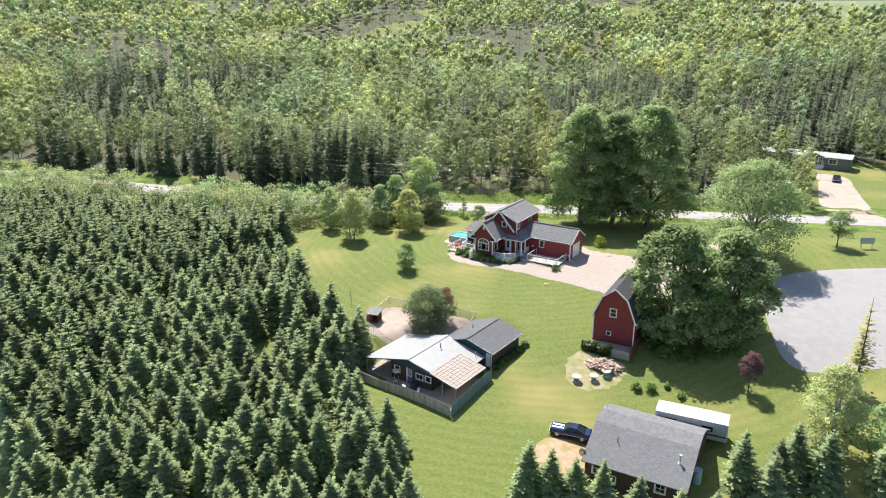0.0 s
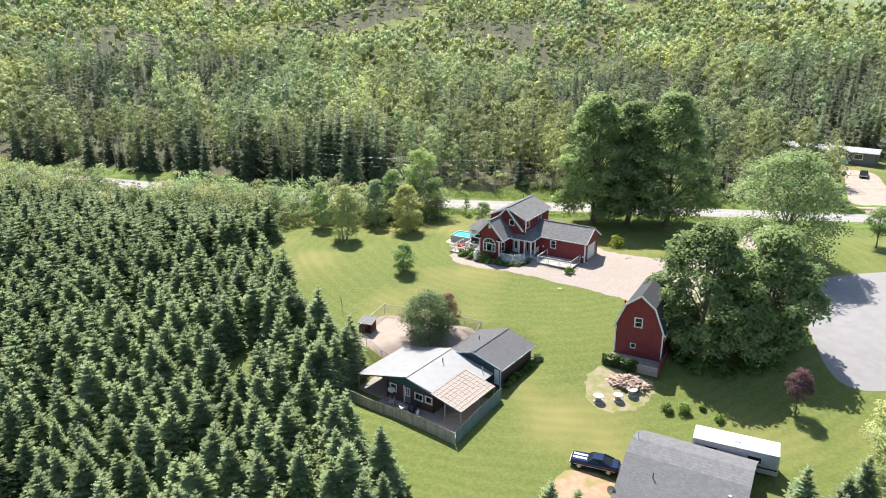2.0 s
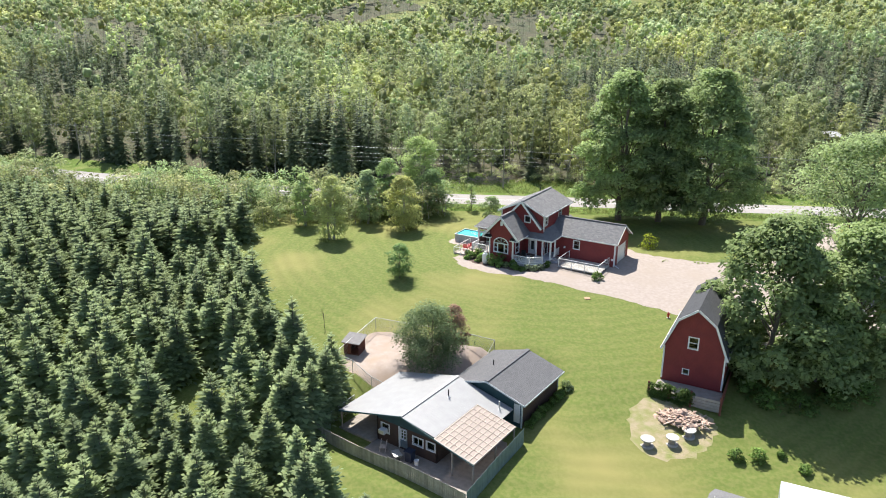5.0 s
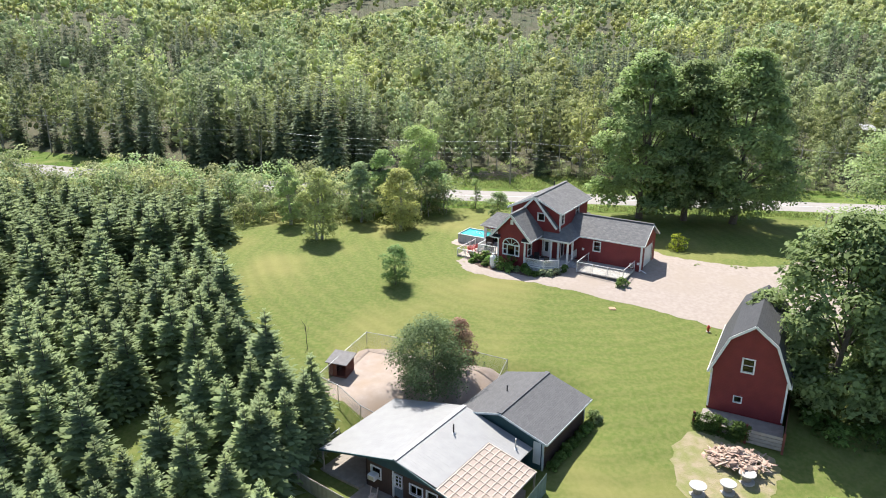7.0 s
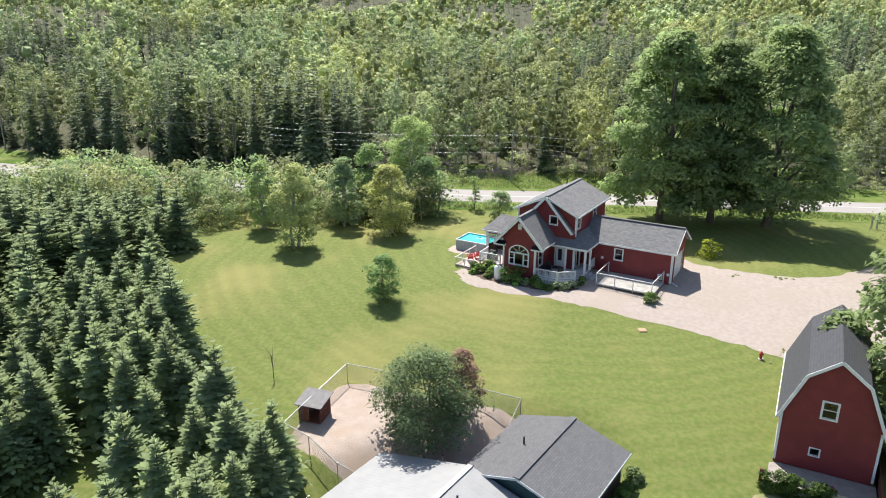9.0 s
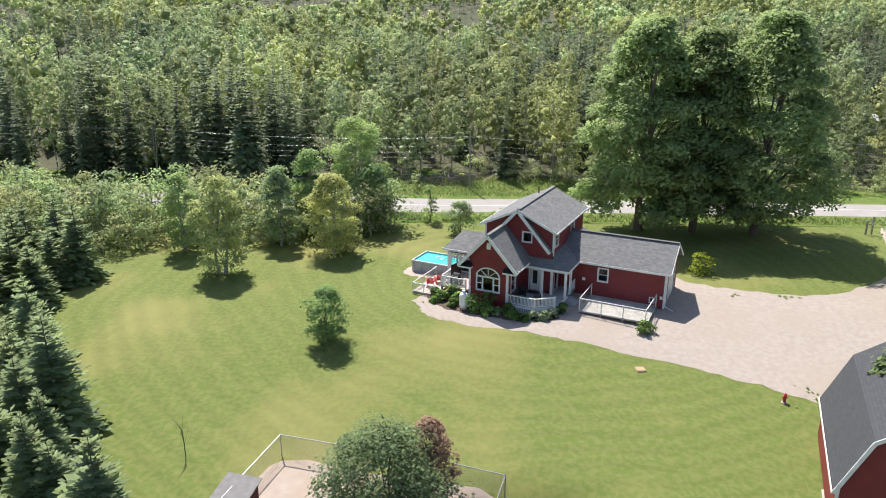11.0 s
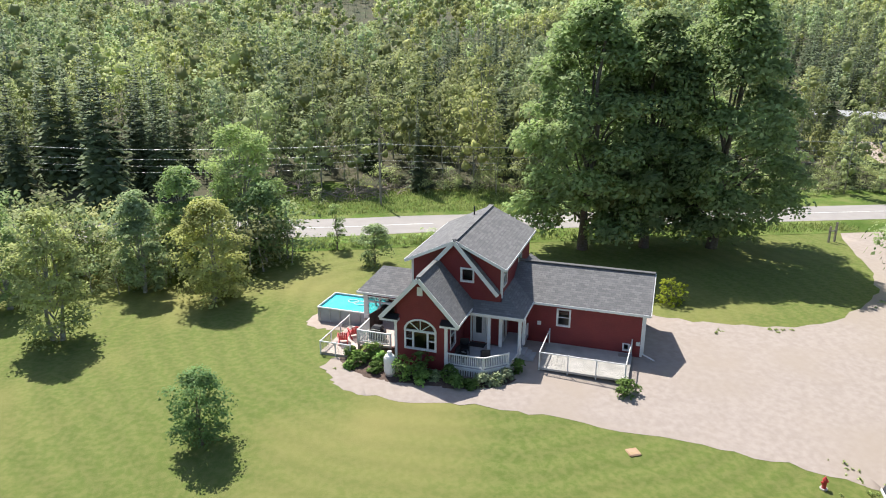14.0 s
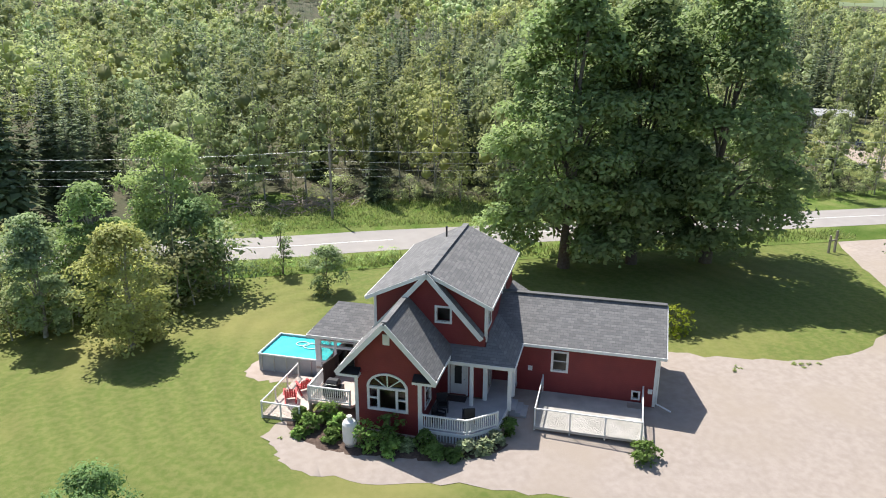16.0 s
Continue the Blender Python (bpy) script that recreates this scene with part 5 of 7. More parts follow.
slab("metal_roof", [(-0.2, -0.25, 3.74), (3.3, -0.1, 2.92), (3.3, 6.4, 2.92), (5.9, 6.4, 2.32), (5.9, 8.4, 2.32), (-0.2, 8.5, 3.74)], M_TIN, ws, 0.06, "white ribbed metal roof")
bar("ridge_cap", (-0.2, -0.25, 3.77), (-0.2, 8.5, 3.77), M_TIN, ws, 0.35, 0.03)
slab("clear_roof", [(3.3, -0.35, 2.90), (7.35, -0.45, 2.02), (7.35, 6.4, 2.02), (3.3, 6.4, 2.90)], M_CLEAR, ws, 0.03, "pale translucent corrugated porch roof")
for k in range(9):
    x = 3.4 + 0.485 * k
    bar("rafter", (x, -0.35, 2.93 - 0.217 * (x - 3.3)), (x, 6.35, 2.93 - 0.217 * (x - 3.3)), M_PALEWOOD, ws, 0.09, 0.05)
for k in range(10):
    y = -0.3 + 0.735 * k
    bar("batten", (3.35, y, 2.92), (7.3, y, 2.063), M_PALEWOOD, ws, 0.09, 0.04)
bar("eave_board", (-7.1, -0.57, 2.05), (-0.2, -0.27, 3.67), material("teal_trim", (0.05, 0.11, 0.12), 0.6), ws, 0.05, 0.14)
bar("eave_board", (-0.2, -0.27, 3.67), (7.35, -0.42, 1.98), bpy.data.materials["teal_trim"], ws, 0.05, 0.14)
for x, y in ((-6.9, -0.4), (-6.9, 3.6), (-6.9, 8.1), (7.2, -0.3), (7.2, 3.2), (7.2, 6.3), (5.2, -0.3)):
    box("post", (x - 0.06, y - 0.06, -0.3), (x + 0.06, y + 0.06, zroof(x) - 0.08), M_WOOD, ws)
slab("porch_floor", [(-7.2, -0.5, 0.3), (-3.3, -0.5, 0.3), (-3.3, 8, 0.3), (-7.2, 8, 0.3)], M_WOOD, ws, 0.3, "grey weathered porch floor")
slab("porch_floor", [(-3.3, -2.3, 0.12), (7.8, -2.3, 0.12), (7.8, 0.3, 0.12), (-3.3, 0.3, 0.12)], M_WOOD, ws, 0.3, "grey weathered deck in front")
slab("porch_floor", [(3.2, 0.3, 0.12), (7.5, 0.3, 0.12), (7.5, 6.4, 0.12), (3.2, 6.4, 0.12)], M_WOOD, ws, 0.3)
for x, y, h in ((1.0, 5.2, 0.75), (5.0, 7.4, 0.8)):
    rod("vent_pipe", (x, y, zroof(x) - 0.2), (x, y, zroof(x) + h), 0.06, M_STEEL if h > 0.78 else M_METALDARK, ws)
    rod("vent_flashing", (x, y, zroof(x)), (x, y, zroof(x) + 0.08), 0.22, M_STEEL, ws, r1=0.07)
ac = empty("air_conditioner", WS @ pose(-2.35, 0.1, 1.2), "white window air conditioner on the workshop", "air conditioner")
box("case", (-0.32, -0.4, 0), (0.32, 0.15, 0.42), M_WHITE, ac, bevel=0.02)
box("grille", (-0.26, -0.42, 0.06), (0.26, -0.4, 0.36), M_STEEL, ac)
# clutter on the workshop deck
bin_ = empty("rubbish_bin", WS @ pose(1.1, -0.7, 0.12), "dark blue wheeled bin lying open on the deck", "bin")
box("body", (-0.35, -0.3, 0), (0.35, 0.4, 0.95), material("navy_plastic", (0.02, 0.03, 0.06), 0.5), bin_, bevel=0.05)
box("lid", (-0.37, -0.35, 0.95), (0.37, 0.42, 1.02), bpy.data.materials["navy_plastic"], bin_)
pail = empty("bucket", WS @ pose(1.9, -0.8, 0.12), "white plastic bucket on the deck", "bucket")
rod("pail", (0, 0, 0), (0, 0, 0.45), 0.18, M_WHITE, pail, 12, 0.22)
chair = empty("folding_chair", WS @ pose(-1.7, -0.8, 0.12, 0, 0, 20), "wooden folding chair by the workshop wall", "chair")
for s in (-0.25, 0.25):
    bar("leg", (s, -0.3, 0), (s, 0.3, 0.95), M_FRESH, chair, 0.05, 0.05)
    bar("leg", (s, 0.3, 0), (s, -0.3, 0.5), M_FRESH, chair, 0.05, 0.05)
for k in range(4):
    bar("slat", (-0.25, -0.28 + 0.15 * k, 0.45), (0.25, -0.28 + 0.15 * k, 0.45), M_FRESH, chair, 0.1, 0.03)
cart = empty("wheelbarrow", WS @ pose(0.1, -1.2, 0.12, 0, 0, 60), "grey wheelbarrow standing on the deck", "wheelbarrow")
bm = prism(bmesh.new(), [(-0.35, -0.5, 0.65), (0.35, -0.5, 0.65), (0.25, -0.3, 0.3), (-0.25, -0.3, 0.3)], (0, 1.0, 0.02))
part("tray", bm, M_STEEL, cart)
for s in (-0.25, 0.25):
    bar("handle", (s, 0.3, 0.32), (s, 1.1, 0.6), M_WOOD, cart, 0.05, 0.05)
    bar("leg", (s, 0.35, 0), (s, 0.35, 0.33), M_STEEL, cart, 0.04, 0.04)
rod("wheel", (-0.06, -0.6, 0.2), (0.06, -0.6, 0.2), 0.2, M_BLACK, cart, 14)

# plank fence round it
def plank_fence(name, a, b, high, mat, label, base):
    f = empty(name, WS, label, "fence")
    A, B = Vector((*a, 0)), Vector((*b, 0))
    n = int((B - A).length / 0.205)
    d = (B - A).normalized()
    ang = math.atan2(d.y, d.x)
    rr = random.Random(name + label)
    bm = bmesh.new()
    bx(bm, -0.097, 0.097, -0.012, 0.012, -0.25, high, 0.006)
    first = part("plank", bm, mat, f)
    for i in range(n):
        ob = first if i == 0 else new("plank", first.data)
        ob.parent = f
        p = A.lerp(B, (i + 0.5) / n)
        w = WS @ Vector((p.x, p.y, 0))
        ob.location = (p.x, p.y, float(height(w.x, w.y)) - base + rr.uniform(-0.03, 0.03))
        ob.rotation_euler = (0, 0, ang)
    for zz in (0.35, high - 0.3):
        za = float(height(*(WS @ A).to_2d())) - base
        zb = float(height(*(WS @ B).to_2d())) - base
        nrm = Vector((-d.y, d.x, 0)) * 0.04
        bar("rail", A + nrm + Vector((0, 0, za + zz)), B + nrm + Vector((0, 0, zb + zz)), mat, f, 0.04, 0.09)
    return f


plank_fence("plank_fence", (-7.6, -2.95), (0.4, -2.8), 1.2, M_PLANK, "weathered grey plank fence round the workshop deck", -4.6)
plank_fence("plank_fence", (0.4, -2.8), (8.1, -2.65), 1.4, M_PLANK, "taller weathered grey plank fence round the workshop deck", -4.6)
plank_fence("plank_fence", (8.15, -2.6), (7.85, 6.9), 1.6, M_TEALPLANK, "faded teal plank fence beside the workshop porch", -4.6)
link_fence("side_fence", WS, [(-7.6, -2.9), (-7.9, -0.5), (-8.0, 2.5)], 1.6, "tall mesh fence at the end of the workshop", M_STEEL, zs=[0.1, 0.15, 0.3])

# grey-roofed shed behind
SHED_ROOF = shingles("shed_shingle", "Y", 3.4, (0.105, 0.105, 0.112), (0.13, 0.13, 0.137), (0.155, 0.153, 0.157))
shed = empty("shed", WS, "low brown shed with a charcoal shingle roof", "shed")
sf = px_plane(8.75)
wall("front_wall", sf, -0.6, 6.6, 0.2, 2.95, [(5.75, 6.4, 0.8, 2.7)], M_TEAL, shed, top=[(3.0, 4.1)])
wall("right_wall", py_plane(6.6, -1), 8.75, 16.0, 0.2, 3.0, [], M_BROWN, shed)
wall("back_wall", px_plane(16.0, -1), -0.6, 6.6, 0.2, 2.95, [], M_BROWN, shed, top=[(3.0, 4.1)])
wall("left_wall", py_plane(-0.6, 1), 8.75, 16.0, 0.2, 3.0, [], M_BROWN, shed)
box("door", (5.75, 8.78, 0.8), (6.4, 8.84, 2.7), M_WHITE, shed, "white side door")
slab("roof", [(3.0, 8.35, 4.25), (7.05, 8.35, 3.05), (7.05, 16.3, 3.05), (3.0, 16.3, 4.25)], SHED_ROOF, shed, 0.12)
slab("roof", [(3.0, 8.35, 4.25), (3.0, 16.3, 4.25), (-1.0, 16.3, 3.05), (-1.0, 8.35, 3.05)], SHED_ROOF, shed, 0.12)
bar("ridge_cap", (3.0, 8.35, 4.27), (3.0, 16.3, 4.27), SHED_ROOF, shed, 0.4, 0.05)
M_PALEBLUE = material("pale_trim", (0.55, 0.60, 0.62), 0.6)
bar("rake_board", (3.0, 8.33, 4.16), (7.05, 8.33, 2.97), M_PALEBLUE, shed, 0.05, 0.15)
bar("rake_board", (3.0, 8.33, 4.16), (-1.0, 8.33, 2.97), M_PALEBLUE, shed, 0.05, 0.15)
bar("fascia", (7.07, 8.35, 2.97), (7.07, 16.3, 2.97), M_PALEBLUE, shed, 0.05, 0.14)
for y in (8.75, 15.9):
    box("corner_board", (6.5, y - 0.03, 0.3), (6.63, y + 0.1, 3.0), M_PALEBLUE, shed)
rod("vent_pipe", (1.4, 12.3, 3.6), (1.4, 12.3, 4.3), 0.06, M_METALDARK, shed)
for k in range(7):
    p = WS @ Vector((7.3, 9.3 + 1.0 * k, 0))
    shrub(0, 0, 0.7 + 0.15 * (k % 3), 1.0, "low green shrub along the shed wall", None, 0.8, 60 + k, at=(p.x, p.y))
p = WS @ Vector((7.4, 16.4, 0))
shrub(0, 0, 1.0, 1.3, "pale flowering shrub at the shed corner", M_PALEBLOOM, 1.0, 68, at=(p.x, p.y))

# dog run with kennel and its tree
run = [(4.7, 94.9), (0.4, 96.2), (-4.0, 97.5), (-8.2, 98.9), (-10.0, 95.4), (-11.7, 91.9), (-9.8, 90.5), (-7.8, 89.1), (-5.3, 88.0)]
link_fence("dog_run_fence", Matrix(), run, 1.5, "grey chain-link fence round the sandy dog run", M_STEEL, zs=[float(height(*p)) for p in run])
run2 = [(4.7, 94.9), (3.6, 93.0), (4.4, 91.5)]
link_fence("gate", Matrix(), run2, 1.5, "narrow grey chain-link gate by the shed", M_STEEL, zs=[float(height(*p)) for p in run2])
drape("dog_run", [(4.5, 94.7), (-1.8, 96.6), (-8.1, 98.6), (-9.9, 95.2), (-11.4, 92.0), (-7.7, 89.3), (-3, 87.2), (2, 86.5), (5.5, 90)], 0.06, M_SAND, "bare pinkish sandy ground of the dog run", "ground", per=4, ragged=0.1, cell=0.7)
kn = empty("kennel", pose(-10.1, 94.6, float(height(-10.1, 94.6)), 0, 0, -20), "red-brown wooden kennel with a sloping roof", "kennel")
M_KENNEL = material("red_brown_wood", (0.20, 0.065, 0.045), 0.8, (0.15, 0.05, 0.035), scale=3)
for nm, lo, hi in (("side", (-0.8, -0.8, 0), (-0.75, 0.8, 1.4)), ("back", (-0.8, 0.75, 0), (0.9, 0.8, 1.55)), ("front", (-0.8, -0.8, 0), (0.0, -0.75, 1.35)), ("floor", (-0.8, -0.8, 0.02), (0.9, 0.8, 0.12))):
    box(nm, lo, hi, M_KENNEL, kn)
for k in range(6):
    box("slat", (0.86, -0.8, 0.3 + 0.2 * k), (0.9, 0.8, 0.38 + 0.2 * k), M_KENNEL, kn)
slab("roof", [(-1.0, -1.0, 1.38), (1.1, -1.0, 1.38), (1.1, 1.0, 1.68), (-1.0, 1.0, 1.68)], material("grey_felt", (0.22, 0.21, 0.21), 0.9), kn, 0.06, "grey felt roof")

# ---------------------------------------------------------------- red barn
BARN = pose(20.9, 90.0, -2.45, 0, 0, -29)
barn = empty("barn", BARN, "red gambrel-roofed barn with white trim", "barn")
BW, BL = 5.75, 9.5
prof_l = [(-0.2, 3.05), (1.12, 6.3), (BW / 2, 7.65), (BW - 1.12, 6.3), (BW + 0.2, 3.05)]
bfp = px_plane(0)
wall("front_wall", bfp, 0, BW, -0.49, 3.3, [(2.0, 2.55, 0.62, 1.12)], M_RED, barn)
wall("front_gable", bfp, 0.6, BW - 0.6, 3.3, 4.75, [(2.3, 3.1, 3.45, 4.55)], M_RED, barn, top=[(BW - 1.15, 6.12), (BW / 2, 7.48), (1.15, 6.12)])
for x0, x1 in ((0.0, 0.6), (BW, BW - 0.6)):
    part("gable_side", prism(bmesh.new(), [(x0, 0, 3.3), (x1, 0, 3.3), (x1, 0, 4.75)], (0, 0.18, 0)), M_RED, barn)
window(bfp, 2.3, 3.1, 3.45, 4.55, barn)
window(bfp, 2.0, 2.55, 0.62, 1.12, barn, rows=1, trim=0.07)
box("foundation", (-0.03, 0.19, -0.9), (BW + 0.03, BL, 0.12), M_CONC, barn, "grey concrete foundation")
wall("left_wall", py_plane(0, 1), 0, BL, 0.5, 3.3, [], M_RED, barn)
wall("right_wall", py_plane(BW, -1), 0, BL, 0.5, 3.3, [(1.2, 1.8, 1.9, 2.7)], M_RED, barn)
window(py_plane(BW, -1), 1.2, 1.8, 1.9, 2.7, barn, rows=1)
wall("back_wall", px_plane(BL, -1), 0, BW, 0.5, 3.3, [], M_RED, barn, top=[(BW - 1.2, 6.0), (BW / 2, 7.4), (1.2, 6.0)])
for (xa, za), (xb, zb) in zip(prof_l, prof_l[1:]):
    slab("roof", [(xa, -0.35, za), (xb, -0.35, zb), (xb, BL + 0.35, zb), (xa, BL + 0.35, za)], shingles("barn_shingle", "Y", 1.2, (0.05, 0.052, 0.058), (0.062, 0.064, 0.072), (0.075, 0.077, 0.085)) if "barn_shingle" not in bpy.data.materials else bpy.data.materials["barn_shingle"], barn, 0.12)
    bar("rake_board", (xa, -0.37, za - 0.09), (xb, -0.37, zb - 0.09), M_WHITE, barn, 0.05, 0.2)
for x in (-0.02, BW - 0.13):
    box("corner_board", (x, -0.03, -0.3), (x + 0.15, 0.12, 3.2), M_WHITE, barn)
bar("fascia", (-0.27, -0.35, 2.98), (-0.27, BL + 0.35, 2.98), M_WHITE, barn, 0.05, 0.15)
bar("fascia", (BW + 0.27, -0.35, 2.98), (BW + 0.27, BL + 0.35, 2.98), M_WHITE, barn, 0.05, 0.15)
# yard in front: ramp floor, hedge on a fence, side fence
pad2 = tagged(box("barn_apron", (-0.2, -2.4, -1.4), (BW + 0.2, -0.04, -0.5), M_WOOD, None), "grey boarded apron before the barn", "slab")
pad2.matrix_world = BARN
bfence = empty("barn_fence", BARN, "dark wooden fence round the barn apron", "fence")
for k in range(12):
    box("board", (BW + 0.3, -2.6 + 0.62 * k, -1.1), (BW + 0.35, -2.0 + 0.62 * k, 0.45), M_KENNEL, bfence)
for x in (-0.55, 1.4, 3.4, BW + 0.33):
    box("post", (x - 0.09, -2.7, -1.5), (x + 0.09, -2.52, 0.35), M_KENNEL, bfence)
for z in (-1.1, -0.8, -0.5, -0.2):
    bar("board", (3.4, -2.62, z), (BW + 0.3, -2.62, z), M_PLANK, bfence, 0.03, 0.25)
hedge_rng = np.random.default_rng(77)
hc = np.stack([hedge_rng.uniform(-0.45, 3.5, 110), hedge_rng.uniform(-2.9, -2.5, 110), hedge_rng.uniform(-1.3, 0.3, 110)], 1)
hv, hf, hn = leaf_quads(hedge_rng, hc, np.full(110, 0.36), 60, 0.085)
hedge = tagged(new("hedge", mesh_from("hedge", hv, hf, M_SHRUB, np.full((len(hv), 3), 0.62), normals=hn)), "dark green climbing hedge on the barn fence", "hedge")
hedge.matrix_world = BARN

# rubble pile and round tables
drape("rubble_ground", [(16.0, 81.5), (16.4, 84.5), (18.4, 87.0), (22.0, 86.2), (24.4, 84.0), (23.0, 81.4), (20.5, 79.6), (17.5, 79.4)], 0.03, M_SPARSE, "sparse sandy patch around the rubble", "ground", ragged=0.25)
M_RUBBLE = material("pale_sandstone", (0.50, 0.38, 0.31), 0.9, (0.40, 0.27, 0.21), scale=2.0, bump=0.5, bump_scale=8, piece=0.3)
rub = empty("rubble_pile", Matrix.Translation((21.2, 84.3, float(height(21.2, 84.3)))), "heap of broken pinkish boards and stones", "rubble")
rr = random.Random(4)
stones, shards = [], []
for k in range(4):
    bm = bmesh.new()
    bmesh.ops.create_icosphere(bm, subdivisions=1, radius=0.4)
    for v in bm.verts:
        v.co = Vector((v.co.x * rr.uniform(0.7, 1.3), v.co.y * rr.uniform(0.6, 1.1), v.co.z * rr.uniform(0.35, 0.7)))
    stones.append(part("stone", bm, M_RUBBLE, rub))
for k, (a, b) in enumerate(((1.3, 0.16), (0.8, 0.24), (0.5, 0.34), (1.0, 0.12), (0.35, 0.22), (1.7, 0.14))):
    bm = bmesh.new()
    j = [rr.uniform(-0.06, 0.06) for _ in range(4)]
    prism(bm, [(-a / 2 + j[0], -b / 2, 0), (a / 2 + j[1], -b / 2 + 0.02, 0), (a / 2 + j[2], b / 2, 0), (-a / 2 + j[3], b / 2 - 0.02, 0)], (0, 0, 0.045))
    shards.append(part("board", bm, M_WOOD if k == 3 else M_RUBBLE, rub))
for k in range(250):
    kind, n = (stones, 4) if k < 30 else (shards, 6)
    i = k if k < 30 else k - 30
    ob = kind[i] if i < n else new(kind[i % n].name.split(".")[0], kind[i % n].data)
    ob.parent = rub
    a, r = rr.uniform(0, 6.28), rr.random() ** 0.6
    x, y = 2.5 * r * math.cos(a), 1.45 * r * math.sin(a)
    x, y = x * 0.88 + y * 0.47, -x * 0.47 + y * 0.88
    s = rr.uniform(0.5, 1.1)
    tip = 25 if k < 30 else 16
    ob.matrix_basis = pose(x, y, 0.95 * (1 - r) ** 0.7 * rr.uniform(0.6, 1.0) + 0.06 - 0.08 * y, rr.uniform(-tip, tip), rr.uniform(-tip, tip), rr.uniform(0, 360)) @ Matrix.Scale(s, 4)
for x, y, r in ((17.2, 81.0, 0.62), (19.5, 81.3, 0.58), (21.3, 82.3, 0.62)):
    t = empty("round_table", Matrix.Translation((x, y, float(height(x, y)))), "pale round spool table on a dark stem", "table", "spool tables")
    rod("top", (0, 0, 0.66), (0, 0, 0.74), r, M_CONC, t, 20)
    rod("stem", (0, 0, 0.05), (0, 0, 0.67), 0.3, M_WOOD, t, 12)
    rod("foot", (0, 0, -0.05), (0, 0, 0.07), r * 0.95, M_CONC, t, 20)

# ---------------------------------------------------------------- dark shop with the big roof, car and trailer
SHOP = pose(15.0, 63.6, -6.75, 0, 0, -29.5)
shop = empty("shop", SHOP, "dark brown shop with a wide worn grey gambrel roof", "workshop")
SHOPROOF = shingles("worn_grey_shingle", "X", 1.9, (0.135, 0.135, 0.142), (0.18, 0.18, 0.185), (0.22, 0.218, 0.22))
sp_ = px_plane(0)
wall("front_wall", sp_, 0, 10.2, -0.5, 2.6, [(0.9, 1.7, 1.2, 2.3), (2.6, 3.3, 0.6, 1.4), (7.4, 8.3, 1.2, 2.1)], M_BROWN, shop)
window(sp_, 0.9, 1.7, 1.2, 2.3, shop, cols=1, rows=2, trim=0.16)
window(sp_, 2.6, 3.3, 0.6, 1.4, shop, rows=2)
window(sp_, 7.4, 8.3, 1.2, 2.1, shop, cols=2, rows=2, trim=0.16)
gprof = [(-0.35, 2.45), (4.3, 4.75), (6.3, 5.2), (8.3, 4.75), (12.4, 2.45)]
for x, s in ((0, 1), (10.2, -1)):
    wall("end_wall", py_plane(x, s), 0.0, 12.0, -0.5, 2.5, [(2.2, 3.0, 1.0, 2.0)] if x else [(4.5, 7.5, -0.5, 2.3)], M_BROWN, shop, top=[(8.3, 4.65), (6.3, 5.1), (4.3, 4.65)])
window(py_plane(10.2, -1), 2.2, 3.0, 1.0, 2.0, shop)
wall("back_wall", px_plane(12.0, -1), 0, 10.2, -0.5, 2.6, [], M_BROWN, shop)
for (ya, za), (yb, zb) in zip(gprof, gprof[1:]):
    slab("roof", [(-0.35, ya, za), (10.55, ya, za), (10.55, yb, zb), (-0.35, yb, zb)], SHOPROOF, shop, 0.12)
rod("vent_pipe", (2.6, 2.6, 3.6), (2.6, 2.6, 4.5), 0.05, M_METALDARK, shop)
rod("flue", (9.1, 2.3, 3.5), (9.1, 2.3, 4.6), 0.09, M_STEEL, shop)
rod("flue_cap", (9.1, 2.3, 4.55), (9.1, 2.3, 4.7), 0.16, M_STEEL, shop)
rod("flue_flashing", (9.1, 2.3, 3.7), (9.1, 2.3, 3.95), 0.25, M_WHITE, shop, r1=0.1)
rod("mast", (0.2, 6.3, 5.1), (0.2, 6.3, 6.0), 0.03, M_STEEL, shop)
dish = empty("satellite_dish", SHOP @ pose(-0.5, 0.6, 2.6), "grey satellite dish on the shop corner", "dish")
bm = bmesh.new()
rings = [[bm.verts.new((r * math.cos(2 * math.pi * k / 16), -0.1 + 0.25 * r * r, 0.2 + 1.2 * r * math.sin(2 * math.pi * k / 16))) for k in range(16)] for r in (0.05, 0.25, 0.42)]
for a, b in zip(rings, rings[1:]):
    for k in range(16):
        bm.faces.new((a[k], b[k], b[(k + 1) % 16], a[(k + 1) % 16]))
part("reflector", bm, M_STEEL, dish)
bar("arm", (0, 0, 0.1), (0.3, 0.2, -0.2), M_STEEL, dish, 0.05, 0.05)
barrel = empty("water_barrel", Matrix.Translation((27.0, 63.6, float(height(27, 63.6)))), "pale blue plastic barrel beside the shop", "barrel")
rod("drum", (0, 0, -0.05), (0, 0, 1.5), 0.5, material("pale_blue_plastic", (0.35, 0.48, 0.55), 0.5), barrel, 16)
rod("rim", (0, 0, 1.45), (0, 0, 1.54), 0.53, bpy.data.materials["pale_blue_plastic"], barrel, 16)
drape("bare_earth", [(10.2, 67.8), (12.8, 70.2), (16.5, 68.6), (16.0, 66), (15.2, 63.2), (13.0, 61.5), (10.6, 63.4)], 0.03, M_CLAY, "worn reddish earth beside the shop", "ground", ragged=0.3)


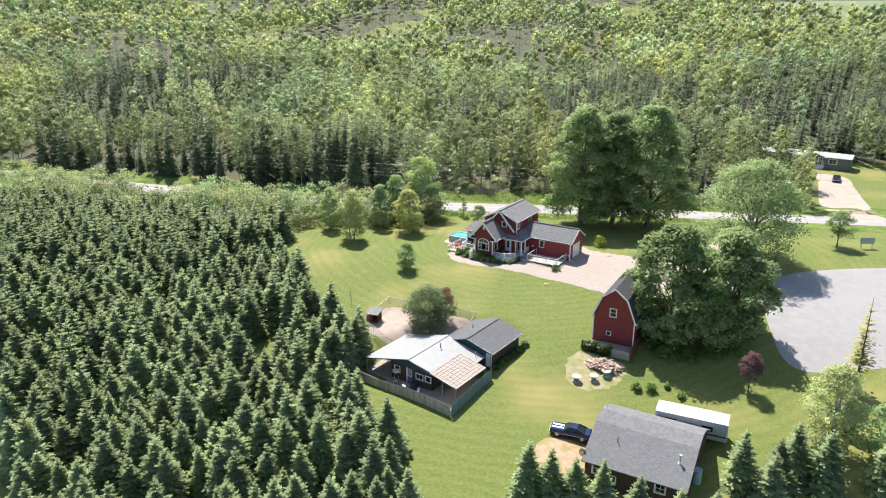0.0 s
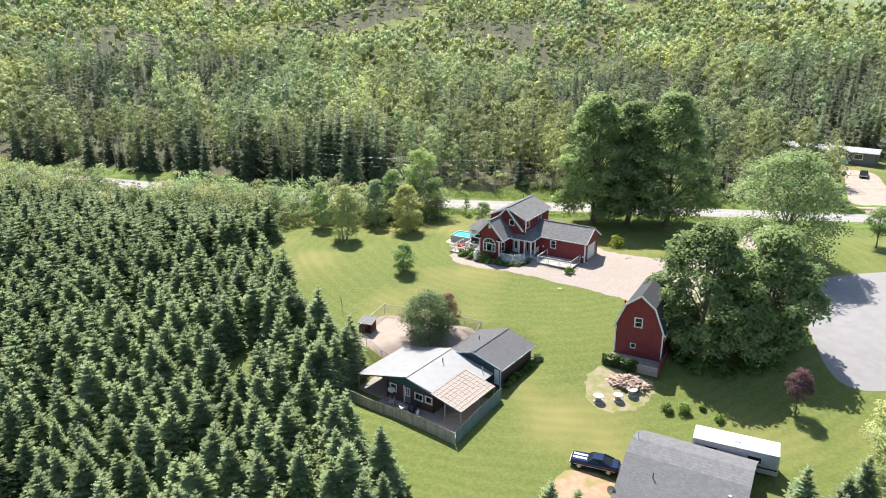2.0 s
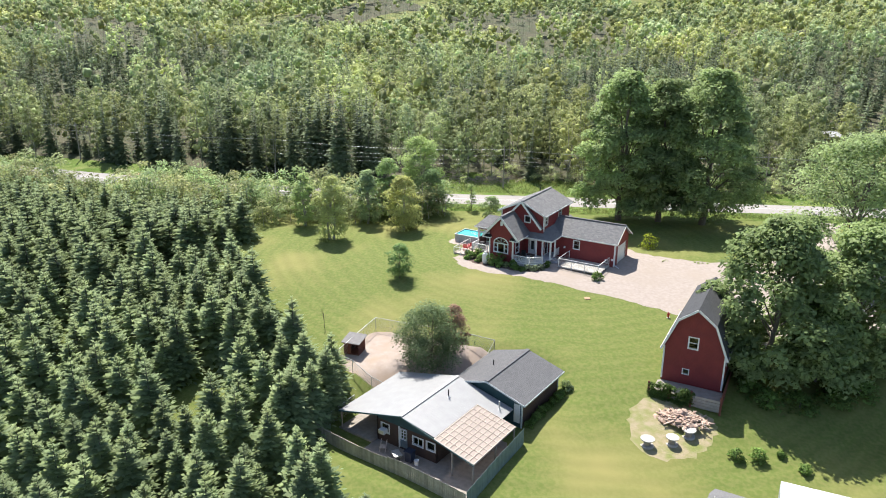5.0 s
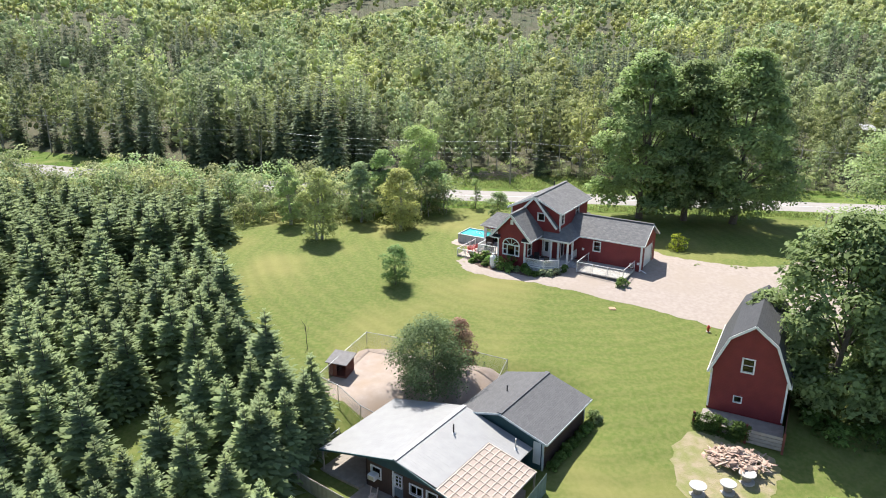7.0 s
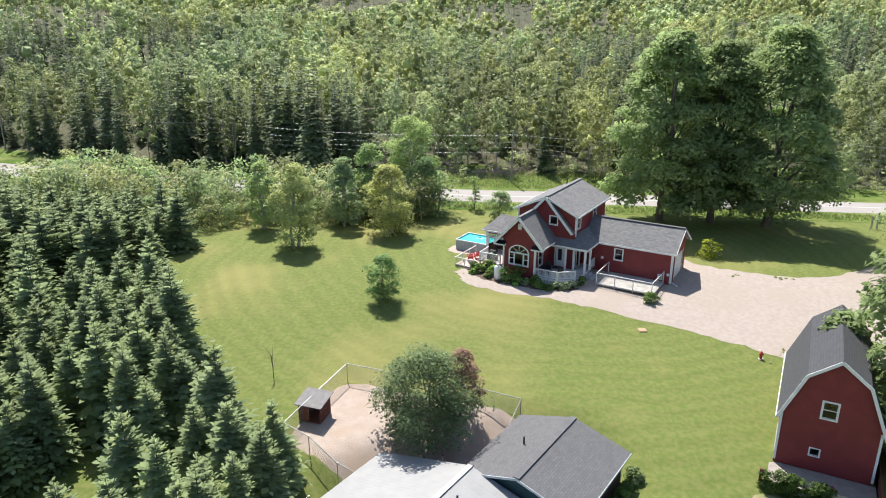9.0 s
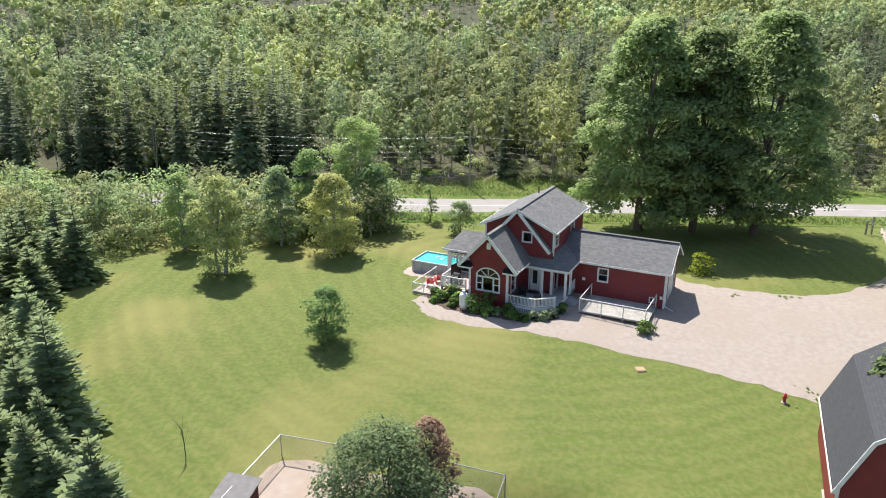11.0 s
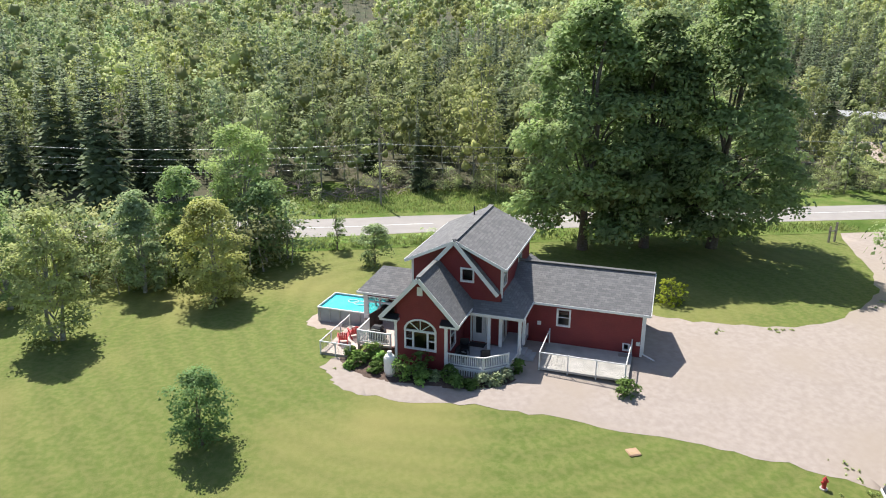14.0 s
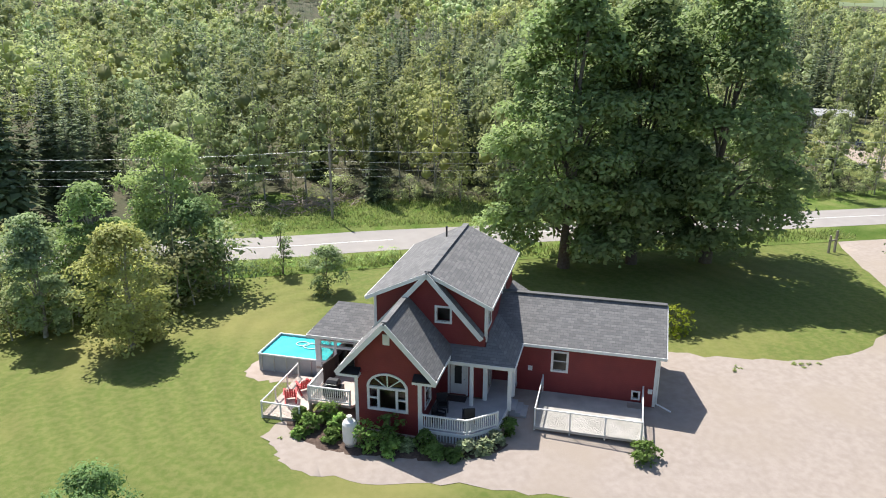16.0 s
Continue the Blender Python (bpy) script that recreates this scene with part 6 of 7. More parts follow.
def car(name, m, paint, label, stripe=None, long=4.7, wide=1.8):
    """A two-door saloon: lofted body and cabin, glass, wheels, bumpers and lamps. It points along -x."""
    c = empty(name, m, label, "car")
    L, W = long / 2, wide / 2
    bm = bmesh.new()
    secs = [(-1.0, 0.55, 0.75, 0.84), (-0.93, 0.42, 0.88, 0.95), (-0.45, 0.38, 0.93, 1.0), (0.0, 0.38, 0.92, 1.0), (0.55, 0.38, 0.95, 1.0), (0.93, 0.42, 0.93, 0.95), (1.0, 0.55, 0.82, 0.86)]
    rings = []
    for x, z0, z1, k in secs:
        w = W * k
        zz = z0 + 0.0
        rings.append([bm.verts.new(p) for p in ((x * L, -w * 0.92, zz - 0.16), (x * L, -w, zz + 0.15), (x * L, -w * 0.97, z1 - 0.12), (x * L, -w * 0.85, z1), (x * L, w * 0.85, z1), (x * L, w * 0.97, z1 - 0.12), (x * L, w, zz + 0.15), (x * L, w * 0.92, zz - 0.16))])
    for a, b in zip(rings, rings[1:]):
        for k in range(8):
            bm.faces.new((a[k], b[k], b[(k + 1) % 8], a[(k + 1) % 8]))
    bm.faces.new(rings[0])
    bm.faces.new(rings[-1][::-1])
    bmesh.ops.recalc_face_normals(bm, faces=bm.faces[:])
    part("body", bm, paint, c)
    def cabin(x0, x1, x2, x3, zb, zt, wb, wt):
        b = bmesh.new()
        lo = [b.verts.new(p) for p in ((x0, -wb, zb), (x3, -wb, zb), (x3, wb, zb), (x0, wb, zb))]
        hi = [b.verts.new(p) for p in ((x1, -wt, zt), (x2, -wt, zt), (x2, wt, zt), (x1, wt, zt))]
        b.faces.new(hi)
        for k in range(4):
            b.faces.new((lo[k], lo[(k + 1) % 4], hi[(k + 1) % 4], hi[k]))
        b.faces.new(lo[::-1])
        return b
    part("glasshouse", cabin(-0.75, -0.2, 0.75, 1.75, 0.9, 1.3, W * 0.86, W * 0.66), bpy.data.materials["car_glass"], c, "dark car windows")
    b = cabin(-0.28, -0.2, 0.75, 0.85, 1.27, 1.34, W * 0.69, W * 0.64)
    part("roof", b, paint, c)
    for s in (-1, 1):
        bar("pillar", (-0.76, s * W * 0.87, 0.9), (-0.2, s * W * 0.66, 1.31), paint, c, 0.05, 0.05)
        bar("pillar", (0.35, s * W * 0.875, 0.9), (0.4, s * W * 0.67, 1.31), paint, c, 0.06, 0.04)
        bar("pillar", (1.75, s * W * 0.86, 0.9), (0.75, s * W * 0.66, 1.31), paint, c, 0.09, 0.12)
        bar("side_trim", (-0.85 * L, s * (W + 0.005), 0.52), (0.85 * L, s * (W + 0.005), 0.52), M_STEEL, c, 0.02, 0.05)
        for x in (-0.62 * L, 0.6 * L):
            wheel = empty("wheel")
            wheel.parent = c
            rod("tyre", (x, s * (W - 0.2), 0.32), (x, s * (W + 0.01), 0.32), 0.33, M_BLACK, wheel, 18)
            rod("rim", (x, s * (W - 0.05), 0.32), (x, s * (W + 0.025), 0.32), 0.2, M_STEEL, wheel, 12)
        rod("headlight", (-L * 0.985, s * 0.6, 0.68), (-L * 1.01, s * 0.6, 0.68), 0.09, M_WHITE, c, 12)
        box("tail_light", (L * 0.985, s * 0.6 - 0.18, 0.66), (L * 1.005, s * 0.6 + 0.18, 0.78), bpy.data.materials["red_plastic"], c)
    for x in (-1.02 * L, 1.02 * L):
        box("bumper", (x - 0.05, -W * 0.9, 0.45), (x + 0.05, W * 0.9, 0.57), M_STEEL, c, bevel=0.02)
    if stripe:
        for s in (-0.28, 0.28):
            box("stripe", (-L * 0.93, s - 0.15, 0.9), (-0.8, s + 0.15, 0.936), stripe, c, "white bonnet stripe")
    return c


cg = material("car_glass", (0.02, 0.03, 0.035), 0.08)
M_NAVY = material("navy_car_paint", (0.012, 0.025, 0.075), 0.22, (0.015, 0.03, 0.085), metal=0.2)
cx0, cy0 = 14.75, 70.55
car("car", pose(cx0, cy0, float(height(cx0, cy0)) + 0.02, 0, 1.5, -20), M_NAVY, "dark blue classic coupe with white stripes parked on grass", M_WHITE)

tr = empty("camper_trailer", pose(28.9, 71.5, -6.3, 0, 0, -25), "white and grey camper trailer behind the shop", "trailer")
bm = bmesh.new()
bx(bm, -4.0, 4.0, -1.25, 1.25, 0.5, 2.8, 0.12)
part("body", bm, material("grey_trailer_panel", (0.45, 0.47, 0.5), 0.5), tr)
box("roof", (-3.98, -1.3, 2.76), (3.98, 1.3, 2.86), M_WHITE, tr, "white flat roof", bevel=0.03)
box("roof_hatch", (-0.3, -0.35, 2.86), (0.4, 0.3, 2.98), M_WHITE, tr, bevel=0.03)
for x in (-2.2, 1.8):
    box("window", (x - 0.6, -1.27, 1.6), (x + 0.6, -1.24, 2.2), cg, tr)
box("stripe", (-3.9, -1.265, 1.1), (3.9, -1.245, 1.28), M_BLACK, tr)
for x in (-0.4, 0.5):
    for s in (-1.15, 1.15):
        rod("wheel", (x, s - 0.12, 0.35), (x, s + 0.12, 0.35), 0.35, M_BLACK, tr, 16)
bar("hitch", (-5.0, 0, 0.45), (-3.9, 0, 0.5), M_METALDARK, tr, 0.12, 0.12)
rod("hitch_leg", (-4.7, 0, -0.1), (-4.7, 0, 0.5), 0.05, M_METALDARK, tr)

# small utility trailer under the spreading tree
ut = empty("utility_trailer", Matrix.Translation((33.2, 93.6, float(height(33.2, 93.6)))) @ pose(0, 0, 0, 0, 0, -30), "small pale utility trailer parked under the tree", "trailer")
box("bed", (-1.1, -0.7, 0.45), (1.1, 0.7, 0.55), M_WOOD, ut)
for y in (-0.7, 0.66):
    for z in (0.62, 0.84, 1.06):
        box("side_slat", (-1.1, y, z), (1.1, y + 0.04, z + 0.16), M_WHITE, ut)
for x in (-1.1, 1.06):
    box("end_panel", (x, -0.65, 0.55), (x + 0.04, 0.65, 1.2), M_WHITE, ut)
for y in (-0.86, 0.72):
    rod("wheel", (0, y, 0.3), (0, y + 0.14, 0.3), 0.3, M_BLACK, ut, 14)
bar("drawbar", (1.1, 0, 0.45), (2.2, 0, 0.42), M_METALDARK, ut, 0.08, 0.08)
rod("jack", (2.15, 0, -0.02), (2.15, 0, 0.45), 0.03, M_STEEL, ut)

# ---------------------------------------------------------------- white neighbour house at the lot's edge
nb = empty("white_house", pose(57.5, 76.0, -5.4, 0, 0, -20), "white sided two-storey house beside the lot", "house")
M_WSIDE = boards("white_siding", (0.66, 0.70, 0.74), (0.6, 0.64, 0.68), "Z", 0.12)
nf = px_plane(0)
wall("front_wall", nf, 0, 9, -0.5, 5.4, [(1.2, 2.2, 1.0, 2.3), (1.2, 2.2, 3.6, 4.8)], M_WSIDE, nb)
wall("left_wall", py_plane(0, 1), 0, 10, -0.5, 5.4, [(1.0, 2.0, 3.6, 4.8), (4.0, 5.0, 3.6, 4.8), (2.2, 3.2, 0.2, 2.2), (6, 7, 1, 2.3)], M_WSIDE, nb, top=[(5, 8.2)])
for u0, u1, w0, w1 in ((1.0, 2.0, 3.6, 4.8), (4.0, 5.0, 3.6, 4.8), (2.2, 3.2, 0.2, 2.2), (6, 7, 1, 2.3)):
    window(py_plane(0, 1), u0, u1, w0, w1, nb)
for w0, w1 in ((1.0, 2.3), (3.6, 4.8)):
    window(nf, 1.2, 2.2, w0, w1, nb)
slab("roof", [(-0.4, -0.4, 5.4), (9.4, -0.4, 5.4), (9.4, 5, 8.4), (-0.4, 5, 8.4)], M_SHX, nb)
slab("roof", [(-0.4, 10.4, 5.4), (-0.4, 5, 8.4), (9.4, 5, 8.4), (9.4, 10.4, 5.4)], M_SHX, nb)


# ---------------------------------------------------------------- roadside, thickets and single trees
strip("verge", ROAD_LINE + [(300, 99)], 5.0, 0.03, M_ROUGH, "long green grass on the near side of the road", "verge", offset=5.6)
strip("verge", ROAD_LINE + [(300, 99)], 9.0, 0.03, M_ROUGH, "long green grass on the far side of the road", "verge", offset=-7.6)
strip("road_line", ROAD_LINE + [(300, 99)], 0.14, 0.105, M_WHITE, "faded pale line along the middle of the road", "road marking")
drape("rough_clearing", [(-4, 157), (-3, 168), (6, 170), (14, 165), (26, 162), (34, 158), (30, 152.5), (12, 155)], 0.05, M_ROUGH, "rough green clearing by the woods", "ground", cell=3)
drape("track", [(-66, 168), (-63, 176), (-64, 186), (-61, 186), (-59.5, 176), (-62, 167)], 0.06, M_CLAY, "reddish earth track into the woods", "track")
drape("earth_patch", [house_xy(*p) for p in [(-24.3, -2.0), (-24.2, 0.4), (-23.2, 1.2), (-21.2, 0.6), (-20.4, -2.2), (-22.5, -2.7)]], 0.05, M_SAND, "bare sandy earth around the pool", "ground", ragged=0.2)

THICKET = [(-27, 134.5), (-34, 131.5), (-46, 135.5), (-72, 144), (-105, 151), (-108, 170), (-70, 160), (-63, 156.5), (-30, 149.5), (-12, 146), (-1, 144.5), (0.5, 139.5), (-6, 137), (-12, 135), (-20, 137)]
bush_t = [broad_template(400 + i, 5.2, 4.4, 11, 38, 0.18, bare=0.04, limbs=1, trunk=0.012, clump_size=0.27) for i in range(5)]
tang = np.random.default_rng(31)
bushes = []
for x in np.arange(-108, 4, 2.3):
    for y in np.arange(128, 172, 2.3):
        px, py = x + tang.uniform(-1, 1), y + tang.uniform(-1, 1)
        if inside((px, py), THICKET) and in_view(px, py) and not (-70 < px < -60 and py > 150):
            edge = 0.6 if py < 137 else 1.0
            tint = np.array([0.80, 0.92, 0.80]) * tang.uniform(0.5, 1.1) * np.array([tang.uniform(0.9, 1.2), 1, 1])
            bushes.append((px, py, int(tang.integers(5)), tang.uniform(0.75, 1.35) * edge, tint))
plant_field("thicket", bush_t, bushes, M_WOODS, M_BIRCHBARK, "dense green alder and birch thicket along the road", "thicket", 12)
low = []
for x in np.arange(-6, 110, 1.5):
    for k in range(3):
        px = x + tang.uniform(-0.7, 0.7)
        py = float(np.interp(px, [p[0] for p in ROAD_LINE], [p[1] for p in ROAD_LINE])) + 9.5 + 3.2 * k + tang.uniform(-1.5, 1.5)
        if inside((px, py), HOME_YARD) or inside((px, py), CLEARING) and tang.random() < 0.9:
            continue
        low.append((px, py, int(tang.integers(5)), tang.uniform(0.25, 0.65), np.array([0.95, 1.0, 0.9]) * tang.uniform(0.75, 1.25)))
for x in np.arange(4, 24, 1.0):
    py = float(np.interp(x, [p[0] for p in ROAD_LINE], [p[1] for p in ROAD_LINE])) - 7.0 + tang.uniform(-0.8, 0.8)
    low.append((x, py, int(tang.integers(5)), tang.uniform(0.16, 0.3), np.array([0.9, 1.1, 0.8]) * tang.uniform(0.8, 1.2)))
plant_field("undergrowth", bush_t, low, M_WOODS, M_BARK, "low green undergrowth at the edge of the woods", "undergrowth", 13)
# tall grass in the verges and clearing
blades = Cloud()
gn = 16000
gxs = tang.uniform(-6, 60, gn)
gys = np.interp(gxs, [p[0] for p in ROAD_LINE], [p[1] for p in ROAD_LINE]) + np.where(tang.random(gn) < 0.72, tang.uniform(4.6, 14, gn), tang.uniform(-7.5, -4.6, gn))
gh_ = tang.uniform(0.15, 0.5, gn)
ga = tang.uniform(0, 6.28, gn)
gz_ = height(gxs, gys)
dx, dy = np.cos(ga) * 0.08, np.sin(ga) * 0.08
lean_x, lean_y = tang.uniform(-0.25, 0.25, gn), tang.uniform(-0.25, 0.25, gn)
gv = np.stack([np.stack([gxs - dx, gys - dy, gz_ - 0.05], 1), np.stack([gxs + dx, gys + dy, gz_ - 0.05], 1), np.stack([gxs + lean_x + dx * 0.2, gys + lean_y + dy * 0.2, gz_ + gh_], 1), np.stack([gxs + lean_x - dx * 0.2, gys + lean_y - dy * 0.2, gz_ + gh_ * 0.9], 1)], 1).reshape(-1, 3)
blades.add(gv, np.arange(4 * gn).reshape(gn, 4), np.repeat(tang.uniform(0.4, 0.8, (gn, 1)), 4, 0) * np.array([1.0, 1.1, 0.75]))
tagged(new("tall_grass", blades.mesh("tall_grass", M_WOODS)), "tall green grass in the road verges", "grass", kind="stuff")

BIRCH = (M_BIRCHBARK, M_WOODS)
SINGLE = [
    ("birch_tree", (-17.0, 126.9), 9.6, 5.6, 46, 60, 0.24, (0.95, 0.98, 0.8), BIRCH, "broad birch with light green leaves at the lawn's edge", 0.03),
    ("birch_tree", (-6.7, 132.3), 8.4, 6.0, 46, 60, 0.24, (1.0, 0.98, 0.7), BIRCH, "yellowish green birch at the lawn's edge", 0.03),
    ("poplar_tree", (-12.6, 135.8), 8.6, 4.2, 40, 60, 0.24, (0.72, 0.85, 0.85), BIRCH, "slim grey-green poplar at the lawn's edge", 0.03),
    ("ash_tree", (-2.6, 141.6), 7.6, 5.2, 40, 60, 0.24, (0.55, 0.72, 0.6), BIRCH, "dark green rounded tree near the road", 0.03),
    ("ash_tree", (-4.4, 146.2), 12.6, 7.2, 50, 60, 0.28, (0.85, 1.0, 0.75), BIRCH, "tall round-headed green tree by the road", 0.3),
    ("ash_tree", (-9.5, 141.0), 9.5, 5.2, 44, 60, 0.26, (0.72, 0.9, 0.7), BIRCH, "green tree in the roadside clump", 0.06),
    ("birch_tree", (-22.3, 134.2), 8.5, 4.0, 36, 50, 0.24, (0.85, 1.0, 0.8), BIRCH, "narrow green birch at the thicket's edge", 0.05),
    ("young_tree", (-6.2, 111.7), 4.5, 3.5, 30, 60, 0.15, (0.62, 0.82, 0.7), (M_BARK, M_LEAF), "young round-headed tree alone on the lawn", 0.14),
    ("apple_tree", (-2.1, 92.4), 6.6, 7.2, 70, 80, 0.17, (0.50, 0.55, 0.60), (M_BARK, M_LEAF), "grey-green apple tree in the dog run", 0.08),
    ("plum_tree", (0.4, 94.4), 5.4, 3.2, 26, 60, 0.15, (1.0, 0.55, 0.9), (M_BARK, M_LEAF), "reddish plum tree beside the apple tree", 0.1),
    ("red_maple", (38.7, 79.2), 5.6, 2.9, 24, 55, 0.16, (0.62, 0.28, 0.68), (M_BARK, M_LEAF), "young purple-leaved tree on the lawn", 0.38),
    ("young_tree", (7.2, 138.4), 3.8, 3.6, 24, 50, 0.17, (1.1, 1.15, 1.3), (M_BARK, M_LEAF), "small pale green tree near the road", 0.1),
    ("young_tree", (4.2, 143.8), 4.6, 2.2, 16, 30, 0.16, (1.1, 1.15, 1.1), (M_BARK, M_LEAF), "thin young tree in the verge", 0.1),
    ("birch_tree", (43.4, 68.4), 10.5, 7.0, 46, 60, 0.25, (0.95, 0.98, 0.85), BIRCH, "spreading birch behind the trailer", 0.1),
    ("birch_tree", (49.0, 66.0), 8.0, 6.5, 40, 60, 0.25, (0.6, 0.8, 0.65), BIRCH, "dark green birch behind the trailer", 0.1),
    ("young_tree", (72.0, 122.5), 7.0, 5.0, 28, 50, 0.22, (0.9, 1.0, 0.9), (M_BARK, M_LEAF), "small green tree on the roadside lawn", 0.35),
]
for k, (nm, at, tall, wide, clumps, count, size, tint, mats, label, bare) in enumerate(SINGLE):
    tree_thing(nm, broad_template(500 + k, tall, wide, int(clumps * 1.6), int(count * 2.2), size * 0.56, bare=bare, limbs=7, trunk=0.016, clump_size=0.165 if clumps > 35 else 0.19, stems=2 if "birch" in nm else 1), mats, at, label, "tree", tint=np.array(tint))
# thin bare sapling and sparse larch
wood = Cloud()
sr = np.random.default_rng(8)
wood.add(*tube((0, 0, -0.3), (0, 0, 1.6), 0.035, 0.02, 5), 1.0)
for k in range(9):
    p = np.array([0, 0, 0.5 + 0.15 * k])
    q = p + (sr.uniform(-0.5, 0.5), sr.uniform(-0.5, 0.5), sr.uniform(0.9, 1.4))
    wood.add(*tube(p, q, 0.016, 0.006, 4), 1.0)
bare_sap = tagged(new("bare_sapling", wood.mesh("bare_sapling", M_BARK)), "thin leafless sapling on the lawn", "sapling")
bare_sap.location = (-14.0, 99.5, float(height(-14.0, 99.5)))
tree_thing("larch_tree", spruce_template(610, 13.5, 5.2, 13, 6, 3, skirt=0.2), (M_BARK, M_SPRUCE), (52.2, 79.2), "tall sparse half-bare larch by the lot", "tree", tint=np.array([1.5, 1.15, 0.8]), crown_name="needles")
for k, (x, y, s) in enumerate([(8.6, 60.2, 0.95), (10.8, 59.6, 0.9), (13.2, 59.4, 0.8), (15.8, 58.8, 0.85), (19.0, 57.2, 0.8), (22.4, 55.6, 0.8), (26.0, 55.9, 0.75), (31.2, 62.6, 0.95), (34.6, 62.0, 0.9), (33.0, 59.6, 0.9), (37.6, 64.4, 0.9), (40.0, 62.5, 0.95), (47, 71.5, 0.7), (45.8, 62.0, 0.9)]):
    c = copy_thing(mothers[k % 6], Matrix.Translation((x, y, float(height(x, y)))) @ pose(0, 0, 0, 0, 0, 50 * k))
    c.scale = (s, s, s)
    tagged(c, "bushy green spruce beside the dark shop", group="shop spruces")
for k, (x, y, s) in enumerate([(-25.4, 104.0, 0.9)]):
    c = copy_thing(mothers[k + 1], Matrix.Translation((x, y, float(height(x, y)))))
    c.scale = (s * 0.5, s * 0.5, s)
    tagged(c, "slender young spruce at the plantation's edge", group="edge spruces")
for k, (x, y, s) in enumerate([(24.6, 79.6, 1.0), (26.4, 79.4, 1.2), (28.6, 79.8, 0.6), (29.8, 78.0, 0.8)]):
    shrub(0, 0, s, 1.3 * s, "leafy garden plant in the grass", None, 1.0, 80 + k, at=(x, y))
for k, (x, y, s) in enumerate([(30.0, 86.2, 1.6), (33.0, 86.0, 1.5), (36.5, 86.4, 1.6), (28.8, 88.2, 1.4), (39.5, 87.5, 1.6)]):
    shrub(0, 0, s, 2.0 * s, "green undergrowth below the spreading tree", M_SHRUB, 0.8, 90 + k, at=(x, y), size=0.18)

# brush piles in the clearing
M_BRUSH = material("dead_brushwood", (0.40, 0.33, 0.28), 0.95, (0.30, 0.24, 0.20), scale=3.0)
for x, y in ((11.6, 164.5), (8.0, 163.0), (1.5, 165.5), (-3.0, 164.0)):
    b = empty("brush_pile", Matrix.Translation((x, y, float(height(x, y)))), "pile of dead grey-brown brushwood", "brushwood")
    sticks = [rod("stick", (-0.7, 0, 0), (1.1, 0.1 * k, 0.12 * k), 0.06, M_BRUSH, None, 4, 0.02) for k in range(3)]
    for k in range(75):
        px, py = tang.normal() * 2.0, tang.normal() * 1.1
        pz = 1.9 * math.exp(-(px ** 2 / 5 + py ** 2 / 2)) * tang.random()
        o = sticks[k] if k < 3 else new("stick", sticks[k % 3].data)
        o.parent = b
        o.matrix_basis = pose(px, py, pz, tang.uniform(-20, 20), tang.uniform(-30, 30), tang.uniform(0, 360))

# power line along the far side of the road
pole_at = [(-128, 198), (-80, 181), (-36, 168), (11.0, 158.8), (58, 152.5), (106, 144.5)]
tops = []
for x, y in pole_at:
    z = float(height(x, y))
    p = empty("power_pole", Matrix.Translation((x, y, z)), "grey wooden power pole with wires", "pole", "power poles")
    rod("mast", (0, 0, -0.5), (0, 0, 8.2), 0.15, M_WOOD, p, 8, 0.1)
    bar("crossarm", (-0.1, -0.32, 7.4), (0.1, 0.32, 7.4), M_WOOD, p, 0.1, 0.12)
    for s in (-0.28, 0, 0.28):
        rod("insulator", (s * 0.33, s, 7.45), (s * 0.33, s, 7.65), 0.04, M_WHITE, p)
    tops.append((x, y, z))
for s, hgt in ((-0.28, 7.65), (0.28, 7.5), (0, 6.4), (0.1, 5.6), (-0.1, 4.9)):
    cu = bpy.data.curves.new("power_cable", "CURVE")
    cu.dimensions, cu.bevel_depth = "3D", 0.011
    spl = cu.splines.new("POLY")
    pts = []
    for (xa, ya, za), (xb, yb, zb) in zip(tops, tops[1:]):
        for k in range(10):
            u = k / 10
            pts.append((xa + (xb - xa) * u + s * 0.33, ya + (yb - ya) * u + s, za + (zb - za) * u + hgt - 3.2 * u * (1 - u)))
    spl.points.add(len(pts) - 1)
    for q, co in zip(spl.points, pts):
        q.co = (*co, 1)
    cu.materials.append(M_STEEL)
    tagged(new("power_cable", cu), "thin pale sagging cable between the poles", "cable", "power cables")

# ---------------------------------------------------------------- the long home over the road
MH = pose(88.5, 195.5, float(height(97, 188)) - 0.1, 0, 0, -37.0)
mh = empty("mobile_home", MH, "long low grey home with white trim", "house")
M_GSIDE = boards("grey_siding", (0.17, 0.165, 0.17), (0.15, 0.145, 0.15), "Z", 0.13)
mhf = px_plane(0)
holes = [(2, 3.4, 1.3, 2.3), (6.5, 7.9, 1.3, 2.3), (12.5, 14.0, 1.3, 2.4), (15.0, 15.9, 0.8, 2.6), (17.5, 19.3, 1.3, 2.4)]
wall("front_wall", mhf, 0, 22.5, -0.6, 3.0, holes, M_GSIDE, mh)
wall("right_wall", py_plane(22.5, -1), 0, 5, -0.6, 3.0, [], M_GSIDE, mh, top=[(2.5, 3.7)])
wall("left_wall", py_plane(0, 1), 0, 5, -0.6, 3.0, [], M_GSIDE, mh, top=[(2.5, 3.7)])
wall("back_wall", px_plane(5, -1), 0, 22.5, -0.6, 3.0, [], M_GSIDE, mh)
for h in holes:
    window(mhf, *h, mh, cols=2, rows=2, trim=0.16, name="front_door" if h[0] == 15.0 else "window")
M_PALEROOF = shingles("pale_shingle", "X", 2.5, (0.36, 0.36, 0.36), (0.42, 0.42, 0.42), (0.48, 0.47, 0.47))
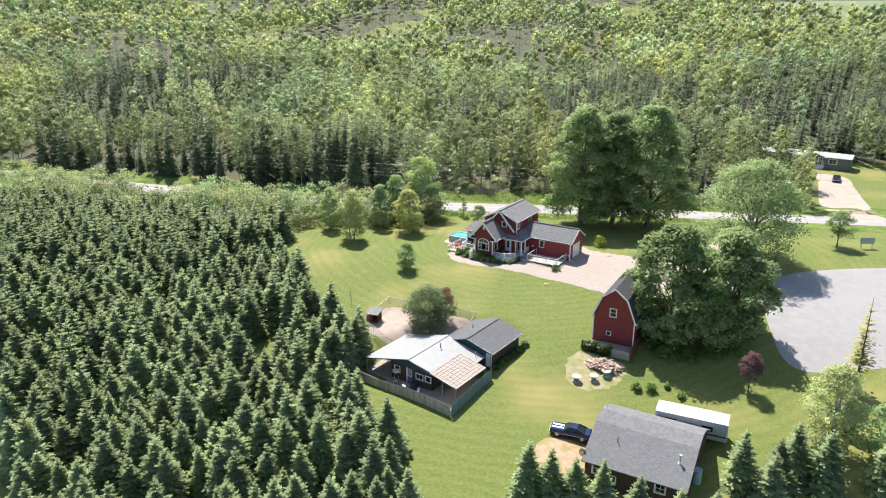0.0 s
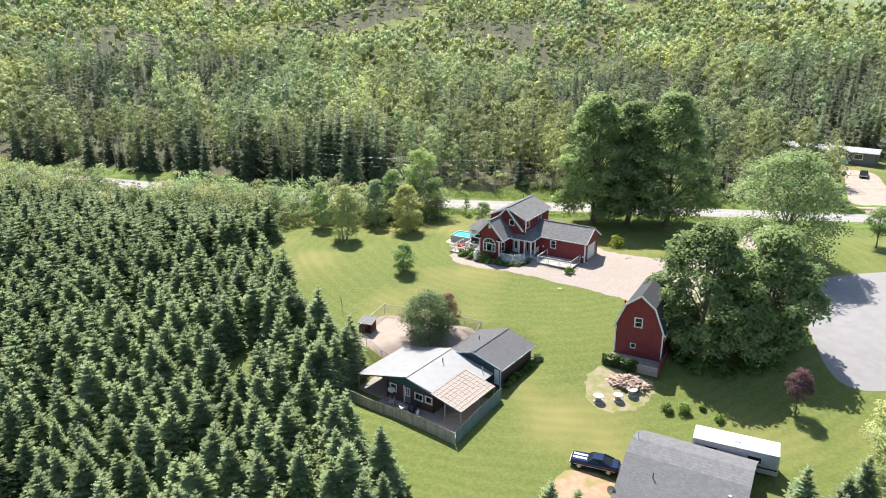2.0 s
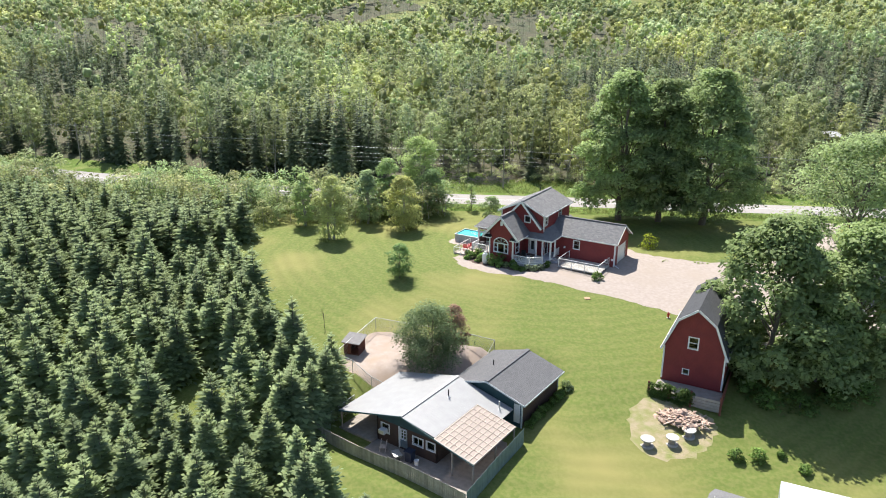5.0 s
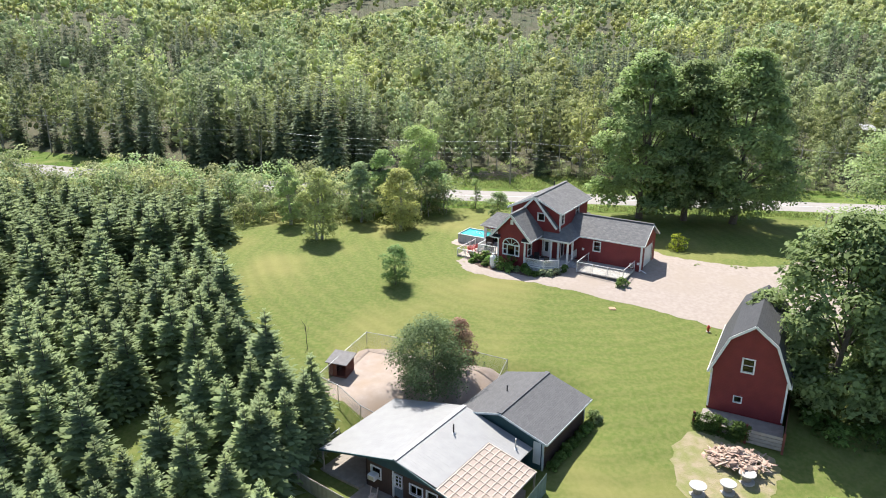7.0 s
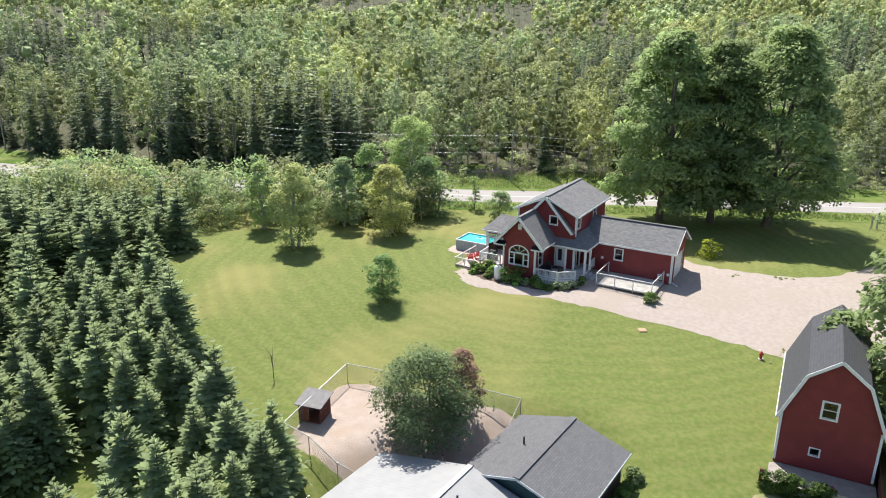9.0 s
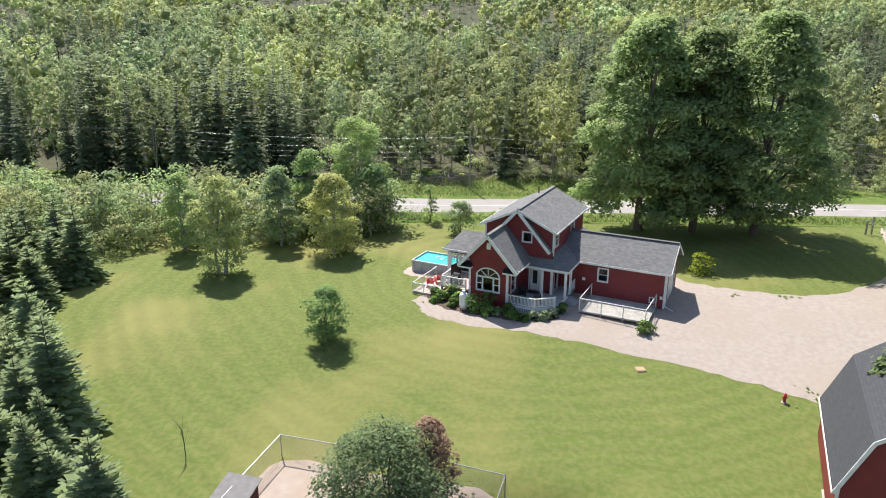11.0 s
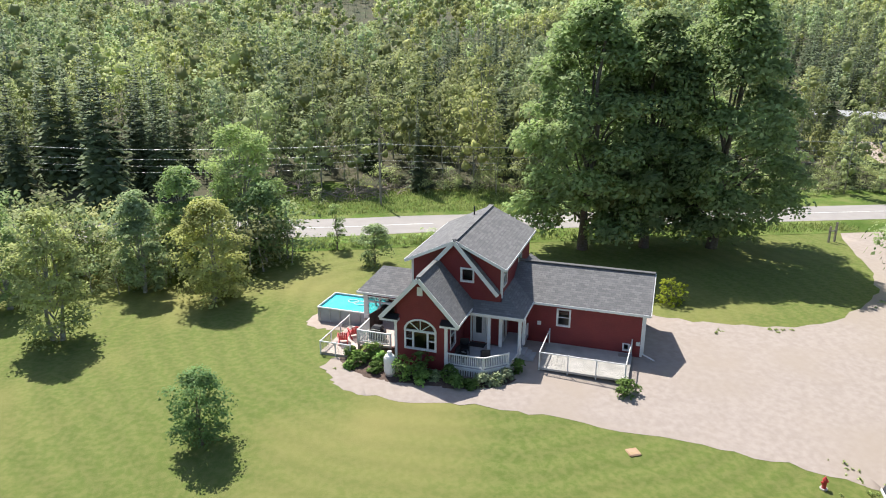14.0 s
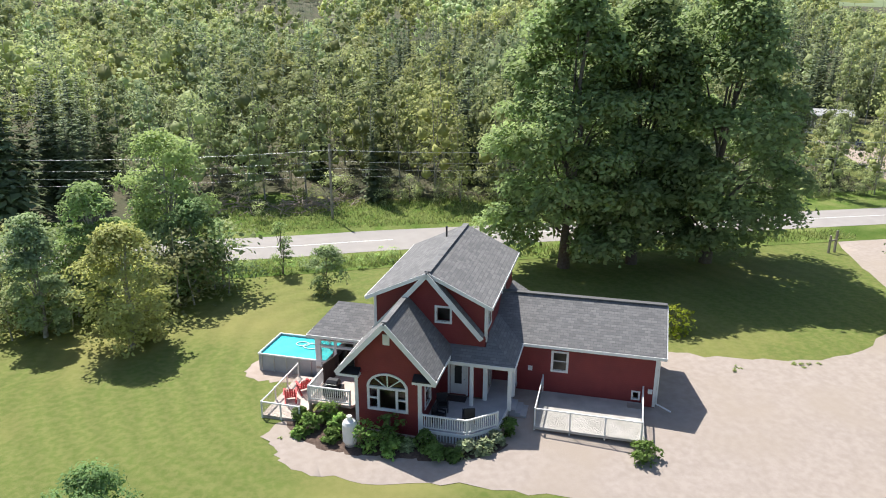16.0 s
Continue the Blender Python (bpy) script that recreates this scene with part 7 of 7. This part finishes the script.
slab("roof", [(-0.4, -0.4, 3.0), (22.9, -0.4, 3.0), (22.9, 2.5, 3.85), (-0.4, 2.5, 3.85)], M_PALEROOF, mh)
slab("roof", [(-0.4, 5.4, 3.0), (-0.4, 2.5, 3.85), (22.9, 2.5, 3.85), (22.9, 5.4, 3.0)], M_PALEROOF, mh)
prism_bm = prism(bmesh.new(), [(11.7, -0.9, 2.95), (16.7, -0.9, 2.95), (14.2, -0.9, 3.95)], (0, 0.85, 0))
part("entry_gable", prism_bm, M_GSIDE, mh)
for s in (-1, 1):
    slab("entry_roof", [(14.2, -1.1, 4.05), (14.2 + 2.8 * s, -1.1, 2.95), (14.2 + 2.8 * s, 1.5, 2.95), (14.2, 1.5, 4.05)], M_PALEROOF, mh)
    bar("rake_board", (14.2, -1.12, 3.95), (14.2 + 2.8 * s, -1.12, 2.87), M_WHITE, mh, 0.05, 0.15)
bar("fascia", (-0.4, -0.42, 2.93), (22.9, -0.42, 2.93), M_WHITE, mh, 0.05, 0.15)
for k in range(4):
    box("step", (14.7, -1.2 - 0.32 * k, -0.6), (16.3, -0.88 - 0.32 * k, 0.55 - 0.28 * k), M_WHITE, mh)
box("landing", (14.5, -0.9, -0.6), (16.5, -0.02, 0.72), M_WHITE, mh)
for x in (14.55, 16.45):
    bar("hand_rail", (x, -2.2, 0.7), (x, -0.1, 1.7), M_WHITE, mh, 0.08, 0.08)
drape("home_drive", [(82.5, 142.5), (84, 152), (93.5, 172), (97, 179.5), (102.5, 176), (99.5, 166), (95, 152), (92.5, 141)], 0.07, M_SAND, "pinkish gravel drive up to the grey home", "driveway")
car("car", pose(98.6, 173.2, float(height(98.6, 173.2)) + 0.02, 0, 0, 60), material("black_car_paint", (0.012, 0.012, 0.015), 0.25), "small black car parked on the gravel drive")

# ---------------------------------------------------------------- small things on the lawns
sb = empty("sign_board", Matrix.Translation((76.9, 121.7, float(height(76.9, 121.7)))), "plain grey sign board on two posts", "sign")
for s in (-1.0, 1.0):
    box("post", (s - 0.06, -0.06, -0.3), (s + 0.06, 0.06, 2.0), M_STEEL, sb)
box("board", (-1.3, -0.09, 0.9), (1.3, -0.065, 2.1), material("grey_panel", (0.4, 0.43, 0.45), 0.6), sb)
sg = empty("post_sign", Matrix.Translation((53.7, 133.9, float(height(53.7, 133.9)))), "weathered wooden double post by the driveway", "sign post")
for s in (-0.35, 0.35):
    box("post", (s - 0.08, -0.08, -0.3), (s + 0.08, 0.08, 1.7 + 0.4 * (s > 0)), M_WOOD, sg)
bar("crosspiece", (-0.5, 0, 1.2), (0.5, 0, 1.2), M_WOOD, sg, 0.06, 0.14)
hy = empty("hydrant", Matrix.Translation((25.1, 101.6, float(height(25.1, 101.6)))), "small red hydrant in the lawn", "hydrant")
rod("barrel", (0, 0, -0.1), (0, 0, 0.55), 0.11, bpy.data.materials["red_plastic"], hy, 10)
rod("cap", (0, 0, 0.55), (0, 0, 0.72), 0.13, bpy.data.materials["red_plastic"], hy, 10, 0.03)
rod("outlet", (-0.2, 0, 0.4), (0.2, 0, 0.4), 0.06, bpy.data.materials["red_plastic"], hy, 8)
rod("base", (0, 0, -0.05), (0, 0, 0.05), 0.2, M_CONC, hy, 10)
wc = tagged(box("well_cover", (-0.35, -0.35, -0.05), (0.35, 0.35, 0.08), M_CLAY, None, bevel=0.06), "flat earthy well cover in the lawn", "cover")
wc.location = (16.7, 106.2, float(height(16.7, 106.2)))

# -- sparse weeds on the gravel
weed_rng = np.random.default_rng(77)
weed_t = [broad_template(500 + i, 0.28, 0.7, 5, 9, 0.09, bare=0.0, plain=True, trunk=0.01) for i in range(3)]
weed_p = []
for cx, cy, n_weeds, reach in ((29.5, 117.3, 7, 0.6), (33.5, 116.4, 9, 0.7), (45.5, 118.5, 10, 1.2), (2.2, 118.2, 6, 0.6), (27.5, 101.8, 16, 1.6)):
    for _ in range(n_weeds):
        px, py = cx + weed_rng.normal() * reach * 0.5, cy + weed_rng.normal() * reach * 0.5
        weed_p.append((px, py, int(weed_rng.integers(3)), weed_rng.uniform(0.25, 0.6), np.array([1.25, 1.3, 1.0]) * weed_rng.uniform(0.8, 1.2)))
plant_field("driveway_weeds", weed_t, weed_p, M_LEAF, M_BARK, "small green weeds scattered on the gravel driveway", "weeds", 9)
